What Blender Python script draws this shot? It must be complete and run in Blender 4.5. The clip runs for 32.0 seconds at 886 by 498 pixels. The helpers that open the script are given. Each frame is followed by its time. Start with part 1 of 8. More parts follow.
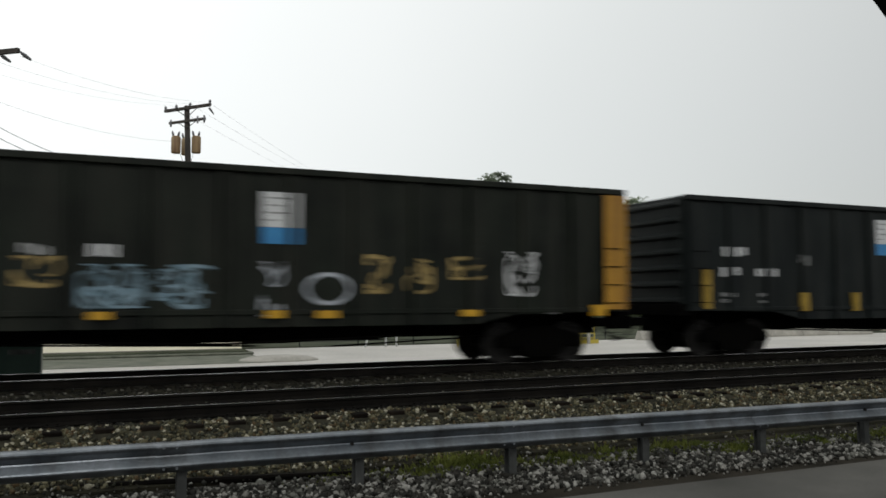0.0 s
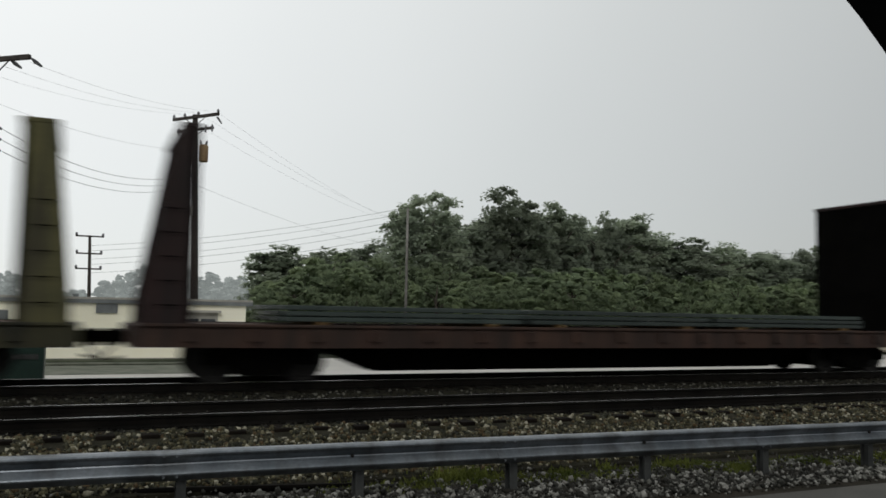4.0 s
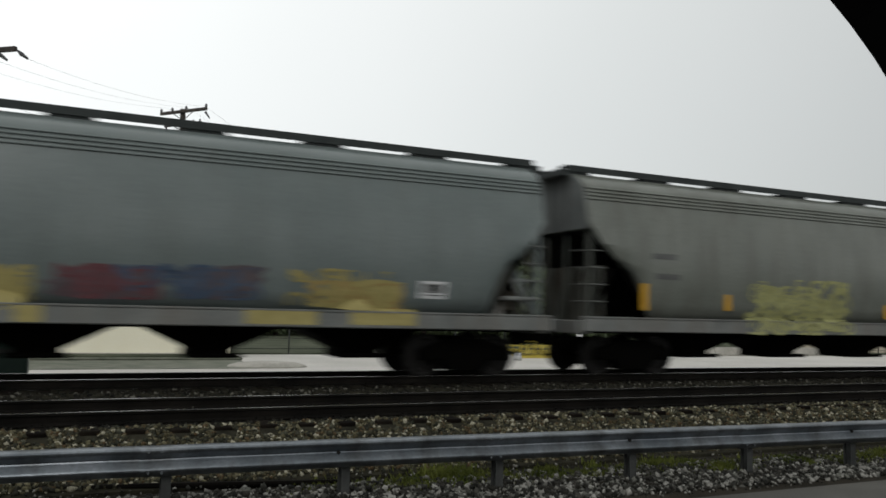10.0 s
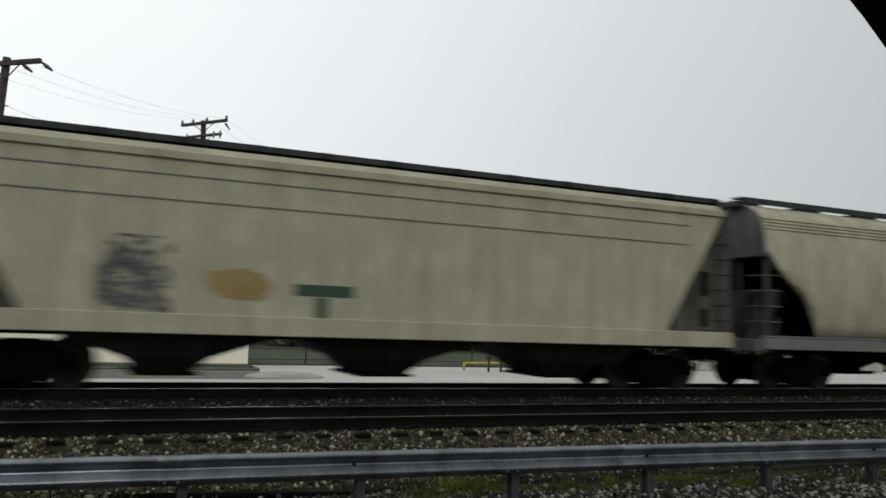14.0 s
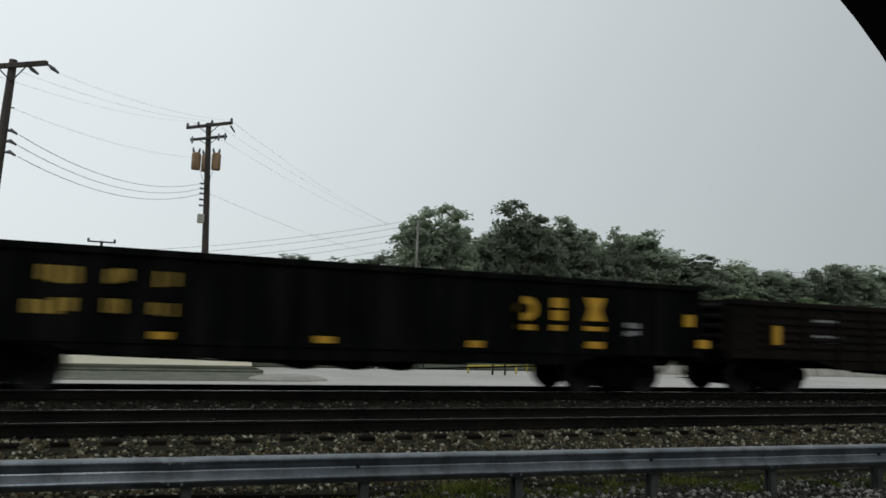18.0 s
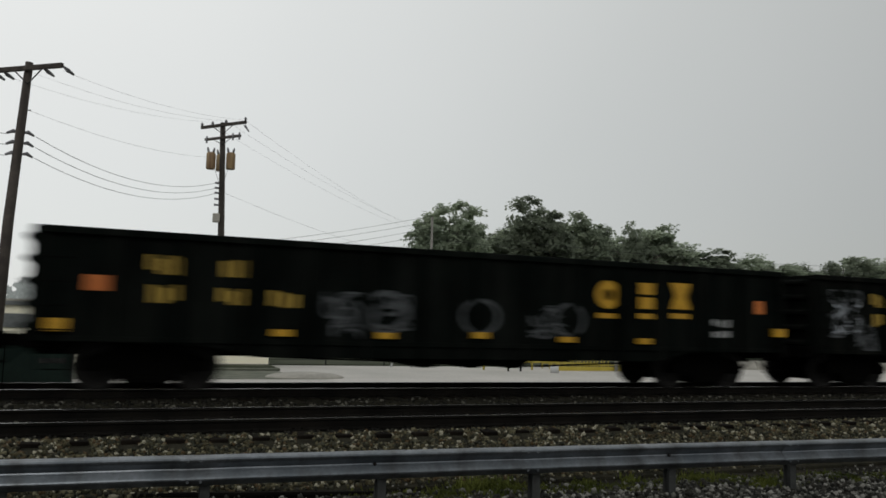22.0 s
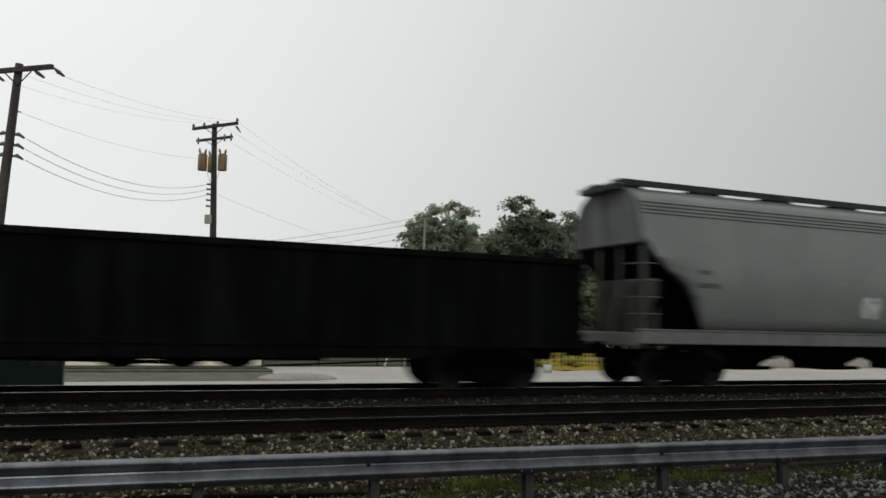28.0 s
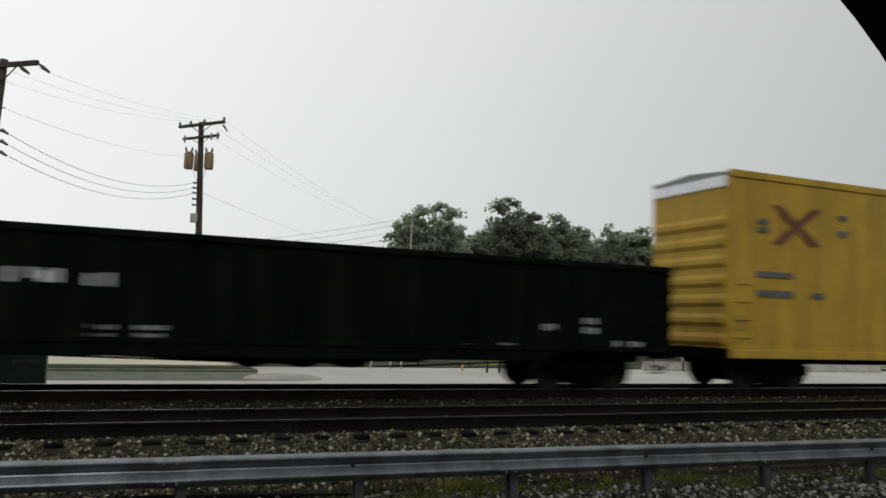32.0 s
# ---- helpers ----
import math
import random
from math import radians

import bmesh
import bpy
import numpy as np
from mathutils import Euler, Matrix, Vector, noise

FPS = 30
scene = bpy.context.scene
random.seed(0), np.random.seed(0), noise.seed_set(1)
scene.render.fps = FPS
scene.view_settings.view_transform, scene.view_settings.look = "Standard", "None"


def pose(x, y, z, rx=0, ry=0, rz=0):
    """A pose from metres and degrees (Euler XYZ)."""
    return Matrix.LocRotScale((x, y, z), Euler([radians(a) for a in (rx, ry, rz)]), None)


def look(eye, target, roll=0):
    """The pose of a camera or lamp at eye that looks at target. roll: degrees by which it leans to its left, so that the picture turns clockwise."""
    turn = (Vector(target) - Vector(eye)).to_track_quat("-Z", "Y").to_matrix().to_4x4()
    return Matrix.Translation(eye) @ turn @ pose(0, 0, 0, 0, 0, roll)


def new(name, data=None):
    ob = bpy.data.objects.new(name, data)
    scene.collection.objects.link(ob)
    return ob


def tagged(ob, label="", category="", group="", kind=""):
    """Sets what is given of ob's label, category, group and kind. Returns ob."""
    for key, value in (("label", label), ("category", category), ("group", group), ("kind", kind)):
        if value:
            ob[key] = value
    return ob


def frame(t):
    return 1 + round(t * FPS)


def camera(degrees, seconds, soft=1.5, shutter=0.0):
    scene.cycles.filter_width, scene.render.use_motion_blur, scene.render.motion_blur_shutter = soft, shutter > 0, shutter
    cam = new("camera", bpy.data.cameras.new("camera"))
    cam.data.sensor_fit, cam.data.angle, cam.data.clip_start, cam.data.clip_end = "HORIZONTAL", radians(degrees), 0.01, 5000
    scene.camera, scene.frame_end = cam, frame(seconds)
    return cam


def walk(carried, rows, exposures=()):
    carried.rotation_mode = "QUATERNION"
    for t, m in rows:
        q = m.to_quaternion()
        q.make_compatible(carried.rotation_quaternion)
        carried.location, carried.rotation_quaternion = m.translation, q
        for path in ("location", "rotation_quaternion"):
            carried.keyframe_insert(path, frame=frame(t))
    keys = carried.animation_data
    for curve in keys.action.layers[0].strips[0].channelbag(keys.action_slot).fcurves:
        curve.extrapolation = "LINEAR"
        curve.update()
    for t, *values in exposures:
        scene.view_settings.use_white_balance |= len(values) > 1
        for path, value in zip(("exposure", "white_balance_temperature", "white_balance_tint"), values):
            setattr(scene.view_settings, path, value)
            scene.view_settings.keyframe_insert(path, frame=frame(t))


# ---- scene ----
EYE = (0.0, 0.0, 1.45)
cam = camera(56.8, 32.0, soft=1.6, shutter=0.42)
# seconds, yaw, pitch, roll of the hand-held camera, which stays on one spot
TURNS = [
    (0, -24.37, 3.53, 0.07), (0.5, -24.25, 3.40, 0.08), (1, -24.22, 3.69, -0.50), (1.5, -24.50, 4.26, -0.85),
    (2, -24.54, 4.33, -1.15), (2.5, -24.42, 4.02, -1.07), (3, -24.42, 4.82, -0.96), (3.5, -24.00, 4.58, -1.00),
    (5.5, -24.26, 4.35, -1.21), (6, -23.76, 4.38, -1.06), (6.5, -23.38, 3.95, -0.87), (7, -23.62, 4.22, -0.59),
    (7.5, -23.12, 4.14, -0.76), (8, -23.51, 4.38, -0.97), (8.5, -23.90, 4.29, -1.16), (9, -24.30, 4.35, -1.10),
    (9.5, -24.41, 4.09, -1.19), (10, -24.90, 4.27, -1.47), (10.5, -24.79, 4.21, -1.32), (11, -24.60, 4.43, -1.52),
    (11.5, -24.83, 4.25, -1.48), (12, -24.71, 4.61, -1.51), (12.5, -24.55, 4.93, -2.03), (13, -23.86, 5.20, -2.40),
    (13.5, -23.82, 5.10, -2.18), (15.5, -23.24, 5.30, -1.55), (16, -23.51, 5.47, -1.60), (16.5, -22.96, 5.69, -1.84),
    (17, -23.25, 5.52, -2.13), (17.5, -23.27, 5.49, -2.00), (18, -23.34, 5.28, -2.20), (18.5, -22.95, 5.68, -2.16),
    (19, -22.85, 5.76, -1.99), (19.5, -22.77, 5.99, -1.89), (20, -22.13, 5.51, -1.67), (20.5, -21.98, 5.30, -1.60),
    (21, -21.71, 4.92, -1.55), (21.5, -22.18, 5.01, -1.47), (22, -22.33, 5.02, -1.70), (22.5, -22.42, 5.02, -1.76),
    (23, -22.42, 5.29, -1.66), (23.5, -21.90, 5.24, -1.50), (24, -22.36, 5.24, -1.46), (24.5, -22.42, 5.16, -1.61),
    (25, -22.56, 5.25, -1.53), (25.5, -22.51, 5.14, -1.55), (26, -22.80, 5.22, -1.35), (26.5, -22.71, 4.93, -1.46),
    (28.5, -22.92, 5.09, -1.41), (29, -23.12, 5.06, -1.55), (29.5, -23.31, 4.73, -1.47), (30, -23.13, 4.45, -1.44),
    (30.5, -23.38, 4.75, -1.49), (31, -23.38, 4.75, -1.42), (31.5, -23.12, 4.65, -1.52), (32, -23.78, 5.16, -1.83)]


def turned(yaw, pitch, roll):
    return Matrix.Translation(EYE) @ pose(0, 0, 0, 0, 0, yaw) @ pose(0, 0, 0, pitch) @ pose(0, 0, 0, 0, roll) @ pose(0, 0, 0, 90)


# seconds, stops, white balance in kelvin and tint
EXPOSURES = [(0, 0.3, 6500, 10), (1, 0.3, 6500, 10), (2, 0.15, 6500, 10), (3, 0.12, 6470, 10), (3.5, 0.08, 6460, 10), (5.5, -0.05, 6440, 10), (6, -0.05, 6440, 10), (7, 0, 6420, 10), (8, 0.2, 6420, 10), (9, 0.22, 6480, 10), (11, 0.28, 6480, 10), (12, 0.25, 6500, 10), (13, 0.25, 6440, 10), (13.5, 0.2, 6400, 10), (15.5, 0.1, 6280, 8), (16, 0.1, 6250, 8), (17, 0.05, 6300, 8), (18, -0.1, 6200, 8), (19, -0.15, 6220, 8), (19.4, -0.15, 6300, 8), (19.9, -0.17, 6500, 10), (21, -0.15, 6520, 10), (24, -0.15, 6520, 10), (26, -0.12, 6520, 10), (28.5, 0, 6540, 10), (29, 0, 6540, 10), (30, 0.1, 6530, 10), (31, 0.05, 6540, 10), (32, 0.05, 6540, 10)]
walk(cam, [(t, turned(a, b, c)) for t, a, b, c in TURNS], EXPOSURES)

# ---- sky and light: an overcast morning, the veiled sun behind the camera, thin bright cloud ahead ----
SUN_WAY = Vector((-0.35, -0.76, 0.62)).normalized()
THIN_CLOUD = Vector((-0.45, 0.72, 0.62)).normalized()
world = bpy.data.worlds.new("overcast")
scene.world = world
world.use_nodes = True
wn, wl = world.node_tree.nodes, world.node_tree.links
wn.clear()
w_out, w_bg = wn.new("ShaderNodeOutputWorld"), wn.new("ShaderNodeBackground")
w_sky, w_co = wn.new("ShaderNodeTexSky"), wn.new("ShaderNodeTexCoord")
w_sky.sky_type, w_sky.sun_disc = "NISHITA", False
w_sky.sun_elevation, w_sky.sun_rotation = radians(36), radians(205)
w_dot, w_ramp = wn.new("ShaderNodeVectorMath"), wn.new("ShaderNodeValToRGB")
w_dot.operation = "DOT_PRODUCT"
w_dot.inputs[1].default_value = THIN_CLOUD
w_cloud, w_soft = wn.new("ShaderNodeTexNoise"), wn.new("ShaderNodeMath")
w_cloud.inputs["Scale"].default_value, w_cloud.inputs["Detail"].default_value = 1.6, 3.0
w_soft.operation = "MULTIPLY_ADD"
w_soft.inputs[1].default_value = 0.10
w_turn = wn.new("ShaderNodeMapRange")
w_turn.inputs["From Min"].default_value = -1.0
ramp = w_ramp.color_ramp
ramp.elements[0].position, ramp.elements[0].color = 0.12, (0.80, 0.81, 0.80, 1)
ramp.elements[1].position, ramp.elements[1].color = 1.0, (0.98, 0.995, 0.975, 1)
mid = ramp.elements.new(0.5)
mid.color = (0.37, 0.38, 0.37, 1)
mid = ramp.elements.new(0.775)
mid.color = (0.655, 0.675, 0.66, 1)
mid = ramp.elements.new(0.90)
mid.color = (0.83, 0.85, 0.835, 1)
w_tint, w_mix = wn.new("ShaderNodeMixRGB"), wn.new("ShaderNodeMixRGB")
w_tint.blend_type = "MULTIPLY"
w_tint.inputs["Fac"].default_value = 1.0
w_tint.inputs["Color2"].default_value = (0.09, 0.09, 0.09, 1)
w_mix.inputs["Fac"].default_value = 0.93
wl.new(w_co.outputs["Generated"], w_dot.inputs[0])
wl.new(w_co.outputs["Generated"], w_cloud.inputs["Vector"])
wl.new(w_cloud.outputs["Fac"], w_soft.inputs[0])
wl.new(w_dot.outputs["Value"], w_soft.inputs[2])
wl.new(w_soft.outputs[0], w_turn.inputs["Value"])
wl.new(w_turn.outputs["Result"], w_ramp.inputs["Fac"])
wl.new(w_sky.outputs["Color"], w_tint.inputs["Color1"])
wl.new(w_tint.outputs["Color"], w_mix.inputs["Color1"])
wl.new(w_ramp.outputs["Color"], w_mix.inputs["Color2"])
wl.new(w_mix.outputs["Color"], w_bg.inputs["Color"])
w_bg.inputs["Strength"].default_value = 1.0
wl.new(w_bg.outputs["Background"], w_out.inputs["Surface"])

sun = new("sun", bpy.data.lights.new("sun", "SUN"))
sun.data.energy, sun.data.angle, sun.data.color = 0.65, radians(25), (1.0, 0.99, 0.97)
sun.matrix_world = look(SUN_WAY * 100, (0, 0, 0))

# ---- materials ----


def mat(name, c1, c2, rough=0.75, metal=0.0, scale=1.5, fine=18.0, bump=0.15, streak=None, streak_amount=0.0, vary=0.0, spec=0.35):
    """A worn surface: two tones in large patches, fine grain, run-down streaks, small relief."""
    m = bpy.data.materials.new(name)
    m.use_nodes = True
    n, l = m.node_tree.nodes, m.node_tree.links
    b = n["Principled BSDF"]
    co = n.new("ShaderNodeTexCoord")
    big, small = n.new("ShaderNodeTexNoise"), n.new("ShaderNodeTexNoise")
    big.inputs["Scale"].default_value, big.inputs["Detail"].default_value = scale, 6.0
    small.inputs["Scale"].default_value, small.inputs["Detail"].default_value = fine, 4.0
    r = n.new("ShaderNodeValToRGB")
    r.color_ramp.elements[0].position, r.color_ramp.elements[0].color = 0.34, (*c1, 1)
    r.color_ramp.elements[1].position, r.color_ramp.elements[1].color = 0.68, (*c2, 1)
    l.new(co.outputs["Object"], big.inputs["Vector"])
    l.new(co.outputs["Object"], small.inputs["Vector"])
    l.new(big.outputs["Fac"], r.inputs["Fac"])
    col = r.outputs["Color"]
    if streak:
        mp, run, rr, mx = n.new("ShaderNodeMapping"), n.new("ShaderNodeTexNoise"), n.new("ShaderNodeValToRGB"), n.new("ShaderNodeMixRGB")
        mp.inputs["Scale"].default_value = (2.6, 2.6, 0.22)
        run.inputs["Scale"].default_value, run.inputs["Detail"].default_value = 1.3, 5.0
        rr.color_ramp.elements[0].position, rr.color_ramp.elements[0].color = 0.5 - 0.1 * streak_amount, (0, 0, 0, 1)
        rr.color_ramp.elements[1].position, rr.color_ramp.elements[1].color = 0.85 - 0.2 * streak_amount, (1, 1, 1, 1)
        mx.inputs["Color2"].default_value = (*streak, 1)
        l.new(co.outputs["Object"], mp.inputs["Vector"])
        l.new(mp.outputs["Vector"], run.inputs["Vector"])
        l.new(run.outputs["Fac"], rr.inputs["Fac"])
        l.new(rr.outputs["Color"], mx.inputs["Fac"])
        l.new(col, mx.inputs["Color1"])
        col = mx.outputs["Color"]
    grain = n.new("ShaderNodeMixRGB")
    grain.blend_type = "OVERLAY"
    grain.inputs["Fac"].default_value = 0.3
    l.new(col, grain.inputs["Color1"])
    l.new(small.outputs["Fac"], grain.inputs["Color2"])
    col = grain.outputs["Color"]
    if vary:
        info, hsv, mr = n.new("ShaderNodeObjectInfo"), n.new("ShaderNodeHueSaturation"), n.new("ShaderNodeMapRange")
        mr.inputs["To Min"].default_value, mr.inputs["To Max"].default_value = 1 - vary, 1 + vary
        l.new(info.outputs["Random"], mr.inputs["Value"])
        l.new(mr.outputs["Result"], hsv.inputs["Value"])
        l.new(col, hsv.inputs["Color"])
        col = hsv.outputs["Color"]
    l.new(col, b.inputs["Base Color"])
    bp = n.new("ShaderNodeBump")
    bp.inputs["Strength"].default_value, bp.inputs["Distance"].default_value = bump, 0.01
    l.new(small.outputs["Fac"], bp.inputs["Height"])
    l.new(bp.outputs["Normal"], b.inputs["Normal"])
    b.inputs["Roughness"].default_value, b.inputs["Metallic"].default_value = rough, metal
    b.inputs["Specular IOR Level"].default_value = spec
    return m


def mat_rust(name, c1, c2, dark, mid, z_mid, spread, run, x_from, along=0.0):
    """Paint from which rust runs down: rust above a ragged height, only beyond x_from where given."""
    m = mat(name, c1, c2, 0.7, scale=0.8, streak=tuple(v * 0.85 for v in c1), streak_amount=0.5)
    n, l = m.node_tree.nodes, m.node_tree.links
    b = n["Principled BSDF"]
    old = b.inputs["Base Color"].links[0].from_socket
    co, sep, mp, run_noise = n.new("ShaderNodeTexCoord"), n.new("ShaderNodeSeparateXYZ"), n.new("ShaderNodeMapping"), n.new("ShaderNodeTexNoise")
    mp.inputs["Scale"].default_value = (2.4, 2.4, 0.16)
    run_noise.inputs["Scale"].default_value, run_noise.inputs["Detail"].default_value = 1.1, 6.0
    l.new(co.outputs["Object"], sep.inputs["Vector"])
    l.new(co.outputs["Object"], mp.inputs["Vector"])
    l.new(mp.outputs["Vector"], run_noise.inputs["Vector"])
    a, c, d, e = (n.new("ShaderNodeMath") for _ in range(4))
    a.operation, c.operation, d.operation, e.operation = "SUBTRACT", "MULTIPLY_ADD", "MULTIPLY_ADD", "MULTIPLY_ADD"
    a.inputs[1].default_value = z_mid
    c.inputs[1].default_value, c.inputs[2].default_value = 1.0 / spread, 0.5
    d.inputs[1].default_value, d.inputs[2].default_value = run, -0.5 * run
    e.inputs[1].default_value = along
    l.new(sep.outputs["Z"], a.inputs[0])
    l.new(a.outputs[0], c.inputs[0])
    l.new(run_noise.outputs["Fac"], d.inputs[0])
    l.new(sep.outputs["X"], e.inputs[0])
    s1, s2 = n.new("ShaderNodeMath"), n.new("ShaderNodeMath")
    l.new(c.outputs[0], s1.inputs[0])
    l.new(d.outputs[0], s1.inputs[1])
    l.new(s1.outputs[0], e.inputs[2])
    fac = e.outputs[0]
    if x_from is not None:
        gt = n.new("ShaderNodeMath")
        gt.operation = "GREATER_THAN"
        gt.inputs[1].default_value = x_from
        l.new(sep.outputs["X"], gt.inputs[0])
        mul = n.new("ShaderNodeMath")
        mul.operation = "MULTIPLY"
        l.new(fac, mul.inputs[0])
        l.new(gt.outputs[0], mul.inputs[1])
        fac = mul.outputs[0]
    amount, tone, mx = n.new("ShaderNodeValToRGB"), n.new("ShaderNodeValToRGB"), n.new("ShaderNodeMixRGB")
    amount.color_ramp.elements[0].position, amount.color_ramp.elements[1].position = 0.12, 0.72
    tone.color_ramp.elements[0].position, tone.color_ramp.elements[0].color = 0.45, (*mid, 1)
    tone.color_ramp.elements[1].position, tone.color_ramp.elements[1].color = 0.85, (*dark, 1)
    l.new(fac, amount.inputs["Fac"])
    l.new(fac, tone.inputs["Fac"])
    l.new(amount.outputs["Color"], mx.inputs["Fac"])
    l.new(old, mx.inputs["Color1"])
    l.new(tone.outputs["Color"], mx.inputs["Color2"])
    l.new(mx.outputs["Color"], b.inputs["Base Color"])
    return m


def mat_stone(name, tones, spots=0.0):
    """Loose stones: each island takes one of several tones."""
    m = bpy.data.materials.new(name)
    m.use_nodes = True
    n, l = m.node_tree.nodes, m.node_tree.links
    b = n["Principled BSDF"]
    geo, r, co, small = n.new("ShaderNodeNewGeometry"), n.new("ShaderNodeValToRGB"), n.new("ShaderNodeTexCoord"), n.new("ShaderNodeTexNoise")
    r.color_ramp.interpolation = "CONSTANT"
    while len(r.color_ramp.elements) < len(tones):
        r.color_ramp.elements.new(0.5)
    for i, c in enumerate(tones):
        r.color_ramp.elements[i].position, r.color_ramp.elements[i].color = i / len(tones), (*c, 1)
    small.inputs["Scale"].default_value = 40.0
    grain = n.new("ShaderNodeMixRGB")
    grain.blend_type = "OVERLAY"
    grain.inputs["Fac"].default_value = 0.4
    l.new(geo.outputs["Random Per Island"], r.inputs["Fac"])
    l.new(co.outputs["Object"], small.inputs["Vector"])
    l.new(r.outputs["Color"], grain.inputs["Color1"])
    l.new(small.outputs["Fac"], grain.inputs["Color2"])
    l.new(grain.outputs["Color"], b.inputs["Base Color"])
    b.inputs["Roughness"].default_value = 0.8
    b.inputs["Specular IOR Level"].default_value = 0.12
    return m


BLACK = mat("black_car_paint", (0.00129, 0.00189, 0.00146), (0.00286, 0.00397, 0.00311), 0.7, spec=0.025, streak=(0.00923, 0.00944, 0.00798), streak_amount=0.6, bump=0.25)
BLACK_MOTTLED = mat("mottled_black_car_paint", (0.00208, 0.00338, 0.00212), (0.00967, 0.0129, 0.00874), 0.55, scale=1.1, spec=0.14, streak=(0.0157, 0.0169, 0.0127), streak_amount=0.9, bump=0.4)
BLACK_WORN = mat("worn_black_car_paint", (0.00193, 0.00318, 0.00217), (0.00438, 0.00654, 0.00462), 0.65, spec=0.12, streak=(0.0111, 0.0124, 0.0103), streak_amount=0.8, bump=0.25)
BLACK_FADED = mat("faded_blue_black_car_paint", (0.00369, 0.00546, 0.00542), (0.00781, 0.0109, 0.0106), 0.6, scale=0.7, spec=0.13, streak=(0.0161, 0.0183, 0.0169), streak_amount=0.6, bump=0.25)
BLACK_GREEN = mat("faded_black_paint", (0.00138, 0.00223, 0.00174), (0.00314, 0.00476, 0.00386), 0.7, spec=0.025, streak=(0.00923, 0.0104, 0.00897), streak_amount=0.5, bump=0.25)
BROWN = mat("rusty_brown_paint", (0.0279, 0.0136, 0.0093), (0.0558, 0.0279, 0.0174), 0.8, streak=(0.0155, 0.00992, 0.00744), streak_amount=1.0, bump=0.3)
RUST = mat("rusted_steel", (0.031, 0.0161, 0.00992), (0.0744, 0.0341, 0.0174), 0.9, bump=0.4)
# near-black for grimy underframes, also used to paint shade at wagon ends
UNDER = mat("grime_and_shade_black", (0.00115, 0.00115, 0.000996), (0.00287, 0.00272, 0.00235), 0.9, spec=0.025, bump=0.4)
TREAD = mat("worn_wheel_steel", (0.0054, 0.00486, 0.00432), (0.014, 0.013, 0.0119), 0.7, 0.3)
GREY = mat("grey_hopper_paint", (0.11, 0.133, 0.13), (0.141, 0.164, 0.16), 0.32, scale=0.7, streak=(0.112, 0.13, 0.124), streak_amount=0.4, bump=0.06)
GREY_PALE = mat("pale_grey_hopper_paint", (0.146, 0.167, 0.158), (0.192, 0.208, 0.195), 0.32, scale=0.7, streak=(0.167, 0.177, 0.171), streak_amount=0.4, bump=0.1)
GREY_BLUE = mat("blue_grey_hopper_paint", (0.124, 0.146, 0.152), (0.164, 0.186, 0.189), 0.3, scale=0.6, streak=(0.136, 0.152, 0.155), streak_amount=0.4, bump=0.06)
GREY_SILL = mat("dusty_grey_sill_paint", (0.105, 0.112, 0.107), (0.161, 0.167, 0.159), 0.7, streak=(0.124, 0.118, 0.105), streak_amount=0.8)
GREY_WARM = mat("yellowed_grey_hopper_paint", (0.121, 0.131, 0.115), (0.155, 0.166, 0.146), 0.34, scale=0.7, streak=(0.0992, 0.102, 0.0868), streak_amount=0.5, bump=0.06)
CREAM = mat("dusty_cream_paint", (0.318, 0.302, 0.212), (0.385, 0.368, 0.265), 0.7, streak=(0.26, 0.217, 0.155), streak_amount=0.5, bump=0.15)
YELLOW = mat("worn_yellow_paint", (0.298, 0.146, 0.0124), (0.372, 0.192, 0.0186), 0.6, streak=(0.155, 0.0744, 0.0186), streak_amount=0.7)
YELLOW_DIRTY = mat("soot_streaked_yellow_paint", (0.16, 0.085, 0.009), (0.30, 0.16, 0.015), 0.7, scale=0.6, streak=(0.03, 0.019, 0.006), streak_amount=0.9)
YELLOW_WORN = mat("weathered_ochre_yellow_paint", (0.223, 0.13, 0.0155), (0.304, 0.186, 0.0248), 0.65, streak=(0.0868, 0.0496, 0.0124), streak_amount=0.9)
YELLOW_BOX = mat("bright_yellow_boxcar_paint", (0.36, 0.22, 0.0155), (0.422, 0.267, 0.0217), 0.6, streak=(0.248, 0.149, 0.0186), streak_amount=0.5)
OLIVE = mat("faded_olive_yellow_paint", (0.0589, 0.057, 0.0211), (0.0992, 0.0918, 0.0341), 0.75, streak=(0.0248, 0.0217, 0.0124), streak_amount=1.0)
EMBLEM = mat("faded_red_brown_emblem_paint", (0.11, 0.037, 0.02), (0.17, 0.06, 0.03), 0.7, scale=4)
MAROON = mat("dull_maroon_paint", (0.045, 0.010, 0.009), (0.082, 0.018, 0.015), 0.7, streak=(0.028, 0.010, 0.009), streak_amount=0.7)
ROOFWALK = mat("dark_galvanised_roof_walk", (0.012, 0.016, 0.016), (0.028, 0.034, 0.033), 0.7, scale=3)
PLANKS = mat("dark_weathered_planks", (0.012, 0.010, 0.006), (0.035, 0.026, 0.013), 0.85, scale=3, streak=(0.008, 0.007, 0.005), streak_amount=1.0)
DARKSTAIN = mat("sooty_rust_stain", (0.0186, 0.0149, 0.0112), (0.0558, 0.0434, 0.0279), 0.85, scale=4)
OLIVE_SILL = mat("grimy_olive_sill_paint", (0.0136, 0.0143, 0.00744), (0.0527, 0.0484, 0.0186), 0.8, scale=0.9, streak=(0.00744, 0.00744, 0.00558), streak_amount=1.2)
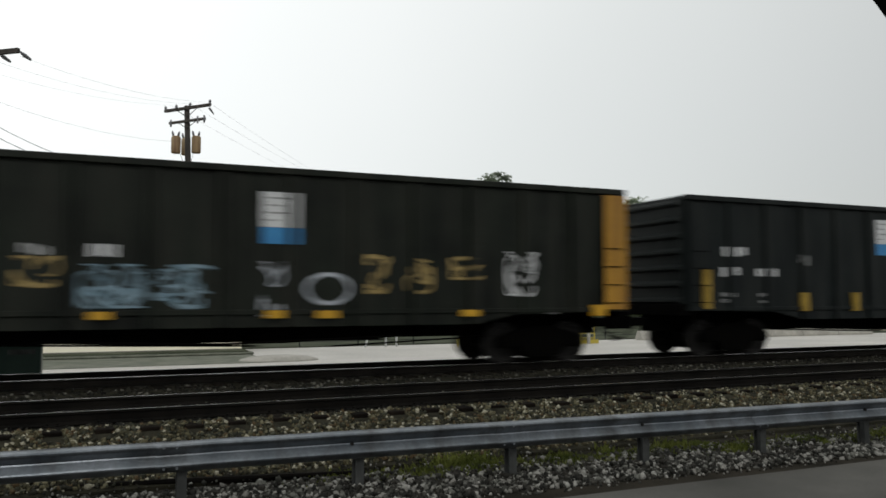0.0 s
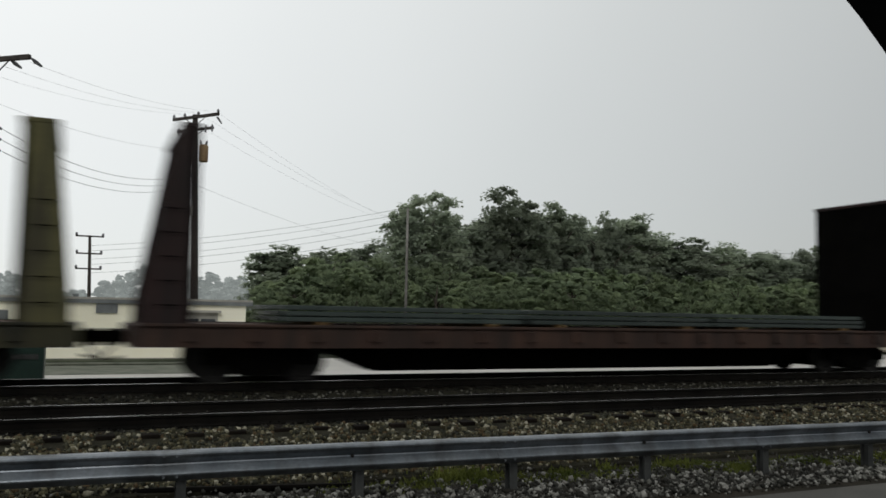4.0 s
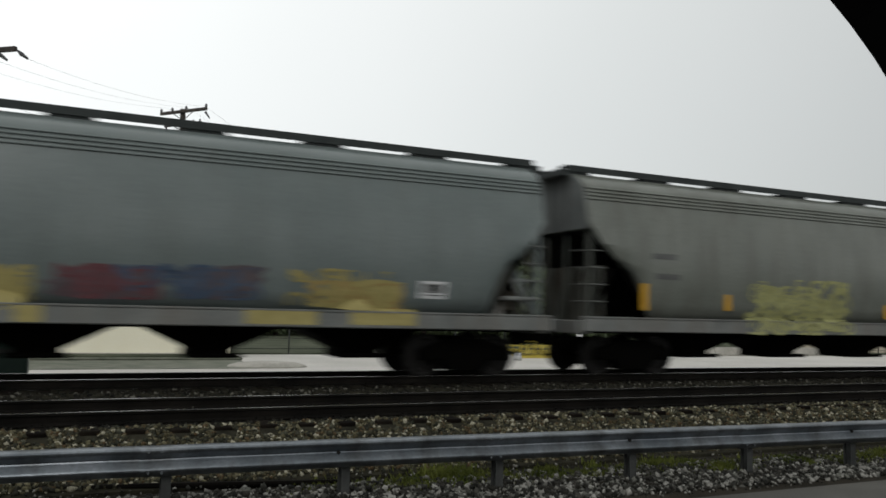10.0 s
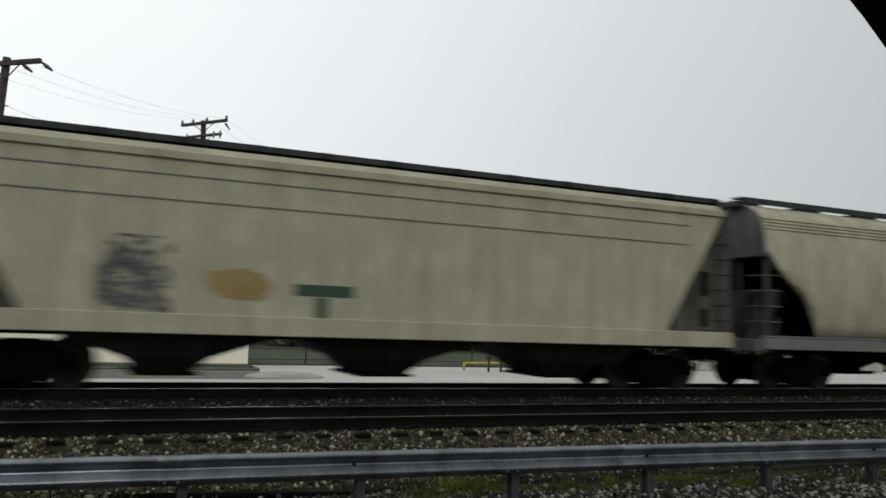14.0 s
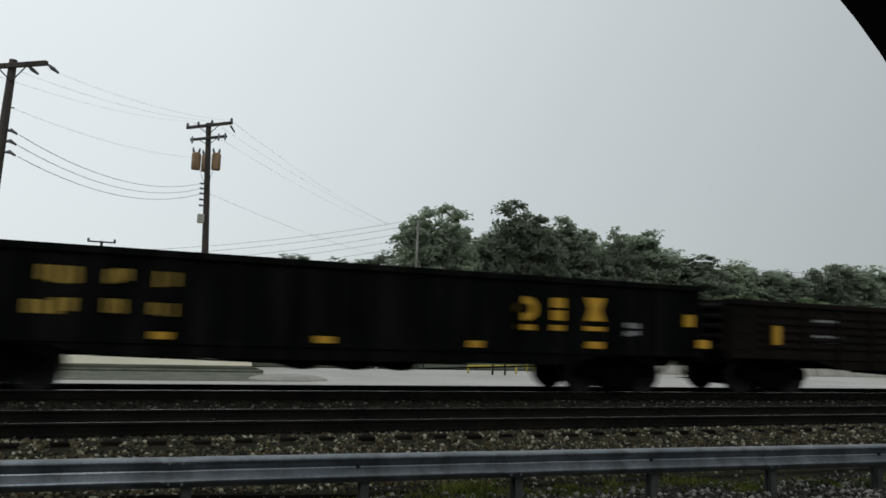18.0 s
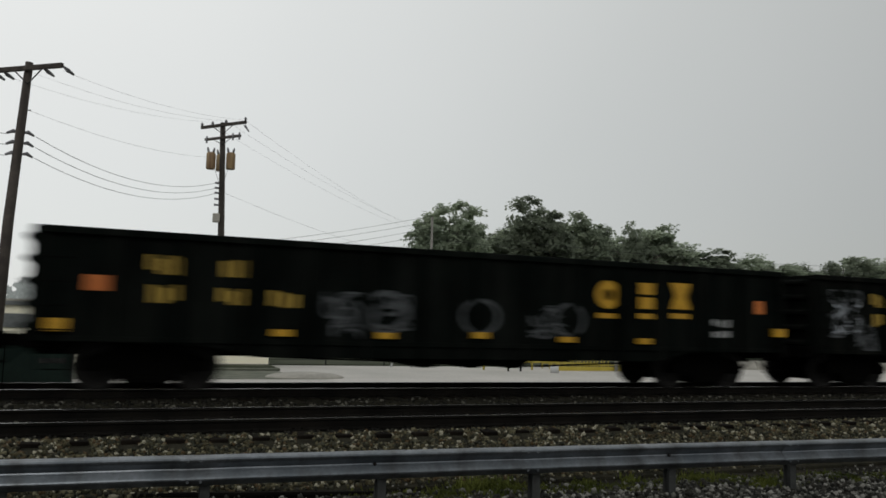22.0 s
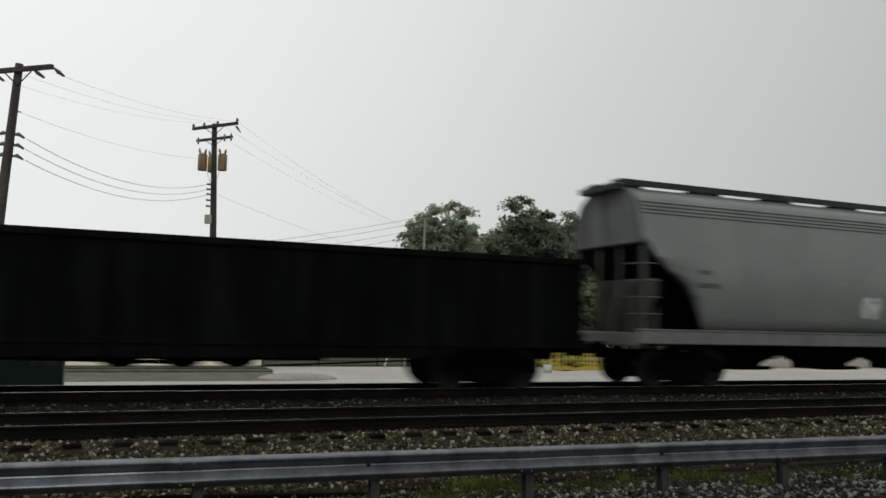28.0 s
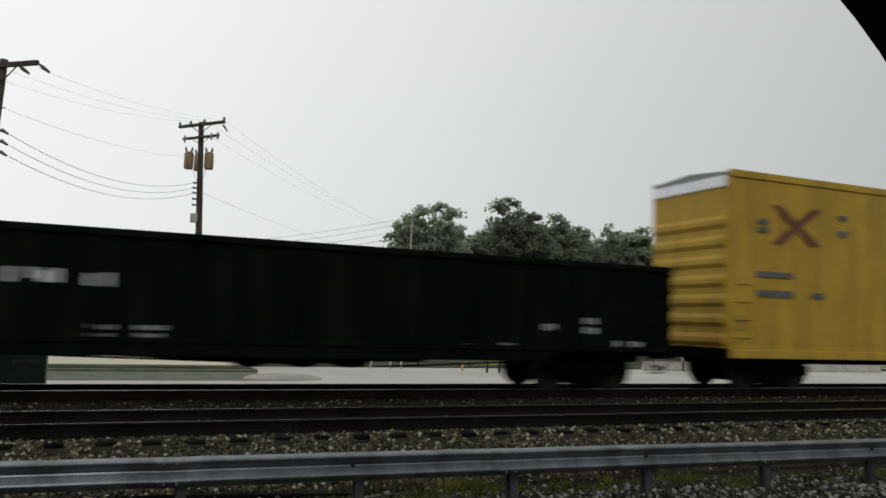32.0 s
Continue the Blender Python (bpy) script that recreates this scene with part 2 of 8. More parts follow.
MAROON_DARK = mat("sooty_maroon_paint", (0.00868, 0.00372, 0.0031), (0.026, 0.00744, 0.0062), 0.8, scale=0.7, streak=(0.00744, 0.00496, 0.00434), streak_amount=1.0)
DUSTY_BAY = mat("dusty_dark_green_bay_paint", (0.0042, 0.0056, 0.0044), (0.0095, 0.0112, 0.009), 0.85, scale=0.8, spec=0.08, streak=(0.019, 0.019, 0.015), streak_amount=0.4)
PLATE = mat("dusty_pale_grey_side_plate", (0.12, 0.118, 0.10), (0.19, 0.185, 0.165), 0.7, scale=2.5)
END_DIRTY = mat("sooty_cream_end_paint", (0.03, 0.03, 0.022), (0.10, 0.095, 0.07), 0.85, scale=1.6, streak=(0.014, 0.013, 0.010), streak_amount=1.1)
ORANGE_GRIME = mat("sooty_orange_yellow_paint", (0.085, 0.047, 0.007), (0.18, 0.098, 0.014), 0.75, scale=1.4, streak=(0.028, 0.017, 0.006), streak_amount=1.0)
STEELRAIL = mat("polished_railhead", (0.25, 0.25, 0.25), (0.40, 0.39, 0.38), 0.25, 0.9, bump=0.05)
RAILSIDE = mat("rusty_rail_web", (0.00413, 0.0039, 0.00337), (0.00975, 0.00863, 0.00712), 0.9, spec=0.06)
TIE = mat("creosoted_tie_wood", (0.004, 0.0033, 0.0026), (0.011, 0.0085, 0.006), 0.9, scale=5, bump=0.5, vary=0.35, spec=0.06)
GALV = mat("galvanised_guardrail_steel", (0.122, 0.138, 0.153), (0.211, 0.228, 0.245), 0.34, 0.85, scale=2.2, fine=26, streak=(0.0816, 0.085, 0.085), streak_amount=0.5, bump=0.2)
GALV_POST = mat("weathered_guardrail_post", (0.022, 0.024, 0.023), (0.05, 0.052, 0.05), 0.85, 0.1, scale=4)
ASPHALT = mat("worn_asphalt", (0.055, 0.054, 0.049), (0.095, 0.092, 0.084), 0.85, scale=0.6, fine=60, bump=0.5, spec=0.06)
DIRT = mat("dark_gravelly_soil", (0.013, 0.012, 0.009), (0.030, 0.026, 0.020), 0.95, scale=1.2, fine=30, bump=0.8, spec=0.06)
BALLAST_BED = mat("dark_ballast_bed", (0.012, 0.0115, 0.008), (0.030, 0.028, 0.019), 0.95, scale=6, fine=35, bump=1.0, spec=0.06)
LOT = mat("pale_wet_concrete_lot", (0.36, 0.345, 0.315), (0.47, 0.45, 0.415), 0.65, scale=0.25, fine=9, bump=0.1)
FIELD = mat("rough_grass_ground", (0.045, 0.052, 0.034), (0.08, 0.088, 0.06), 0.95, scale=0.4, fine=8, bump=0.6, spec=0.06)
CRUSHED = mat("tan_crushed_stone", (0.21, 0.185, 0.14), (0.31, 0.28, 0.22), 0.95, scale=0.8, fine=14, bump=1.0, spec=0.06)
CURB = mat("pale_concrete_kerb", (0.271, 0.262, 0.23), (0.369, 0.353, 0.312), 0.85, scale=2)
MOSSY = mat("mossy_grey_kerb", (0.085, 0.095, 0.07), (0.15, 0.155, 0.12), 0.9, scale=1.5)
POLEWOOD = mat("weathered_pole_wood", (0.045, 0.038, 0.034), (0.085, 0.072, 0.062), 0.9, scale=3, streak=(0.03, 0.026, 0.022), streak_amount=1.0, bump=0.4)
# pole wood paled: light and haze before the woods put into its colour
POLEPALE = mat("haze_paled_pole_wood", (0.16, 0.155, 0.14), (0.25, 0.24, 0.22), 0.9, scale=3, streak=(0.09, 0.085, 0.075), streak_amount=0.6)
CABLE = mat("black_cable", (0.02, 0.02, 0.022), (0.035, 0.035, 0.036), 0.6)
PORCELAIN = mat("grey_porcelain", (0.10, 0.10, 0.11), (0.18, 0.18, 0.19), 0.3)
CANS = mat("rusty_tan_transformer_paint", (0.259, 0.18, 0.0864), (0.331, 0.245, 0.13), 0.6, streak=(0.144, 0.0792, 0.0432), streak_amount=0.8)
WALLPAINT = mat("cream_siding_paint", (0.86, 0.82, 0.64), (0.90, 0.87, 0.71), 0.7, scale=0.6)
ROOFMETAL = mat("dark_roof_fascia", (0.10, 0.11, 0.11), (0.17, 0.18, 0.18), 0.6)
DARKGLASS = mat("dark_window_glass", (0.03, 0.035, 0.04), (0.06, 0.065, 0.07), 0.15, spec=0.6)
BOXGREEN = mat("dark_green_cabinet_paint", (0.0062, 0.0198, 0.0149), (0.0112, 0.0298, 0.0223), 0.45)
WHITE = mat("chalky_white_paint", (0.451, 0.459, 0.459), (0.574, 0.582, 0.582), 0.7, scale=4)
STENCIL = mat("faded_dark_stencil", (0.0682, 0.0713, 0.0682), (0.105, 0.108, 0.105), 0.75, scale=5)
GREYMARK = mat("faded_white_stencil", (0.18, 0.184, 0.18), (0.312, 0.316, 0.312), 0.75, scale=5)
YMARK = mat("reflective_yellow_sheeting", (0.418, 0.223, 0.0108), (0.482, 0.274, 0.0144), 0.5, scale=4)
OMARK = mat("faded_yellow_stencil", (0.245, 0.158, 0.0216), (0.346, 0.23, 0.036), 0.7, scale=5)
ORANGE = mat("orange_placard", (0.432, 0.115, 0.0216), (0.49, 0.144, 0.0288), 0.6)
BLUEMARK = mat("blue_sticker", (0.0216, 0.158, 0.36), (0.036, 0.202, 0.418), 0.5)
SAFETY = mat("safety_yellow_railing_paint", (0.418, 0.331, 0.0432), (0.49, 0.396, 0.072), 0.6)
STEELLOAD = mat("dark_green_coated_steel", (0.0155, 0.0248, 0.0217), (0.0279, 0.0384, 0.0341), 0.45, vary=0.3)
WRAPBLACK = mat("black_plastic_wrap", (0.0022, 0.0032, 0.0029), (0.005, 0.0068, 0.0063), 0.38, scale=1.0, fine=6, bump=0.5, spec=0.2)
wrap_n, wrap_l = WRAPBLACK.node_tree.nodes, WRAPBLACK.node_tree.links
wrap_map, wrap_noise = wrap_n.new("ShaderNodeMapping"), wrap_n.new("ShaderNodeTexNoise")
wrap_map.inputs["Scale"].default_value = (0.4, 0.4, 4.5)
wrap_noise.inputs["Scale"].default_value, wrap_noise.inputs["Detail"].default_value = 1.6, 5.0
wrap_l.new(wrap_n["Texture Coordinate"].outputs["Object"], wrap_map.inputs["Vector"])
wrap_l.new(wrap_map.outputs["Vector"], wrap_noise.inputs["Vector"])
wrap_l.new(wrap_noise.outputs["Fac"], wrap_n["Bump"].inputs["Height"])
wrap_n["Bump"].inputs["Distance"].default_value = 0.05
WRAPGREY = mat("grey_plastic_wrap_top", (0.124, 0.13, 0.136), (0.174, 0.18, 0.186), 0.4)
LUMBER = mat("fresh_sawn_lumber", (0.62, 0.35, 0.058), (0.78, 0.475, 0.098), 0.75, scale=2.0, fine=40, vary=0.2, spec=0.2)
WRAPPRINT = mat("grey_blue_wrap_print", (0.24, 0.27, 0.31), (0.42, 0.45, 0.49), 0.5, scale=6)
# lumber colour darkened, shade behind the board courses painted in
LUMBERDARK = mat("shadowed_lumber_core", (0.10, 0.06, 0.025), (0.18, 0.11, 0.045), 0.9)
WRAPWHITE = mat("white_printed_lumber_wrap", (0.76, 0.79, 0.83), (0.86, 0.88, 0.90), 0.45, scale=3)
WRAPGREEN = mat("green_lumber_wrap_stripe", (0.014, 0.20, 0.065), (0.022, 0.26, 0.095), 0.5)
TANKPAINT = mat("satin_black_tank_paint", (0.00248, 0.0031, 0.00322), (0.00496, 0.00589, 0.00589), 0.40, scale=0.8, streak=(0.00744, 0.00806, 0.00806), streak_amount=0.4, spec=0.4)
SPRAYBLUE = mat("pale_blue_spray_paint", (0.115, 0.187, 0.23), (0.187, 0.259, 0.302), 0.7, scale=5)
SPRAYGREY = mat("silver_spray_paint", (0.271, 0.299, 0.328), (0.394, 0.418, 0.451), 0.6, scale=5)
PLACARD = mat("cream_placard", (0.418, 0.382, 0.288), (0.475, 0.439, 0.338), 0.6, scale=4)
ODIM = mat("dirty_orange_sheeting", (0.0806, 0.0434, 0.00744), (0.136, 0.0744, 0.0124), 0.7, scale=4)
PATCH = mat("pale_repaint_patch", (0.223, 0.248, 0.248), (0.26, 0.285, 0.282), 0.6, scale=3)
WASHRED = mat("dull_red_spray_wash", (0.0992, 0.0341, 0.0403), (0.136, 0.0558, 0.062), 0.7, scale=4)
WASHDIM = mat("dark_red_blue_spray_wash", (0.0682, 0.0527, 0.0589), (0.093, 0.0744, 0.0806), 0.7, scale=3)
WASHYELLOW = mat("pale_yellow_spray_wash", (0.25, 0.21, 0.075), (0.32, 0.275, 0.105), 0.7, scale=4)
WASHBLUE = mat("dull_blue_spray_wash", (0.04, 0.062, 0.10), (0.065, 0.09, 0.135), 0.7, scale=4)
WASHLIME = mat("pale_lime_spray_wash", (0.25, 0.25, 0.10), (0.33, 0.33, 0.15), 0.7, scale=4)
SPRAYDIM = mat("faint_silver_spray_paint", (0.036, 0.0396, 0.0418), (0.072, 0.0792, 0.0828), 0.7, scale=5)
SPRAYYELLOW = mat("lime_yellow_spray_paint", (0.36, 0.36, 0.0432), (0.432, 0.418, 0.0864), 0.7, scale=5)
SPRAYTAN = mat("ochre_spray_paint", (0.216, 0.151, 0.0504), (0.302, 0.223, 0.0864), 0.7, scale=5)
SPRAYGREEN = mat("dark_green_spray_paint", (0.0216, 0.0504, 0.0324), (0.036, 0.072, 0.0468), 0.7, scale=5)
SPRAYRED = mat("red_spray_paint", (0.252, 0.036, 0.036), (0.324, 0.0648, 0.0576), 0.7, scale=5)
BROWN_BLACK = mat("sooty_brown_paint", (0.0029, 0.0029, 0.0022), (0.0100, 0.0068, 0.0047), 0.8, scale=0.5, spec=0.08, streak=(0.00744, 0.00558, 0.00496), streak_amount=1.0, bump=0.3)
BROWN_DARK = mat("dark_oxide_brown_paint", (0.0038, 0.0034, 0.0027), (0.030, 0.0128, 0.0072), 0.75, scale=0.4, spec=0.06, streak=(0.0045, 0.004, 0.0032), streak_amount=1.1, bump=0.3)
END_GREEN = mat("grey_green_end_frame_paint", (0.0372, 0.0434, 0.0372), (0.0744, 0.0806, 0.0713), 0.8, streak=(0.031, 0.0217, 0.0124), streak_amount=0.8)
END_GREY = mat("dull_grey_end_paint", (0.093, 0.101, 0.0992), (0.136, 0.146, 0.143), 0.8, streak=(0.0496, 0.0496, 0.0496), streak_amount=0.8)
CHORD = mat("weathered_ochre_paint", (0.161, 0.102, 0.0217), (0.223, 0.149, 0.0372), 0.75, streak=(0.062, 0.0434, 0.0155), streak_amount=0.9)
# yellow darkened to paint the shadow in the bulkhead recesses
YELLOW_SHADED = mat("shaded_yellow_paint", (0.0341, 0.0236, 0.00496), (0.0744, 0.0496, 0.0093), 0.8, streak=(0.0124, 0.00992, 0.00496), streak_amount=1.0)
GREY_RUST = mat_rust("blue_grey_paint_with_rusted_end", (0.127, 0.149, 0.152), (0.167, 0.186, 0.186), (0.26, 0.112, 0.0186), (0.186, 0.155, 0.118), 2.9, 1.6, 1.0, 4.7)
WHITE_RUST = mat_rust("white_paint_with_running_rust", (0.152, 0.152, 0.113), (0.232, 0.228, 0.162), (0.031, 0.0174, 0.0136), (0.155, 0.0775, 0.0186), 3.30, 1.7, 4.2, None)
TAN_RUST = mat_rust("tan_paint_with_rust_stains", (0.122, 0.112, 0.06), (0.2, 0.185, 0.112), (0.062, 0.0341, 0.0112), (0.143, 0.0775, 0.0217), 4.35, 2.4, 4.6, None, -0.12)
BALLAST = mat_stone("ballast_stone", [(0.042, 0.0388, 0.022), (0.0839, 0.0766, 0.0441), (0.0189, 0.0184, 0.0126), (0.115, 0.105, 0.0651), (0.0651, 0.0451, 0.0231), (0.0577, 0.0577, 0.0399), (0.0273, 0.0262, 0.0157), (0.022, 0.0231, 0.0157), (0.273, 0.257, 0.194), (0.0504, 0.043, 0.0231)])
# darker copy of the ballast tones, shade between the tracks painted in
SHADED_STONE = mat_stone("shade_darkened_stone", [(0.012, 0.011, 0.008), (0.020, 0.019, 0.014), (0.006, 0.006, 0.005), (0.030, 0.028, 0.021), (0.010, 0.009, 0.007), (0.014, 0.014, 0.011), (0.10, 0.097, 0.08), (0.008, 0.008, 0.006)])
PALESTONE = mat_stone("pale_road_stone", [(0.0372, 0.0372, 0.032), (0.103, 0.103, 0.0898), (0.0144, 0.0144, 0.0124), (0.241, 0.237, 0.215), (0.0433, 0.0413, 0.0351), (0.0175, 0.0165, 0.0134), (0.0258, 0.0237, 0.0196), (0.0103, 0.0103, 0.00826), (0.175, 0.17, 0.153), (0.0206, 0.0196, 0.0165)])
GRASS = mat("weedy_grass", (0.05, 0.066, 0.014), (0.115, 0.128, 0.03), 0.8, scale=2, spec=0.06)
def mat_leaf(name, c1, c2):
    """Leaves that let some of the light through."""
    m = mat(name, c1, c2, 0.8, scale=0.25, fine=3, bump=0, vary=0.25, spec=0.12)
    n, l = m.node_tree.nodes, m.node_tree.links
    t, x, b = n.new("ShaderNodeBsdfTranslucent"), n.new("ShaderNodeMixShader"), n["Principled BSDF"]
    x.inputs["Fac"].default_value = 0.68
    l.new(b.inputs["Base Color"].links[0].from_socket, t.inputs["Color"])
    l.new(b.outputs["BSDF"], x.inputs[1])
    l.new(t.outputs["BSDF"], x.inputs[2])
    l.new(x.outputs["Shader"], n["Material Output"].inputs["Surface"])
    return m


# leaf tones lightened and greyed: the haze before the woods is in the colour
LEAF = mat_leaf("haze_paled_leaves", (0.274, 0.321, 0.243), (0.379, 0.423, 0.316))
LEAF_LOW = mat_leaf("haze_paled_low_leaves", (0.204, 0.255, 0.159), (0.296, 0.351, 0.202))
# haze over the far woods put into a pale colour and weak emission
DISTANCE = mat("far_woods_painted_haze", (0.16, 0.18, 0.17), (0.26, 0.28, 0.265), 1.0, scale=0.35, fine=1.4, bump=0)
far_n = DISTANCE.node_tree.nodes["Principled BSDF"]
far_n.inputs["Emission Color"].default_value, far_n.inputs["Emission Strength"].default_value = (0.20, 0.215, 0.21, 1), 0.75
BARK = mat("tree_bark", (0.05, 0.042, 0.034), (0.09, 0.075, 0.06), 0.9, bump=0.5)
HOODBLACK = mat("matt_black_lens_hood", (0.0015, 0.0015, 0.0015), (0.002, 0.002, 0.002), 0.95, spec=0.05)

# ---- mesh helpers ----


class Build:
    """Collects boxes, tubes, prisms and lofts into one mesh."""

    def __init__(self):
        self.v, self.f, self.smooth = [], [], set()

    def add(self, verts, faces, smooth=False):
        o = len(self.v)
        self.v += [tuple(p) for p in verts]
        if smooth:
            self.smooth.update(range(len(self.f), len(self.f) + len(faces)))
        self.f += [tuple(i + o for i in f) for f in faces]
        return self

    def box(self, x0, x1, y0, y1, z0, z1, c=0.0):
        if c <= 0:
            v = [(x, y, z) for x in (x0, x1) for y in (y0, y1) for z in (z0, z1)]
            return self.add(v, [(0, 1, 3, 2), (4, 6, 7, 5), (0, 4, 5, 1), (2, 3, 7, 6), (0, 2, 6, 4), (1, 5, 7, 3)])
        c = min(c, abs(x1 - x0) * 0.45, abs(y1 - y0) * 0.45, abs(z1 - z0) * 0.45)
        ring = lambda z, k: [(x0 + k, y0 + c, z), (x0 + c, y0 + k, z), (x1 - c, y0 + k, z), (x1 - k, y0 + c, z), (x1 - k, y1 - c, z), (x1 - c, y1 - k, z), (x0 + c, y1 - k, z), (x0 + k, y1 - c, z)]
        return self.loft([ring(z0, c), ring(z0 + c, 0), ring(z1 - c, 0), ring(z1, c)])

    def loft(self, rings, smooth=False, closed=True, caps=True):
        n, v, f = len(rings[0]), [p for r in rings for p in r], []
        for k in range(len(rings) - 1):
            for i in range(n if closed else n - 1):
                j = (i + 1) % n
                f.append((k * n + i, k * n + j, (k + 1) * n + j, (k + 1) * n + i))
        self.add(v, f, smooth)
        if caps:
            o = len(self.v) - len(v)
            self.f.append(tuple(o + i for i in reversed(range(n))))
            self.f.append(tuple(o + (len(rings) - 1) * n + i for i in range(n)))
        return self

    def tube(self, points, r, n=8, smooth=True):
        rings = []
        pts = [Vector(p) for p in points]
        rr = r if isinstance(r, (list, tuple)) else [r] * len(pts)
        for i, p in enumerate(pts):
            d = (pts[min(i + 1, len(pts) - 1)] - pts[max(i - 1, 0)]).normalized()
            a = d.orthogonal().normalized() if i == 0 else (a - d * a.dot(d)).normalized()
            b = d.cross(a)
            rings.append([p + (a * math.cos(2 * math.pi * k / n) + b * math.sin(2 * math.pi * k / n)) * rr[i] for k in range(n)])
        return self.loft(rings, smooth)

    def prism(self, poly, y0, y1):
        """A polygon in x and z, thick along y."""
        return self.loft([[(x, y0, z) for x, z in poly], [(x, y1, z) for x, z in poly]])

    def slab(self, poly, z0, z1):
        """A polygon in x and y, thick along z."""
        return self.loft([[(x, y, z0) for x, y in poly], [(x, y, z1) for x, y in poly]])

    def mesh(self, name, material):
        me = bpy.data.meshes.new(name)
        me.from_pydata(self.v, [], self.f)
        bm = bmesh.new()
        bm.from_mesh(me)
        bmesh.ops.recalc_face_normals(bm, faces=bm.faces)
        bm.to_mesh(me)
        bm.free()
        me.polygons.foreach_set("use_smooth", [i in self.smooth for i in range(len(me.polygons))])
        me.materials.append(material)
        return me


def part(name, b, material, parent, label="", at=None):
    """One mesh under a thing or part; b is a Build or a mesh to share."""
    ob = new(name, b.mesh(name, material) if isinstance(b, Build) else b)
    ob.parent = parent
    if at:
        ob.location = at
    if label:
        ob["label"] = label
    return ob


def thing(name, label, category, group="", kind="", at=(0, 0, 0), turn=0.0, data=None):
    ob = new(name, data)
    ob.location, ob.rotation_euler = at, (0, 0, radians(turn))
    return tagged(ob, label, category, group, kind)


def solid(name, b, material, label, category, group="", kind="", at=(0, 0, 0)):
    return thing(name, label, category, group, kind, at, 0.0, b.mesh(name, material))


# ---- ground, tracks, road ----
NEAR_Y, FAR_Y = 12.57, 17.41          # middles of the two tracks; rail tops lie at z = 0
REACH = 800.0


def strip(name, profile, x0, x1, material, label, category, kind="structure", steps=1):
    """A long strip along the tracks with the given section in y and z."""
    b = Build()
    rings = [[(x0 + (x1 - x0) * k / steps, y, z) for y, z in profile] for k in range(steps + 1)]
    b.loft(rings)
    return solid(name, b, material, label, category, kind=kind)


g = Build()
g.add([(-2500, -2500, -1.15), (2500, -2500, -1.15), (2500, 2500, -1.15), (-2500, 2500, -1.15)], [(0, 1, 2, 3)])
solid("ground", g, FIELD, "rough dark grassy ground around the railway and road", "ground", kind="structure")
strip("ballast_bed", [(9.6, -1.2), (9.75, -0.62), (10.6, -0.36), (11.1, -0.235), (11.36, -0.19), (14.2, -0.19), (15.0, -0.27), (15.8, -0.19), (19.0, -0.19), (19.6, -0.55), (20.4, -0.95), (20.4, -1.2)], -REACH, REACH, BALLAST_BED, "dark grey crushed stone ballast bed under two tracks", "ballast")
strip("concrete_lot", [(20.0, -1.2), (20.0, -0.80), (38.0, -0.80), (38.0, -1.2)], -120, 62, LOT, "pale wet concrete yard behind the railway line", "yard")
strip("gravel_verge", [(7.6, -1.2), (7.6, -0.765), (8.4, -0.74), (9.8, -0.66), (9.8, -1.2)], -120, 160, DIRT, "dark gravelly verge along the guardrail", "verge")
rb = Build()
rb.slab([(-150, -9.0), (200, -9.0), (200, 8.15), (9, 8.17), (3, 8.12), (-150, 8.0)], -1.2, -0.755)
solid("road", rb, ASPHALT, "worn dark grey asphalt road beside the tracks", "road", kind="structure")


def rail(y):
    b = Build()
    b.loft([[(x, y + a, z) for a, z in ((-0.075, -0.17), (0.075, -0.17), (0.075, -0.155), (0.012, -0.13), (0.012, -0.045), (0.037, -0.035), (0.037, -0.004), (-0.037, -0.004), (-0.037, -0.035), (-0.012, -0.045), (-0.012, -0.13), (-0.075, -0.155))] for x in (-REACH, REACH)])
    ob = solid("rail", b, RAILSIDE, "rust-brown steel rail with a polished head", "rail", "rails of the two tracks", "structure")
    h = Build().box(-REACH, REACH, y - 0.034, y + 0.034, -0.004, 0.0)
    part("railhead", h, STEELRAIL, ob, "polished steel running surface")


for y in (NEAR_Y, FAR_Y):
    for side in (-1, 1):
        rail(y + side * 0.7535)

# guardrail: corrugated steel beam on posts, its line slightly askew to the tracks
GX, GY, GSLOPE, GTOP, GSPAN = 0.99, 9.13, -0.056, -0.03, 3.87


def guard_y(x):
    return GY + GSLOPE * x


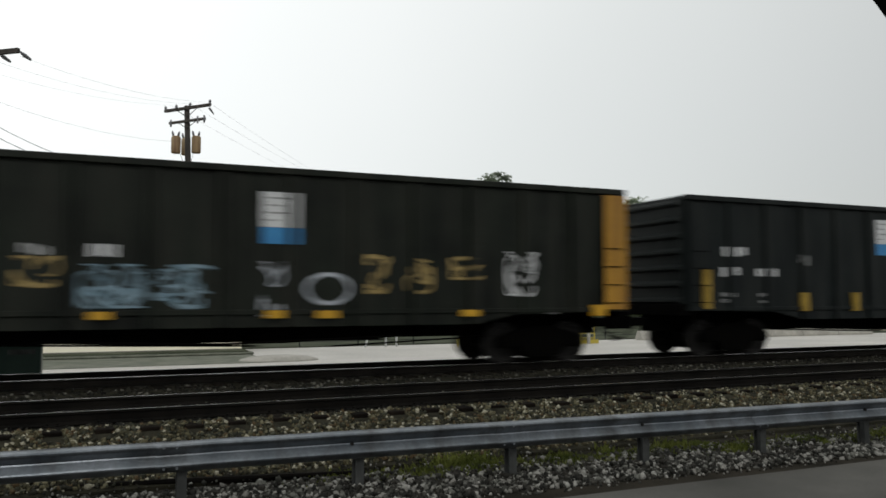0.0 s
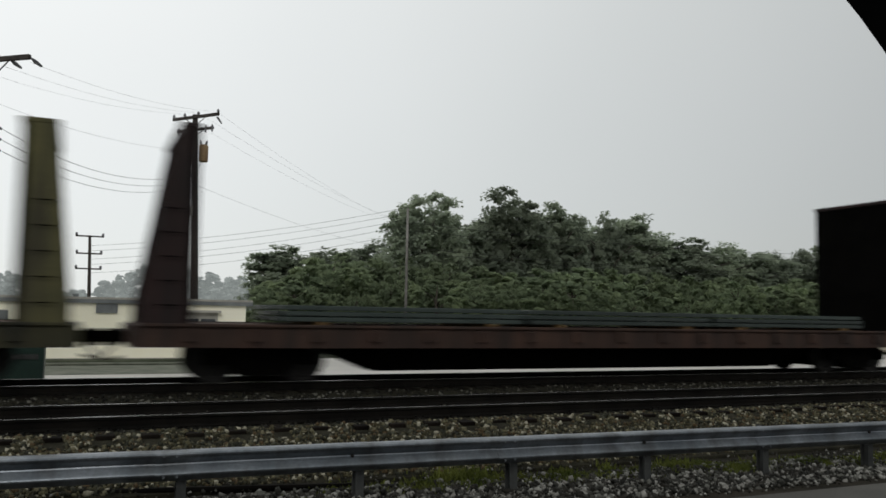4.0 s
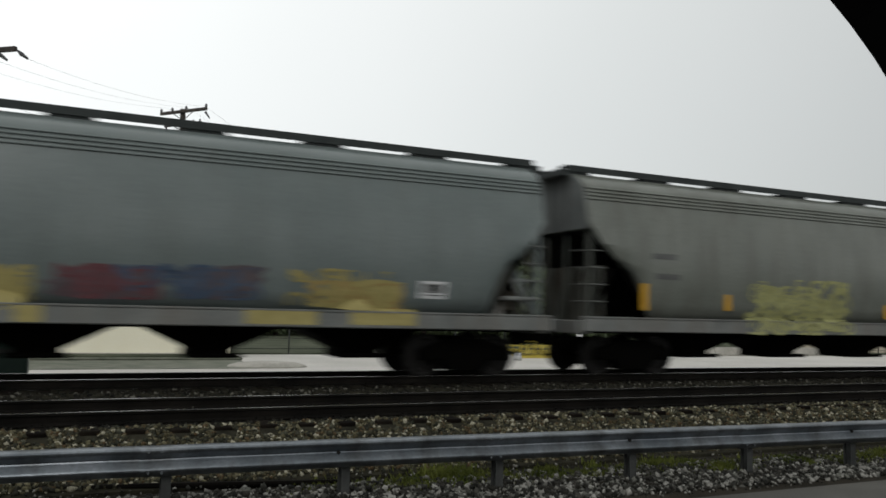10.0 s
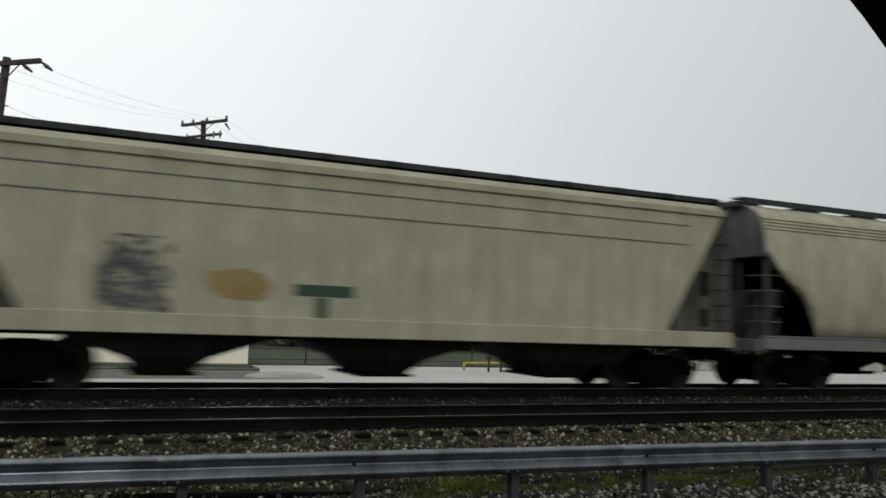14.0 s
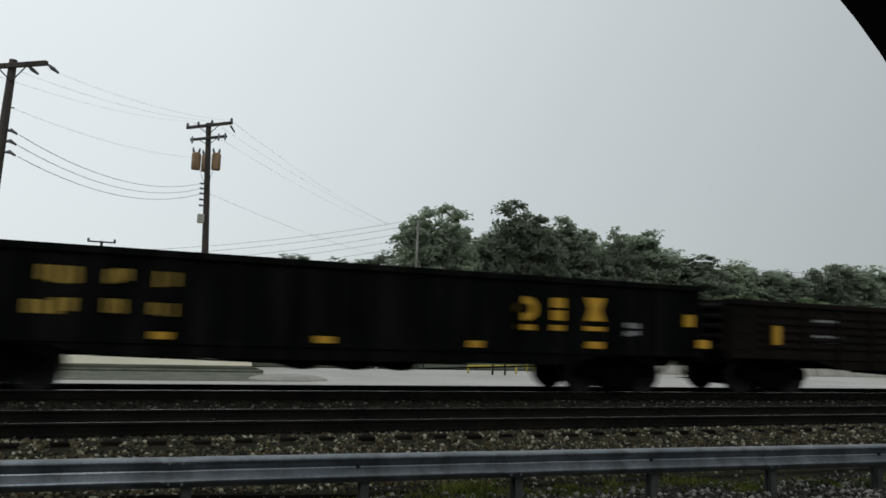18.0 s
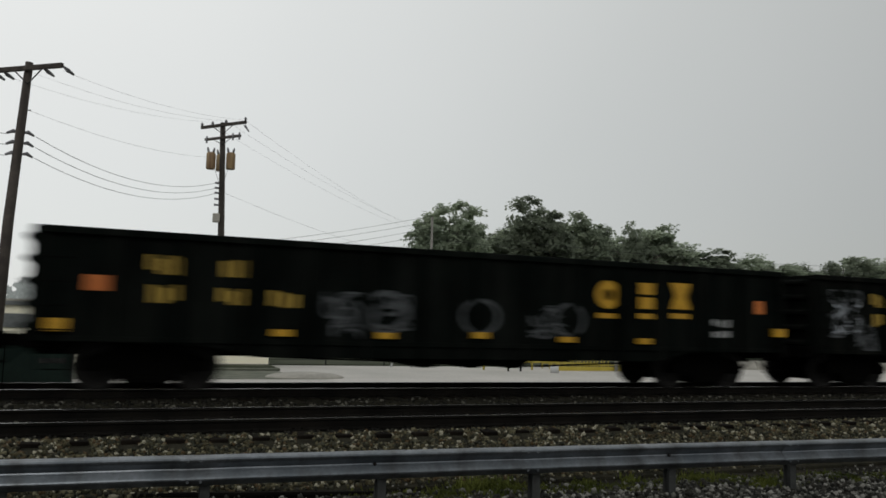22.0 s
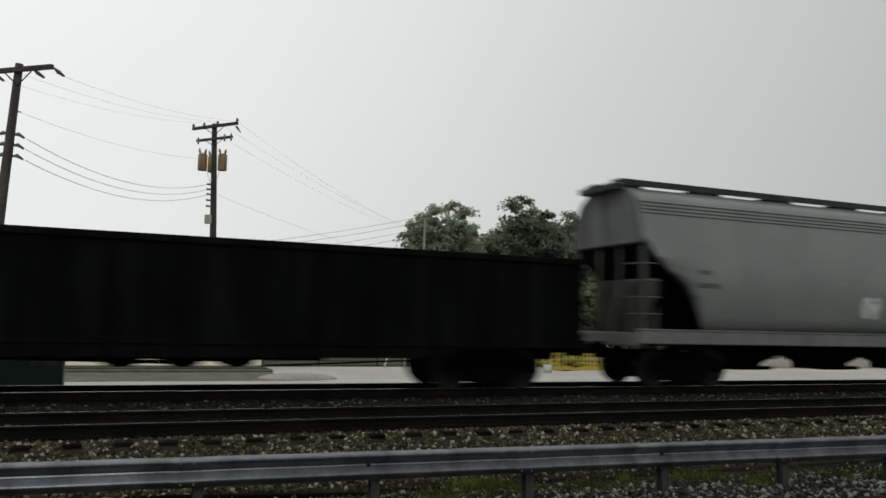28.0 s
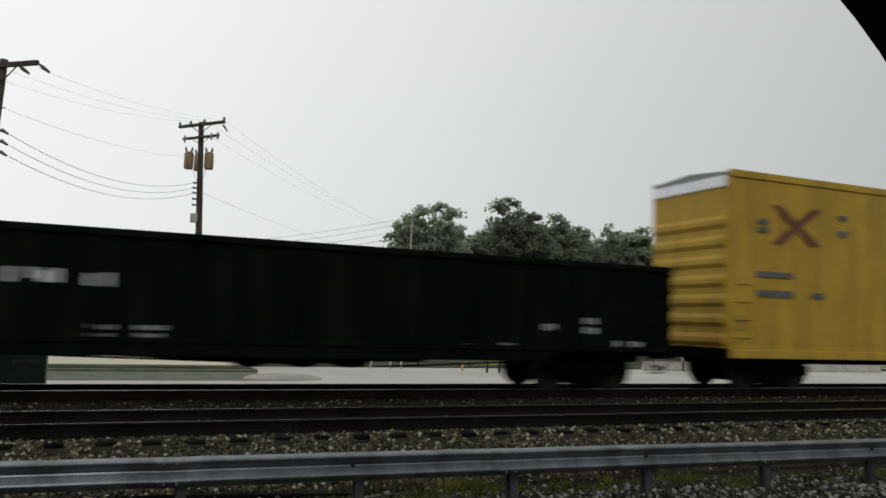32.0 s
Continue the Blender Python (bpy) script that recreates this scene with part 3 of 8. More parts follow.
def guardrail():
    wave = [(0.015, 0.0), (-0.030, -0.006), (-0.070, -0.020), (-0.083, -0.036), (-0.081, -0.050), (-0.062, -0.076), (-0.016, -0.122), (-0.004, -0.136), (-0.010, -0.150), (-0.040, -0.184), (-0.075, -0.220), (-0.083, -0.234), (-0.081, -0.248), (-0.060, -0.272), (-0.018, -0.306), (-0.004, -0.314)]
    top = thing("guardrail", "galvanised corrugated steel guardrail on steel posts beside the road", "guardrail")
    for k in range(-6, 14):
        x0, x1 = GX + k * GSPAN, GX + (k + 1) * GSPAN
        b, rings = Build(), []
        steps = 6
        for i in range(steps + 1):
            x = x0 - 0.16 + (x1 + 0.0 - x0 + 0.16) * i / steps
            lift = 0.004 * (i % 2) - (0.004 if i == 0 else 0)
            o = -0.009 if i < 1 else 0.0
            rings.append([(x, guard_y(x) + d + o, GTOP + z + lift * 0.5) for d, z in wave] + [(x, guard_y(x) + d + o + 0.004, GTOP + z + lift * 0.5) for d, z in reversed(wave)])
        b.loft(rings)
        beam = part("beam", b, GALV, top)
        for j, (dx, dz) in enumerate(((-0.08, -0.05), (-0.08, -0.262), (0.05, -0.05), (0.05, -0.262))):
            s = Build()
            x = x0 + dx
            s.tube([(x, guard_y(x) - 0.07, GTOP + dz), (x, guard_y(x) - 0.095, GTOP + dz)], 0.016, 6, False)
            part("splice_bolt", s, GALV, beam)
        x = x0 + GSPAN / 2
        s = Build().tube([(x, guard_y(x), GTOP - 0.142), (x, guard_y(x) - 0.028, GTOP - 0.142)], 0.02, 8, False)
        part("bolt", s, TREAD, beam, "dark weathered bolt")
        for x in (x0 + 0.12, x0 + 0.12 + GSPAN / 2):
            y = guard_y(x)
            p = Build()
            p.box(x - 0.05, x + 0.05, y + 0.19, y + 0.20, -1.2, GTOP - 0.02).box(x - 0.05, x + 0.05, y + 0.03, y + 0.04, GTOP - 0.33, GTOP - 0.02)
            p.box(x - 0.004, x + 0.004, y + 0.035, y + 0.195, GTOP - 0.33, GTOP - 0.02).box(x - 0.004, x + 0.004, y + 0.08, y + 0.19, -1.2, GTOP - 0.33).box(x - 0.05, x + 0.05, y + 0.07, y + 0.08, -1.2, GTOP - 0.33)
            part("post", p, GALV_POST, top)


guardrail()

# ---- poles and wires ----


def sag_wire(a, b, sag, r=0.012, n=16):
    pts = []
    for i in range(n + 1):
        u = i / n
        p = Vector(a).lerp(Vector(b), u)
        p.z -= 4 * sag * u * (1 - u)
        pts.append(p)
    return Build().tube(pts, r, 4)


def wire(a, b, sag, r=0.012):
    solid("overhead_wire", sag_wire(a, b, sag, r), CABLE, "thin dark overhead wire strung between utility poles", "wire", "overhead wires")


def arm(b, x, y, z, half, turn, thick=0.06, h=0.07):
    c, s = math.cos(radians(turn)), math.sin(radians(turn))
    pts = [(-half, -thick), (half, -thick), (half, thick), (-half, thick)]
    return b.slab([(x + c * u - s * w, y + s * u + c * w) for u, w in pts], z - h, z + h)


def pole_one():
    """Tall pole at the edge of the yard, with one crossarm."""
    x, y = -2.77, 30.0
    base = thing("utility_pole", "tall dark wooden utility pole with one crossarm and strain insulators", "utility pole", "utility poles", at=(0, 0, 0))
    part("pole", Build().tube([(x - 0.42, y, -1.0), (x - 0.27, y, 4.3), (x, y, 9.62)], [0.19, 0.165, 0.125], 12), POLEWOOD, base)
    part("crossarm", arm(Build(), x, y - 0.2, 9.38, 1.38, -40, 0.06, 0.075), POLEWOOD, base)
    for s in (-1, 1):
        part("brace", Build().tube([(x + s * 0.42, y - 0.2 - s * 0.35, 9.3), (x, y - 0.16, 8.85)], 0.022, 6), GALV_POST, base)
    for u in (-1.45, -1.05, 0.62, 1.42):
        part("strain_insulator", Build().tube([(x + u * 0.77, y - 0.2 - u * 0.64, 9.34), (x + u * 0.77 + 0.13, y - 0.05 - u * 0.64, 9.27), (x + u * 0.77 + 0.3, y + 0.15 - u * 0.64, 9.2)], [0.03, 0.07, 0.04], 8), PORCELAIN, base)
    for k, z in enumerate((7.22, 6.86, 6.5)):
        for s in (-1, 1):
            part("spool_insulator", Build().tube([(x - 0.1, y, z), (x - 0.1 + s * 0.22, y, z + 0.05), (x - 0.1 + s * 0.40, y + s * 0.08, z - 0.05)], [0.02, 0.07, 0.035], 8), PORCELAIN, base)
    part("bracket", Build().tube([(x - 0.1, y, 8.0), (x + 0.15, y, 8.02)], 0.02, 6), GALV_POST, base)
    return x, y


def pole_two():
    """Pole with two crossarms and three transformers."""
    x, y = 5.02, 42.0
    base = thing("utility_pole", "wooden utility pole with two crossarms and three tan transformers", "utility pole", "utility poles")
    part("pole", Build().tube([(x + 0.42, y, -1.0), (x + 0.26, y, 3.6), (x, y, 11.1)], [0.2, 0.175, 0.13], 12), POLEWOOD, base)
    part("crossarm", arm(Build(), x, y - 0.2, 10.95, 1.52, -52, 0.06, 0.07), POLEWOOD, base)
    part("crossarm", arm(Build(), x, y - 0.2, 10.3, 1.2, -52, 0.055, 0.06), POLEWOOD, base)
    for s in (-1, 1):
        part("brace", Build().tube([(x + s * 0.42, y - 0.2 - s * 0.54, 10.9), (x, y - 0.15, 10.5)], 0.02, 6), GALV_POST, base)
        part("brace", Build().tube([(x + s * 0.38, y - 0.2 - s * 0.49, 10.26), (x, y - 0.15, 9.95)], 0.02, 6), GALV_POST, base)
    for u in (-1.2, -0.6, 0.15, 1.2):
        part("pin_insulator", Build().tube([(x + u * 0.76, y - 0.2 - u * 0.97, 11.0), (x + u * 0.76, y - 0.2 - u * 0.97, 11.1), (x + u * 0.76, y - 0.2 - u * 0.97, 11.2)], [0.03, 0.075, 0.04], 8), PORCELAIN, base)
    for u in (-0.9, 0.55, 0.9):
        part("cutout", Build().tube([(x + u * 0.76, y - 0.28 - u * 0.97, 10.45), (x + u * 0.76, y - 0.3 - u * 0.97, 10.1)], 0.045, 8), PORCELAIN, base)
    part("strain_insulator", Build().tube([(x + 0.95, y - 0.9, 10.9), (x + 1.2, y - 0.7, 10.65)], [0.06, 0.03], 8), PORCELAIN, base)
    for u, w, z0 in ((-0.50, -0.1, 8.66), (0.48, 0.0, 8.76), (0.04, 0.45, 8.7)):
        can = Build().tube([(x + u, y + w, z0), (x + u, y + w, z0 + 0.05), (x + u, y + w, z0 + 0.80), (x + u, y + w, z0 + 0.86)], [0.2, 0.225, 0.225, 0.15], 14)
        t = part("transformer", can, CANS, base, "tan rusty cylindrical transformer")
        for s in (-0.12, 0.1):
            part("bushing", Build().tube([(x + u + s, y + w, z0 + 0.84), (x + u + s * 1.3, y + w, z0 + 0.98), (x + u + s * 1.5, y + w, z0 + 1.1)], [0.05, 0.06, 0.03], 8), PORCELAIN, t)
    for z in (8.0, 7.75, 7.5, 7.2, 6.9):
        part("spool_insulator", Build().tube([(x + 0.1, y, z), (x - 0.22, y - 0.1, z)], [0.03, 0.06], 8), PORCELAIN, base)
    part("meter_box", Build().box(x - 0.28, x + 0.05, y - 0.35, y - 0.12, 6.0, 6.45, 0.03), CURB, base, "pale grey meter box")
    for s in (-1, 1):
        part("drop_lead", sag_wire((x + s * 0.55, y, 9.4), (x + 0.05, y - 0.2, 7.7), 0.0, 0.012, 8), CABLE, base)


def pole_plain(x, y, z, arms, turn, label, lean=0.0, wood=POLEWOOD, thick=1.0):
    base = thing("utility_pole", label, "utility pole", "utility poles")
    part("pole", Build().tube([(x + lean, y, -1.0), (x, y, z)], [0.19 * thick, 0.13 * thick], 10), wood, base)
    for dz, half in arms:
        part("crossarm", arm(Build(), x, y - 0.2, z - dz, half, turn), POLEWOOD, base)
        for s in (-1, 1):
            part("insulator", Build().tube([(x + s * half * 0.93, y - 0.2, z - dz + 0.05), (x + s * half * 0.93, y - 0.2, z - dz + 0.32)], [0.12, 0.10], 8), PORCELAIN, base)


pole_one()
pole_two()
pole_plain(27.6, 70.0, 11.0, [], 0, "plain pale grey wooden utility pole in front of the woods", 0.0, POLEPALE, 0.8)
pole_plain(0.95, 85.0, 8.2, [(0.1, 1.25), (1.75, 1.15), (3.2, 1.15)], 0, "distant wooden utility pole with three crossarms", 0.3)
for k in range(3):
    wire((-2.42, 30.1, 7.16 - 0.36 * k), (4.85, 41.9, 8.0 - 0.26 * k), 0.75, 0.011)
    wire((-3.22, 30.0, 7.16 - 0.36 * k), (-22, 16.0, 6.4 - 0.36 * k), 0.6, 0.011)
for u in (-1.05, 0.2, 1.4):
    wire((-2.77 + u * 0.77, 30.0 - u * 0.64, 9.25), (5.02 + u * 0.66, 41.8 - u * 0.55, 11.15), 0.30, 0.004)
    wire((5.02 + u * 0.66, 41.8 - u * 0.55, 11.15), (27.6 + u * 0.3, 70.0, 9.7 - 0.35 * abs(u)), 0.6, 0.004)
wire((-2.65, 30.0, 8.0), (4.95, 42.0, 9.3), 0.35, 0.005)
wire((5.1, 42.0, 7.6), (27.6, 70.0, 7.0), 0.5, 0.006)
for z in (9.7, 9.0, 7.4, 7.0):
    wire((27.6, 70.0, z), (112.0, 70.0, z + 1.0), 1.3, 0.02)
for z, e in ((7.2, 11.1), (6.7, 10.6), (5.9, 10.0), (5.4, 9.4), (4.6, 8.7)):
    wire((0.95, 84.8, z), (27.6, 70.0, e), 0.6, 0.016)

# ---- the freight train: every wagon is one thing that rolls on the far track ----
TRAIN = []
GROUP = "wagons of the freight train"
HALF_W = 1.53
SHARED = {}


def shared(key, make, material):
    if key not in SHARED:
        b = Build()
        make(b)
        SHARED[key] = b.mesh(key, material)
    return SHARED[key]


def wagon(name, label, middle):
    car = thing(name, label, "freight wagon", GROUP, at=(middle, FAR_Y, 0))
    TRAIN.append((car, middle))
    return car


def make_wheel(b):
    prof = [(0.0, -0.09), (0.10, -0.09), (0.12, -0.03), (0.34, -0.015), (0.38, -0.07), (0.455, -0.065), (0.46, 0.045), (0.485, 0.055), (0.485, 0.075), (0.36, 0.07), (0.33, 0.03), (0.12, 0.05), (0.10, 0.1), (0.0, 0.1)]
    n = 24
    rings = [[(r * math.cos(2 * math.pi * k / n), y, 0.457 + r * math.sin(2 * math.pi * k / n)) for k in range(n)] for r, y in prof[1:-1]]
    b.loft(rings, smooth=False)


def make_frame(b):
    """Cast side frame of a three-piece bogie."""
    outer = [(-1.12, 0.36), (-1.12, 0.58), (-0.95, 0.66), (-0.5, 0.80), (-0.30, 0.84), (0.30, 0.84), (0.5, 0.80), (0.95, 0.66), (1.12, 0.58), (1.12, 0.36), (0.70, 0.36), (0.64, 0.42), (0.46, 0.15), (-0.46, 0.15), (-0.64, 0.42), (-0.70, 0.36)]
    b.prism(outer, -0.07, 0.07)
    b.box(-0.30, 0.30, -0.11, 0.11, 0.12, 0.26, 0.03)


def make_spring(b):
    pts = [(0.06 * math.cos(a * 0.9), -0.12 + 0.05 * math.sin(a * 0.9), 0.27 + a * 0.011) for a in range(0, 25)]
    b.tube(pts, 0.014, 5)


def make_axle(b):
    b.tube([(0, -1.06, 0.457), (0, -0.8, 0.457), (0, 0.8, 0.457), (0, 1.06, 0.457)], [0.075, 0.09, 0.09, 0.075], 10)
    for s in (-1, 1):
        b.tube([(0, s * 0.98, 0.457), (0, s * 1.13, 0.457)], 0.115, 12)


def make_bolster(b):
    b.box(-0.46, 0.46, -0.92, 0.92, 0.13, 0.34, 0.03).box(-0.22, 0.22, -1.02, 1.02, 0.46, 0.74, 0.04).box(-0.2, 0.2, -0.3, 0.3, 0.74, 0.86, 0.02)
    for s in (-1, 1):
        b.tube([(s * 0.42, -0.8, 0.36), (s * 0.42, 0.8, 0.36)], 0.045, 6)


def make_coupler(b):
    b.box(-0.1, 0.62, -0.09, 0.09, 0.76, 0.98, 0.02)
    b.slab([(0.55, -0.17), (0.70, -0.2), (0.84, -0.13), (0.84, -0.02), (0.74, 0.0), (0.74, 0.08), (0.84, 0.16), (0.72, 0.2), (0.55, 0.15)], 0.70, 1.02)
    b.box(-0.12, 0.05, -0.28, 0.28, 0.66, 1.06, 0.03)
    b.tube([(0.2, -0.3, 0.74), (0.55, -0.33, 0.42), (0.85, -0.3, 0.50)], 0.028, 6)


def running_gear(car, ends, trucks, step=1.78):
    """Two bogies at x = +-trucks and a coupler at each end, x = +-ends."""
    for s in (-1, 1):
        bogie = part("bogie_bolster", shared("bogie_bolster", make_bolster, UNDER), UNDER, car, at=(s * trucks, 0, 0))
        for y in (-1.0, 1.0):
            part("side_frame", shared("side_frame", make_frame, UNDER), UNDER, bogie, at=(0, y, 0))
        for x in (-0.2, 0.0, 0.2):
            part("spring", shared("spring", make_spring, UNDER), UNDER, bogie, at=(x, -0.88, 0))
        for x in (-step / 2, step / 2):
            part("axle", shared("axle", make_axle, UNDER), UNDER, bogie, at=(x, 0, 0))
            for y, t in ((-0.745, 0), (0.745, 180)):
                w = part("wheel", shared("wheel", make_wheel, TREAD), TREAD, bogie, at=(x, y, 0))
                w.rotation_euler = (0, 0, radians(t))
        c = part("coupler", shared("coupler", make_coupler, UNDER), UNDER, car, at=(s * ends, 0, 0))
        c.rotation_euler = (0, 0, 0 if s > 0 else math.pi)
    return car


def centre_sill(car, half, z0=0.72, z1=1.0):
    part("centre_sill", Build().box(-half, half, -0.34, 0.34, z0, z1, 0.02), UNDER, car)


def brake_gear(car, x):
    b = Build().tube([(x - 0.35, -0.55, 0.72), (x + 0.35, -0.55, 0.72)], 0.17, 12).box(x + 0.45, x + 0.85, -0.9, -0.5, 0.6, 0.86, 0.03)
    b.tube([(x - 2.6, -0.45, 0.62), (x + 2.4, -0.5, 0.6)], 0.025, 6)
    part("brake_cylinder", b, UNDER, car)
    for x0, x1, za, zb in ((-5.2, -0.4, 0.66, 0.52), (1.0, 5.4, 0.5, 0.64)):
        part("brake_rod", Build().tube([(x + x0, -1.1, za), (x + x1, -0.7, zb)], 0.02, 5), UNDER, car)
    part("train_pipe", Build().tube([(x - 4.4, -1.35, 0.70), (x - 1.2, -1.3, 0.60), (x + 2.6, -1.35, 0.70)], 0.024, 5), UNDER, car)


def ladder(car, x, z0, z1, y=-HALF_W - 0.06, wide=0.42, n=5, material=None, name="ladder"):
    b = Build()
    for s in (-1, 1):
        b.box(x + s * wide / 2 - 0.02, x + s * wide / 2 + 0.02, y - 0.012, y + 0.012, z0 - 0.05, z1 + 0.05)
    for k in range(n):
        z = z0 + (z1 - z0) * k / (n - 1)
        b.tube([(x - wide / 2, y, z), (x + wide / 2, y, z)], 0.014, 5)
    part(name, b, material or UNDER, car)


def grab_irons(car, x, zs, material, wide=0.42, y=-HALF_W - 0.05):
    for z in zs:
        b = Build().tube([(x - wide / 2, y + 0.05, z), (x - wide / 2, y, z), (x + wide / 2, y, z), (x + wide / 2, y + 0.05, z)], 0.013, 5)
        part("grab_iron", b, material, car)


SECT = [(1.36, 1.38), (1.47, 1.75), (1.55, 2.2), (1.58, 2.65), (1.565, 3.1), (1.515, 3.55), (1.445, 3.92), (1.385, 4.17), (1.30, 4.46), (1.12, 4.66), (0.75, 4.85), (0.0, 4.92)]
SKIN = {}


def skin(car, z, x=0.0):
    """The near face of a wagon's side, as y, at the height z."""
    kind = SKIN[car][0]
    if kind == "flow":
        if z < 1.41:
            return -1.556
        for (ya, za), (yb, zb) in zip(SECT, SECT[1:]):
            if z <= zb:
                return -(ya + (yb - ya) * (z - za) / (zb - za)) - 0.006
    if kind == "tank":
        r, mz = SKIN[car][1]
        return -math.sqrt(max(0.05, r * r - (z - mz) ** 2)) - 0.006
    if kind == "sill":
        return -1.594
    return {"gon": -HALF_W - 0.006, "rib": -1.508, "box": -1.55}[kind]


def sheet_on(b, car, x, z, w, h, out=0.0, steps=4):
    zs = [z - h / 2 + h * k / steps for k in range(steps + 1)]
    v = [(xx, skin(car, zz) - out, zz) for zz in zs for xx in (x - w / 2, x + w / 2)]
    b.add(v, [(2 * k, 2 * k + 1, 2 * k + 3, 2 * k + 2) for k in range(steps)])


def paint(key, how, material, rows):
    """Paint and sheeting on a wagon's near side: x, z, width, height of each mark."""
    car = CARS[key]
    for i, (x, z, w, h) in enumerate(rows):
        rnd = random.Random(hash_of(key, how, i))
        b = Build()
        if how in ("flush", "flat"):
            if how == "flush" and material in (OMARK, GREYMARK, WHITE) and SKIN[car][0] in ("gon", "sill") and h < 0.42 and w > 0.3:
                n = max(3, int(w / 0.17))
                for j in range(n):
                    f, bar = rnd.uniform(0.75, 1.0), Build()
                    sheet_on(bar, car, x - w / 2 + w * (j + 0.5) / n, z + h * (1 - f) * rnd.choice((-0.5, 0.5)), 0.66 * w / n, h * f, 0.0, 1)
                    part("lettering_bar", bar, material, car)
                continue
            sheet_on(b, car, x, z, w, h)
            sheet = part("stencil", b, material, car)
            if material in (WHITE, PLACARD) and w > 0.35 and h > 0.3:
                for j in range(4):
                    line, wide = Build(), w * (0.78, 0.42, 0.66, 0.30)[(j + i) % 4]
                    sheet_on(line, car, x + (wide - 0.8 * w) * 0.5, z + h * (0.33 - 0.21 * j), wide, h * 0.055, 0.003, 1)
                    part("print_bar", line, GREYMARK, sheet)
        elif how == "out":
            o = 0.115 if SKIN[car][0] == "gon" else (0.09 if SKIN[car][0] == "rib" else 0.02)
            y, w = skin(car, z), w * 0.7
            part("reflector_sheet", b.box(x - w / 2, x + w / 2, y - o, y + 0.01, z - h / 2, z + h / 2), material, car)
        elif how == "block":
            # three plain shapes in turn: a ring, a pair of bars, a waisted block
            c, lay = i % 3, lambda px, pz: (px, skin(car, pz) - 0.008, pz)
            if c == 0:
                k = 16
                v = [lay(x + f * w * 0.5 * math.cos(2 * math.pi * m / k), z + f * h * 0.5 * math.sin(2 * math.pi * m / k)) for f in (0.42, 1.0) for m in range(k + 1)]
                b.add(v, [(m, m + 1, k + 2 + m, k + 1 + m) for m in range(k)])
            elif c == 1:
                for dz in (-0.27, 0.27):
                    sheet_on(b, car, x, z + dz * h, w * 0.9, h * 0.43, 0.008, 1)
            else:
                for e in (-1, 1):
                    b.add([lay(x - w * 0.5, z + e * h * 0.5), lay(x + w * 0.5, z + e * h * 0.5), lay(x + w * 0.28, z), lay(x - w * 0.28, z)], [(0, 1, 2, 3)])
            part("emblem_shape", b, material, car)
        elif how == "clump":
            for j in range(max(9, int(w * h * 20))):
                px, pz = x + w * rnd.uniform(-0.45, 0.45), z + h * rnd.uniform(-0.45, 0.45)
                a, t, turn, n = rnd.uniform(0, 6.28), 0.02 + 0.03 * rnd.random(), rnd.uniform(-0.55, 0.55), rnd.randint(6, 11)
                v = []
                for m in range(n + 1):
                    dx, dz = math.cos(a), math.sin(a)
                    f = t * (0.5 + 0.5 * math.sin(math.pi * (m + 0.5) / (n + 1)))
                    for e in (-f, f):
                        zz = pz + e * dx
                        v.append((px - e * dz, skin(car, zz) - 0.008 - 0.001 * (j % 9), zz))
                    px, pz, a = min(max(px + 0.085 * dx, x - w / 2), x + w / 2), min(max(pz + 0.085 * dz, z - h / 2), z + h / 2), a + turn
                b.add(v, [(2 * m, 2 * m + 1, 2 * m + 3, 2 * m + 2) for m in range(n)])
            part("spray_paint_letter", b, material, car)
        elif how == "blob":
            for j in range(3):
                n, cx, cz = 18, x + w * rnd.uniform(-0.22, 0.22), z + h * rnd.uniform(-0.14, 0.14)
                v = []
                for k in range(n):
                    a, f = 2 * math.pi * k / n, rnd.uniform(0.75, 1.08)
                    c, s = math.cos(a), math.sin(a)
                    q = max(abs(c), abs(s)) ** 0.7
                    zz = cz + h * 0.40 * f * s / q
                    v.append((cx + w * 0.34 * f * c / q, skin(car, zz) - 0.002 * j, zz))
                v.append((cx, skin(car, cz) - 0.002 * j - 0.001, cz))
                b.add(v, [(k, (k + 1) % n, n) for k in range(n)])
            part("spray_paint_patch", b, material, car)
        else:
            n = 1 if how == "ring" else max(2, int(w / max(0.35, h * 0.62)))
            thick = min(0.14, h * 0.16) * (0.6 if how == "ring" else 1.0)
            for j in range(n):
                ww = w / n
                cx, cz = x - w / 2 + ww * (j + 0.5), z + rnd.uniform(-0.06, 0.06) * h
                rx, rz = ww * (0.45 if how == "ring" else rnd.uniform(0.32, 0.52)), h * rnd.uniform(0.34, 0.46)
                a0, span = rnd.uniform(0, 6.28), (6.29 if how == "ring" else rnd.choice((3.6, 4.6, 5.8)))
                k = 14
                v = []
                for f in (-0.5, 0.5):
                    for m in range(k + 1):
                        a = a0 + span * m / k
                        zz = cz + (rz + f * thick) * math.sin(a)
                        v.append((cx + (rx + f * thick) * math.cos(a), skin(car, zz) - 0.003, zz))
                b.add(v, [(m, m + 1, k + 2 + m, k + 1 + m) for m in range(k)])
                if how != "ring":
                    zs = [cz - rz, cz, cz + rz]
                    lean = rnd.uniform(-0.3, 0.3) * ww
                    v = [(cx + lean * (m - 1) + e, skin(car, zz) - 0.005, zz) for m, zz in enumerate(zs) for e in (-thick / 2, thick / 2)]
                    b.add(v, [(0, 1, 3, 2), (2, 3, 5, 4)])
            part("spray_paint_tag", b, material, car)


def hash_of(*bits):
    return sum((i + 1) * 131 * ord(c) for i, c in enumerate("".join(str(k) for k in bits)))


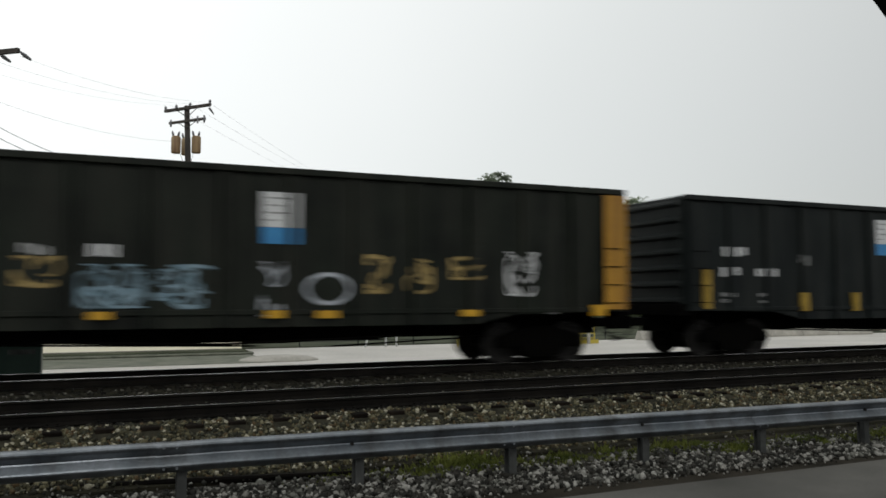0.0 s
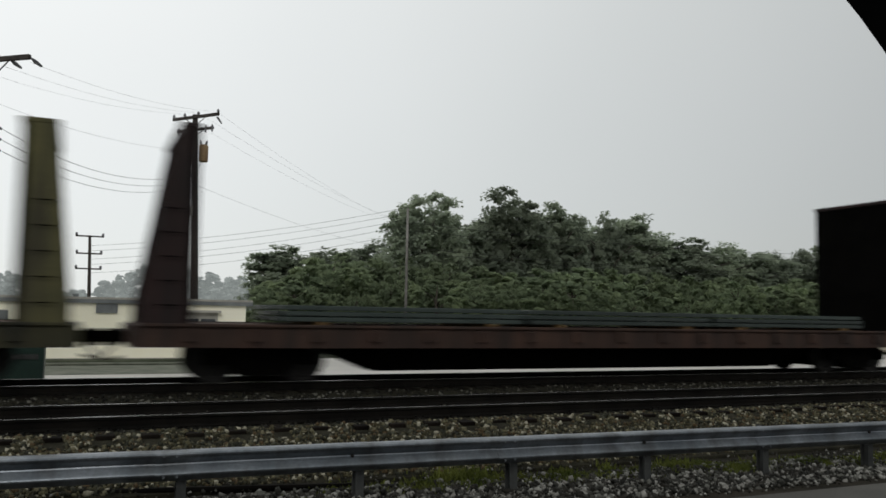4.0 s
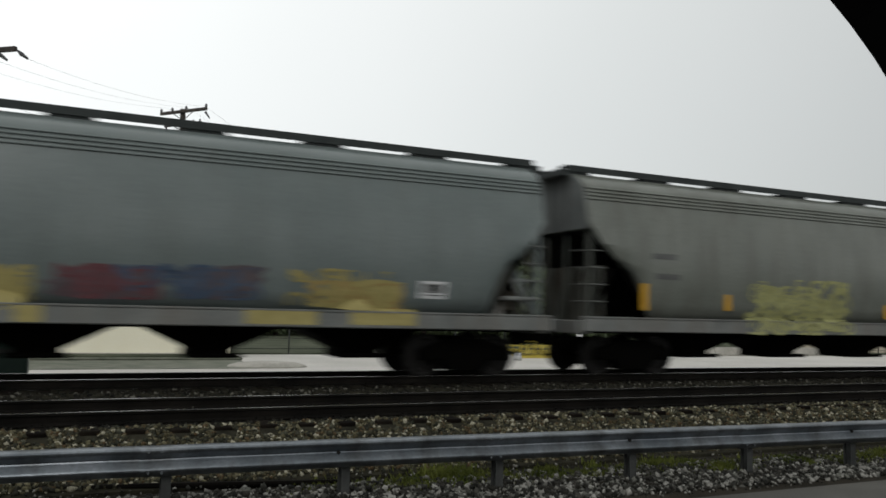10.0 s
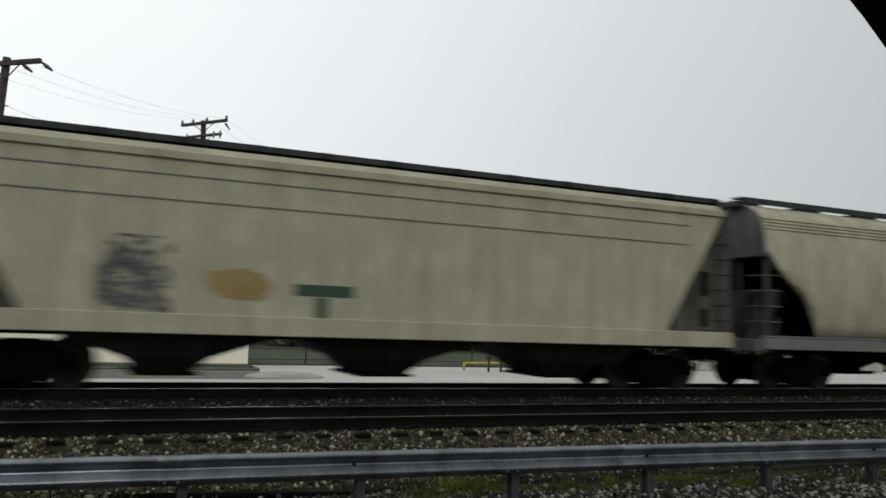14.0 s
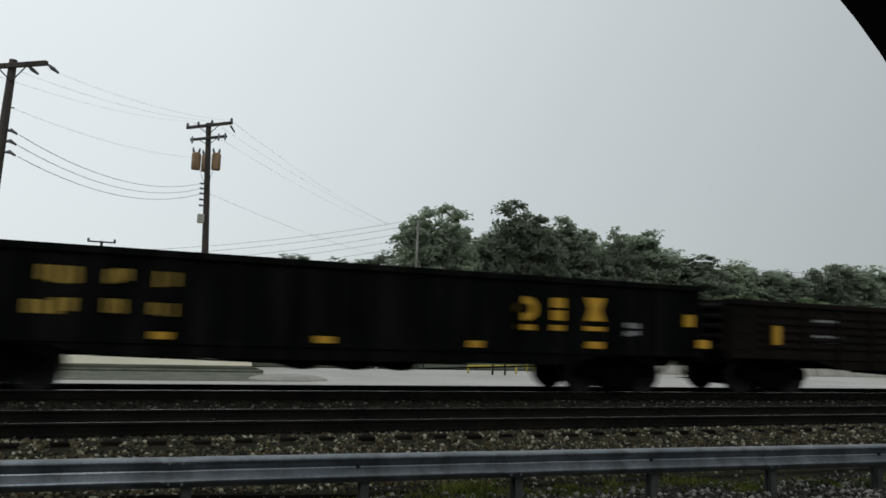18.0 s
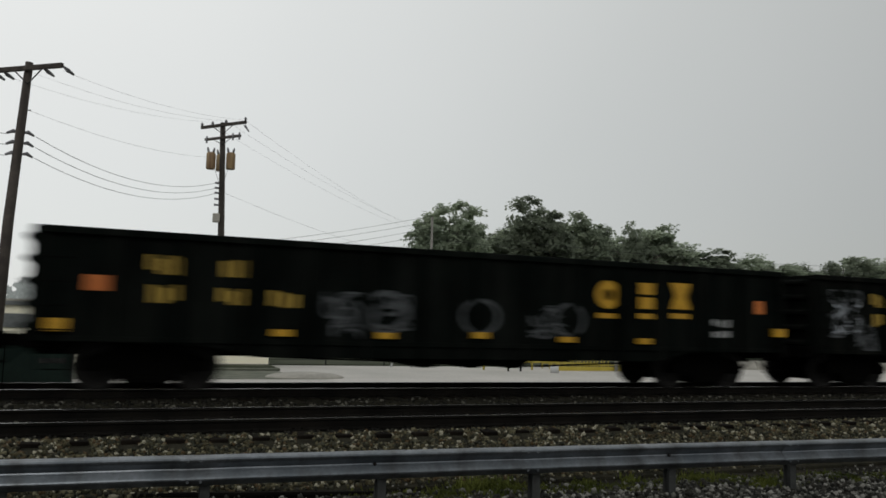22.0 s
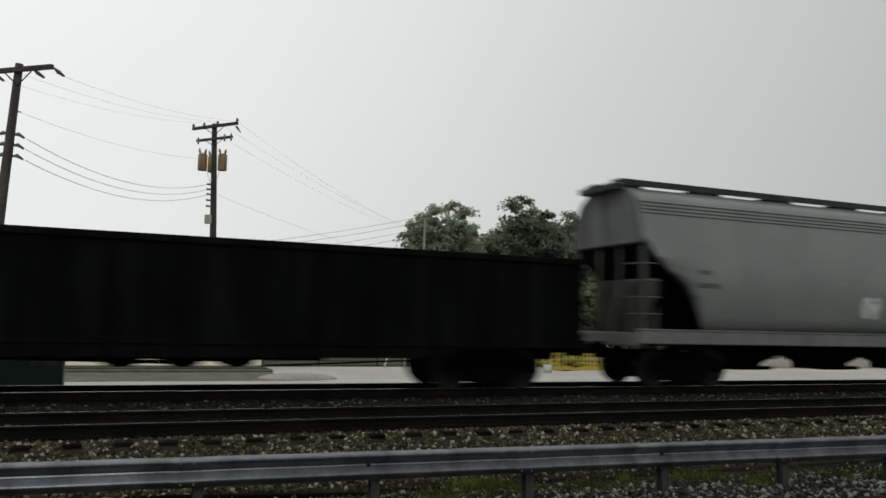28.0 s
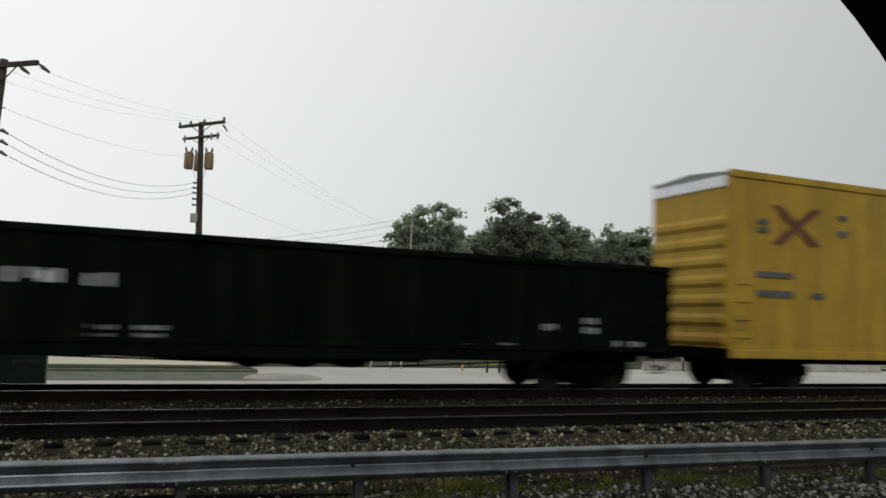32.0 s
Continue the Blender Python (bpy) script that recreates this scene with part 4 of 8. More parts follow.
def gondola(name, label, middle, length, top, bottom, paint, ribs=13, end_panel=None, rib_wide=0.14):
    """Open gondola: plate sides with outside stakes, top chord, ribbed ends."""
    car = wagon(name, label, middle)
    SKIN[car] = ("gon",)
    h = length / 2
    tc = h - 2.0
    for s in (-1, 1):
        y0 = s * HALF_W
        side = [(-h, top - 0.1), (-h, bottom + 0.25), (-h + 3.0, bottom + 0.2), (-h + 3.9, bottom), (h - 3.9, bottom), (h - 3.0, bottom + 0.2), (h, bottom + 0.25), (h, top - 0.1)]
        sheet = part("side_sheet", Build().prism(side, y0 - s * 0.06, y0), paint, car)
        part("top_chord", Build().box(-h - 0.02, h + 0.02, y0 - 0.07, y0 + 0.09 if s > 0 else y0 + 0.07, top - 0.14, top, 0.02) if s > 0 else Build().box(-h - 0.02, h + 0.02, y0 - 0.09, y0 + 0.07, top - 0.14, top, 0.02), paint, sheet)
        for k in range(ribs + 1):
            x = -h + 0.12 + (length - 0.24) * k / ribs
            zb = bottom + (0.25 if abs(x) > h - 3.4 else 0.02)
            a, c = (y0, y0 + s * 0.10)
            rb = Build()
            rb.loft([[(x - rib_wide / 2, a, z), (x - rib_wide / 3, c, z), (x + rib_wide / 3, c, z), (x + rib_wide / 2, a, z)] for z in (zb, top - 0.16)])
            part("side_stake", rb, paint, sheet)
        part("side_sill", Build().box(-h, h, y0 - 0.05, y0 + 0.05, bottom + 0.24, bottom + 0.34, 0.01), paint, sheet)
    for s in (-1, 1):
        e = part("end_wall", Build().box(s * h - 0.05, s * h + 0.05, -HALF_W + 0.07, HALF_W - 0.07, bottom + 0.3, top - 0.02, 0.01), paint, car)
        n = 5 if top < 3.3 else 7
        for k in range(n):
            z = bottom + 0.5 + (top - bottom - 0.7) * k / (n - 1)
            rb = Build()
            rb.loft([[(s * (h + 0.05), y, z - 0.09), (s * (h + 0.15), y, z - 0.03), (s * (h + 0.15), y, z + 0.03), (s * (h + 0.05), y, z + 0.09)] for y in (-HALF_W + 0.1, HALF_W - 0.1)])
            part("end_rib", rb, paint, e)
        part("end_sill", Build().box(s * h - 0.15, s * h + 0.18, -HALF_W, HALF_W, bottom + 0.12, bottom + 0.42, 0.02), UNDER, car)
        grab_irons(car, s * (h - 0.38), [bottom + 0.45 + 0.42 * k for k in range(4)], UNDER, y=-HALF_W - 0.16)
        part("sill_step", Build().tube([(s * (h - 0.6), -HALF_W, bottom + 0.25), (s * (h - 0.6), -HALF_W, bottom - 0.25), (s * (h - 0.2), -HALF_W, bottom - 0.25), (s * (h - 0.2), -HALF_W, bottom + 0.25)], 0.02, 5), UNDER, car)
    part("floor", Build().box(-h + 0.05, h - 0.05, -HALF_W + 0.06, HALF_W - 0.06, bottom + 0.28, bottom + 0.38), RUST, car)
    if end_panel:
        for s in end_panel[1]:
            part("end_side_panel", Build().box(s * h - 0.62 if s > 0 else -h + 0.02, s * h - 0.02 if s > 0 else -h + 0.62, -HALF_W - 0.125, -HALF_W - 0.102, bottom + 0.3, top - 0.16), end_panel[0], car)
    if top < 3.3:
        for x in (-1.0, 0.1, 1.1):
            d = Build().loft([[(x + u * f, v * g, z) for u, v in ((-0.42, -1.3), (0.42, -1.3), (0.42, 1.3), (-0.42, 1.3))] for f, g, z in ((1.0, 1.0, bottom + 0.06), (0.75, 0.95, bottom - 0.14), (0.35, 0.9, bottom - 0.2))])
            part("door_gear", d, UNDER, car)
    centre_sill(car, h, 0.62, bottom + 0.3)
    brake_gear(car, 0.6)
    return running_gear(car, h + 0.02, tc)


def flow_hopper(name, label, middle, length, paint, sill_paint, bays=4):
    """Rounded-side covered hopper with a roof walk and four outlets."""
    car = wagon(name, label, middle)
    SKIN[car] = ("flow",)
    h = length / 2
    sect = SECT
    full = [(-y, z) for y, z in sect] + [(y, z) for y, z in reversed(sect[:-1])]

    def ring(x, cut):
        return [(x, y, max(z, cut)) for y, z in full]
    stations = [(-h, 3.55), (-h + 0.06, 3.45), (-h + 0.28, 3.1), (-h + 0.6, 2.75), (-h + 0.95, 2.5), (-h + 1.12, 2.2), (-h + 1.3, 1.7), (-h + 1.36, 1.38)]
    n = 7
    edges = [-h + 1.36 + (2 * h - 2.72) * k / n for k in range(1, n)]
    lead = [(-h + 1.32 * (x + h), c) for x, c in stations]
    rows = lead + [(x, 1.38) for x in edges[1:]] + [(-x, c) for x, c in reversed(stations)]
    part("hopper_body", Build().loft([ring(x, c) for x, c in rows], smooth=True), paint, car)
    for z, yy in ((4.18, 1.385), (4.27, 1.36), (4.36, 1.332), (4.45, 1.305)):
        for s in (-1, 1):
            part("roof_edge_bead", Build().box(-h + 0.02, h - 0.02, s * yy - 0.032, s * yy + 0.032, z - 0.018, z + 0.018, 0.010), paint, car)
    for s in (-1, 1):
        part("side_sill", Build().box(-h - 0.15, h + 0.24, s * 1.50 - 0.05, s * 1.50 + 0.05, 1.04, 1.35, 0.02), sill_paint, car)
        part("sill_cap", Build().box(-h - 0.15, h + 0.24, s * 1.50 - 0.06, s * 1.50 + 0.06, 1.352, 1.395, 0.01), sill_paint, car)
        up = [(y * 0.99, z - 0.01) for y, z in full if z > 3.6]
        up = [(-1.50, 3.46)] + up + [(1.50, 3.46)]
        part("end_sheet", Build().loft([[(s * (h + e), y, z) for y, z in up] for e in (0.002, 0.03)]), END_GREY, car, "dull grey end sheet")
        sl = Build()
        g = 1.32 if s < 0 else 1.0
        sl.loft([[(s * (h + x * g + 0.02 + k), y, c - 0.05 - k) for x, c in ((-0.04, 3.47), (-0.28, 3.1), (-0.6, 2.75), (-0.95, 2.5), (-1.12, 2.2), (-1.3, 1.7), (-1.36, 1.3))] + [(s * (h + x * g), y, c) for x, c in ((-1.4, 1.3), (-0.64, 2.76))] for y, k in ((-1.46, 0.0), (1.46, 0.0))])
        # leading end near-black: shade under the slope painted into the sheet
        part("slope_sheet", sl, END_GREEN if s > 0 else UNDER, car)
        if s > 0:
            for a, b_ in (((h - 1.32, 1.33), (h - 0.85, 2.45)), ((h - 0.85, 2.45), (h - 0.25, 1.33)), ((h - 1.1, 1.75), (h - 0.15, 1.75)), ((h - 0.95, 2.15), (h - 0.35, 2.15))):
                part("end_strut", Build().tube([(a[0], -1.38, a[1]), (b_[0], -1.38, b_[1])], 0.055, 6), GREY_SILL, car)
            part("air_reservoir", Build().tube([(h - 0.75, -1.2, 1.72), (h - 0.75, -0.2, 1.72)], 0.24, 12), END_GREEN, car)
            part("gusset", Build().prism([(h - 1.34, 1.32), (h - 0.95, 1.32), (h - 1.05, 1.9)], -1.36, -1.32), GREY_SILL, car)
        part("end_plate", Build().box(s * (h - 0.55) - 0.03, s * (h - 0.55) + 0.03, -1.30, 1.30, 1.31, 2.62), END_GREEN, car, "grimy grey-green end plate under the slope")
        for y in (-0.75, 0.0, 0.75):
            part("end_rib", Build().prism([(s * (h - 0.12), 1.31), (s * (h - 0.52), 1.31), (s * (h - 0.52), 2.6), (s * (h - 0.40), 2.6)], y - 0.03, y + 0.03), END_GREEN, car)
        part("end_sill", Build().box(s * (h + 0.04) - 0.2, s * (h + 0.04) + 0.2, -1.44, 1.44, 0.98, 1.3, 0.02), sill_paint, car)
        part("end_platform", Build().box(min(s * (h + 0.14), s * (h - 1.3)), max(s * (h + 0.14), s * (h - 1.3)), -1.45, 1.45, 1.26, 1.31), UNDER, car)
        for y in (-1.38, 1.38):
            # leading posts and brace darkened to paint the cavity's shade
            part("end_post", Build().box(s * (h - 0.1) - 0.05, s * (h - 0.1) + 0.05, y - 0.05, y + 0.05, 1.3, 3.6), paint if s > 0 else END_GREEN, car)
        for y in (-0.45, 0.45):
            part("end_stanchion", Build().tube([(s * (h - 0.08), y, 1.3), (s * (h - 0.08), y, 3.55)], 0.04, 6), END_GREEN, car)
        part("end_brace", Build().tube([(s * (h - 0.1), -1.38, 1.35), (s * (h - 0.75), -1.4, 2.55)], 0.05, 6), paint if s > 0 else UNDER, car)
        for z in (1.75, 2.15, 2.55, 2.95):
            part("end_rung", Build().tube([(s * (h + 0.05), -1.4, z), (s * (h + 0.05), -0.9, z)], 0.014, 5), sill_paint, car)
            part("side_rung", Build().tube([(s * (h - 0.02), -1.48, z), (s * (h - 0.5), -1.48, z)], 0.014, 5), sill_paint, car)
        part("sill_step", Build().tube([(s * (h - 0.6), -1.5, 1.05), (s * (h - 0.6), -1.5, 0.5), (s * (h - 0.2), -1.5, 0.5), (s * (h - 0.2), -1.5, 1.05)], 0.022, 5), UNDER, car)
    part("brake_wheel", Build().tube([(-h + 0.45, -0.7, 2.3), (-h + 0.50, -0.7, 2.3)], 0.27, 14), UNDER, car)
    for s in (1, -1):
        y0, y1 = sorted((s * 0.34, s * 0.76)), sorted((s * 0.76, s * 0.79))
        walkway = part("running_board", Build().box(-h - 0.12, h + 0.12, *y0, 5.04, 5.07), ROOFWALK, car, "dark steel roof walk grating")
        part("edge_strip", Build().box(-h - 0.12, h + 0.12, *y1, 4.905, 5.055), ROOFWALK, walkway)
    k = int(length / 2.2)
    for i in range(k + 1):
        x = -h + 0.1 + (length - 0.2) * i / k
        part("running_board_saddle", Build().box(x - 0.45, x + 0.45, -0.75, 0.75, 4.80, 4.95), ROOFWALK, walkway)
    part("hatch_rim", Build().box(-h + 0.8, h - 0.8, -0.24, 0.24, 4.88, 4.94, 0.02), paint, car)
    step = (length - 4.9) / bays
    for i in range(bays):
        x = -h + 2.45 + step * (i + 0.5)
        w = step / 2 - 0.03
        ob = Build()
        ob.loft([[(x - w, -1.0, 1.1), (x + w, -1.0, 1.1), (x + w, 1.0, 1.1), (x - w, 1.0, 1.1)], [(x - 0.42, -0.6, 0.56), (x + 0.42, -0.6, 0.56), (x + 0.42, 0.6, 0.56), (x - 0.42, 0.6, 0.56)], [(x - 0.45, -0.55, 0.38), (x + 0.45, -0.55, 0.38), (x + 0.45, 0.55, 0.38), (x - 0.45, 0.55, 0.38)]])
        o = part("outlet_hopper", ob, UNDER, car)
        part("outlet_gate", Build().tube([(x - 0.55, -0.85, 0.45), (x + 0.55, -0.85, 0.45)], 0.05, 6), UNDER, o)
    centre_sill(car, h, 0.97, 1.12)
    return running_gear(car, h + 0.22, h - 1.7)


def rib_hopper(name, label, middle, length, paint, rib_paint, top=4.78, ribs=17, smooth_side=False, tail=None):
    """Flat-sided covered hopper with outside posts, sloped ends and three bays."""
    car = wagon(name, label, middle)
    SKIN[car] = ("rib",)
    h = length / 2
    for s in (-1, 1):
        y0 = s * 1.5
        poly = [(-h + 0.35, top - 0.35), (-h + 0.35, top - 0.5), (-h + 2.05, 1.42), (h - 2.05, 1.42), (h - 0.35, top - 0.5), (h - 0.35, top - 0.35)]
        sheet = part("side_sheet", Build().prism(poly, y0 - s * 0.08, y0), paint, car)
        part("side_plate", Build().box(-h + 0.3, h - 0.3, y0 - 0.06, y0 + 0.06, top - 0.47, top - 0.30, 0.02), paint if smooth_side else PLATE, sheet)
        part("side_sill", Build().box(-h + 0.05, h - 0.05, y0 - 0.07, y0 + 0.07, 1.06 if smooth_side else 1.40, 1.44, 0.015), paint if smooth_side else GREY_SILL, sheet)
        if not smooth_side:
            part("bay_skirt", Build().prism([(-h + 0.12, 1.39), (-h + 0.12, 1.08), (-h + 2.6, 1.02), (-h + 3.2, 0.77), (h - 3.2, 0.77), (h - 2.6, 1.02), (h - 0.12, 1.08), (h - 0.12, 1.39)], min(y0 - s * 0.10, y0 - s * 0.02), max(y0 - s * 0.10, y0 - s * 0.02)), UNDER, sheet)
        if not smooth_side:
            for k in range(ribs + 1):
                x = -h + 0.55 + (length - 1.1) * k / ribs
                lim = h - 0.45 - abs(x)
                zb = 1.42 if abs(x) < h - 2.1 else top - 0.5 - (lim + 0.1) / 1.7 * (top - 1.92)
                zb = max(1.42, min(zb, top - 0.6))
                rb = Build().loft([[(x - 0.07, y0, z), (x - 0.045, y0 + s * 0.085, z), (x + 0.045, y0 + s * 0.085, z), (x + 0.07, y0, z)] for z in (zb, top - 0.42)])
                part("side_post", rb, paint, sheet)
    roof = Build().loft([[(x, y, z) for y, z in ((-1.5, top - 0.36), (-1.3, top - 0.16), (-0.7, top - 0.04), (0, top), (0.7, top - 0.04), (1.3, top - 0.16), (1.5, top - 0.36))] for x in (-h + 0.3, h - 0.3)])
    part("roof", roof, paint, car)
    for s in (1, -1):
        board = part("running_board", Build().box(-h - 0.15, h + 0.15, *sorted((s * 0.40, s * 0.92)), top - 0.02, top + 0.10), ROOFWALK, car)
    for i in range(13):
        x = -h + 0.1 + (length - 0.2) * i / 12
        part("running_board_saddle", Build().box(x - 0.04, x + 0.04, -0.94, 0.94, top - 0.14, top + 0.11), UNDER, board)
    for s in (-1, 1):
        part("slope_sheet", Build().loft([[(s * (h - 0.35), y, top - 0.4), (s * (h - 2.05), y, 1.3), (s * (h - 2.15), y, 1.3), (s * (h - 0.45), y, top - 0.4)] for y in (-1.44, 1.44)]), paint, car)
        part("end_sill", Build().box(s * h - 0.18, s * h + 0.18, -1.5, 1.5, 0.98, 1.34, 0.02), rib_paint, car)
        part("end_platform", Build().box(min(s * h, s * (h - 2.0)), max(s * h, s * (h - 2.0)), -1.45, 1.45, 1.30, 1.35), UNDER, car)
        thick = 0.10 if tail else 0.05
        for y in (-1.42, 1.42):
            part("corner_post", Build().box(s * (h - 0.14) - thick, s * (h - 0.14) + thick, y - 0.05, y + 0.05, 1.34, top - 0.25), rib_paint, car)
            part("end_brace", Build().tube([(s * (h - 0.2), y, 1.4), (s * (h - 1.15), y, 2.75)], 0.05, 6), rib_paint, car)
        if tail:
            part("end_bulk_sheet", Build().box(s * (h - 0.95) - 0.03, s * (h - 0.95) + 0.03, -1.38, 1.38, 1.35, 2.7), END_GREEN, car, "grimy grey-green end sheet")
        if tail or s < 0:
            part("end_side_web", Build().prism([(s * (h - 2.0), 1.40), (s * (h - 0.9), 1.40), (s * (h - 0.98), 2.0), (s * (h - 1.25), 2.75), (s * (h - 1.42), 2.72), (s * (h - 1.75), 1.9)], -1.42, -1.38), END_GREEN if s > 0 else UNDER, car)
        part("end_beam", Build().box(s * (h - 0.12) - 0.07, s * (h - 0.12) + 0.07, -1.45, 1.45, top - 0.38, top - 0.22, 0.01), rib_paint, car)
        for z in (1.75, 2.12, 2.5, 2.88, 3.26, 3.64):
            part("end_rung", Build().tube([(s * (h - 0.03), -1.42, z), (s * (h - 0.03), -0.95, z)], 0.016, 5), rib_paint, car)
            part("side_rung", Build().tube([(s * (h - 0.12), -1.5, z), (s * (h - 0.62), -1.5, z)], 0.016, 5), rib_paint, car)
        part("rung_stile", Build().tube([(s * (h - 0.62), -1.5, 1.4), (s * (h - 0.62), -1.5, 3.7)], 0.02, 5), rib_paint, car)
        part("end_stanchion", Build().tube([(s * (h - 0.1), -0.95, 1.35), (s * (h - 0.1), -0.95, top - 0.3)], 0.035, 6), rib_paint, car)
    for x in (-1, 0, 1):
        cx, w = x * (length - 4.6) / 3, (length - 4.6) / 6 + 0.05 if smooth_side else 1.15
        ob = Build().loft([[(cx + sx * p, sy * q, z) for sx, sy in ((-1, -1), (1, -1), (1, 1), (-1, 1))] for p, q, z in ((w, 1.40, 1.12), (0.80, 1.15, 0.62), (0.52, 0.95, 0.38), (0.46, 0.9, 0.30))])
        outlet = part("outlet_hopper", ob, DUSTY_BAY, car)
        part("outlet_gate", Build().box(cx - 0.62, cx + 0.62, -1.0, 1.0, 0.26, 0.31, 0.01), UNDER, outlet)
        part("gate_shaft", Build().tube([(cx - 0.3, -1.25, 0.36), (cx - 0.3, 1.25, 0.36)], 0.03, 6), UNDER, outlet)
    if tail:
        # end frames sheeted in above the platform
        for s in (-1, 1):
            high = 3.9
            web = part("end_side_panel", Build().prism([(s * (h - 1.95), 1.46), (s * (h - 0.24), 1.46), (s * (h - 0.24), high), (s * (h - 2.06 + 0.594 * (high - 1.42)), high)], -1.47, -1.44), tail, car, "stained end panel")
            part("end_cross_sheet", Build().box(s * (h - 0.36) - 0.03, s * (h - 0.36) + 0.03, -1.42, 1.42, 1.36, high), tail, car, "grimy end sheet")
            # solid near-black plates paint in the dark of two openings
            for z, w, q in ((1.78, 0.16, 0.22), (2.62, 0.17, 0.30)):
                part("panel_opening", Build().box(s * (h - 0.92) - w, s * (h - 0.92) + w, -1.478, -1.472, z - q, z + q, 0.03), UNDER, web)
            part("panel_stiffener", Build().box(s * (h - 1.08) - 0.04, s * (h - 1.08) + 0.04, -1.52, -1.47, 1.46, 2.9), rib_paint, web)
    centre_sill(car, h, 0.97, 1.12)
    return running_gear(car, h + 0.02, h - 1.95)


def bulkhead_flat(name, label, middle, length, paint, bulk_paint, load=True, inner=None, right_bulk=None, taper=0.62, high=4.88, belly=0.42, load_from=2.6, back=None):
    """Bulkhead flatcar with fishbelly sills and a low load of steel."""
    car = wagon(name, label, middle)
    SKIN[car] = ("sill",)
    h = length / 2
    for s in (-1, 1):
        y0 = s * 1.50
        poly = [(-h, 1.14), (-h, 0.72), (-h + 3.6, 0.70), (-h + 5.2, 0.50), (h - 5.2, 0.50), (h - 3.6, 0.70), (h, 0.72), (h, 1.14)]
        sill = part("side_sill", Build().prism([(x, max(z, 0.70)) for x, z in poly], y0 - s * 0.05, y0), paint, car)
        part("sill_cap", Build().box(-h, h, y0 - 0.06, y0 + 0.06, 1.10, 1.16, 0.01), paint, sill)
        n = 17
        for k in range(n):
            x = -h + 0.9 + (length - 1.8) * k / (n - 1)
            part("stake_pocket", Build().box(x - 0.09, x + 0.09, y0 - 0.09 if s < 0 else y0, y0 if s < 0 else y0 + 0.09, 0.82, 1.07, 0.015), paint, sill)
    part("fishbelly_girder", Build().prism([(-h + 2.8, 1.0), (-h + 3.3, 0.78), (-h + 4.9, belly), (h - 4.9, belly), (h - 3.3, 0.78), (h - 2.8, 1.0)], -0.4, 0.4), UNDER, car)
    part("deck", Build().box(-h + 0.02, h - 0.02, -1.46, 1.46, 1.06, 1.14), RUST, car)
    for s in (-1, 1):
        bp = (right_bulk if (right_bulk and s > 0) else bulk_paint)
        xi, xo, xt = s * (h - 0.95), s * (h - 0.05), s * (h - taper)
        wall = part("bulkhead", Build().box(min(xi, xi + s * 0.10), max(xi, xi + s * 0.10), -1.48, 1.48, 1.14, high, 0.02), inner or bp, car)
        part("bulkhead_back", Build().box(min(xi + s * 0.105, xi + s * 0.16), max(xi + s * 0.105, xi + s * 0.16), -1.42, 1.42, 1.16, high - 0.03), back or bp, wall)
        for y in (-1.44, -0.5, 0.5, 1.44):
            g = Build().prism([(xi + s * 0.10, 1.14), (xo, 1.14), (xo, 1.5), (xt, high), (xi + s * 0.10, high)], y - 0.05, y + 0.05)
            part("bulkhead_gusset", g, bp if abs(y) > 1 else (back or bp), wall)
        for k in range(5):
            z = 1.5 + k * 0.70
            u = xi + s * (0.10 + 0.68 * (1 - (z - 1.14) / 3.9))
            part("bulkhead_rib", Build().box(min(xi + s * 0.1, u), max(xi + s * 0.1, u), -1.38, 1.38, z - 0.05, z + 0.05), back or bp, wall)
        part("bulkhead_cap", Build().box(min(xi, xt) - 0.03, max(xi, xt) + 0.03, -1.5, 1.5, high - 0.02, high + 0.08, 0.02), bp, wall)
        grab_irons(car, s * (h - 0.5), [1.5, 1.95, 2.4, 2.85, 3.3], UNDER, 0.36, -1.56)
        part("end_sill", Build().box(s * h - 0.15, s * h + 0.15, -1.48, 1.48, 0.72, 1.12, 0.02), paint, car)
    if load:
        rnd = random.Random(int(middle))
        a, b = -h + load_from, h - 2.2
        cuts = [a, a + (b - a) * 0.34, a + (b - a) * 0.67, b]
        for i in range(3):
            x0, x1 = cuts[i] + 0.08, cuts[i + 1] - 0.08
            for r in range(3):
                for k in range(5):
                    y = -1.25 + k * 0.56
                    z = 1.22 + r * 0.115
                    e = rnd.uniform(-0.12, 0.12)
                    part("steel_bar", Build().box(x0 + e, x1 + e, y, y + 0.46, z, z + 0.095, 0.012), STEELLOAD, car)
            for x in (x0 + 0.8, x1 - 0.8):
                part("dunnage", Build().box(x - 0.06, x + 0.06, -1.35, 1.4, 1.14, 1.22), LUMBERDARK, car)
    return running_gear(car, h + 0.05, h - 2.35)


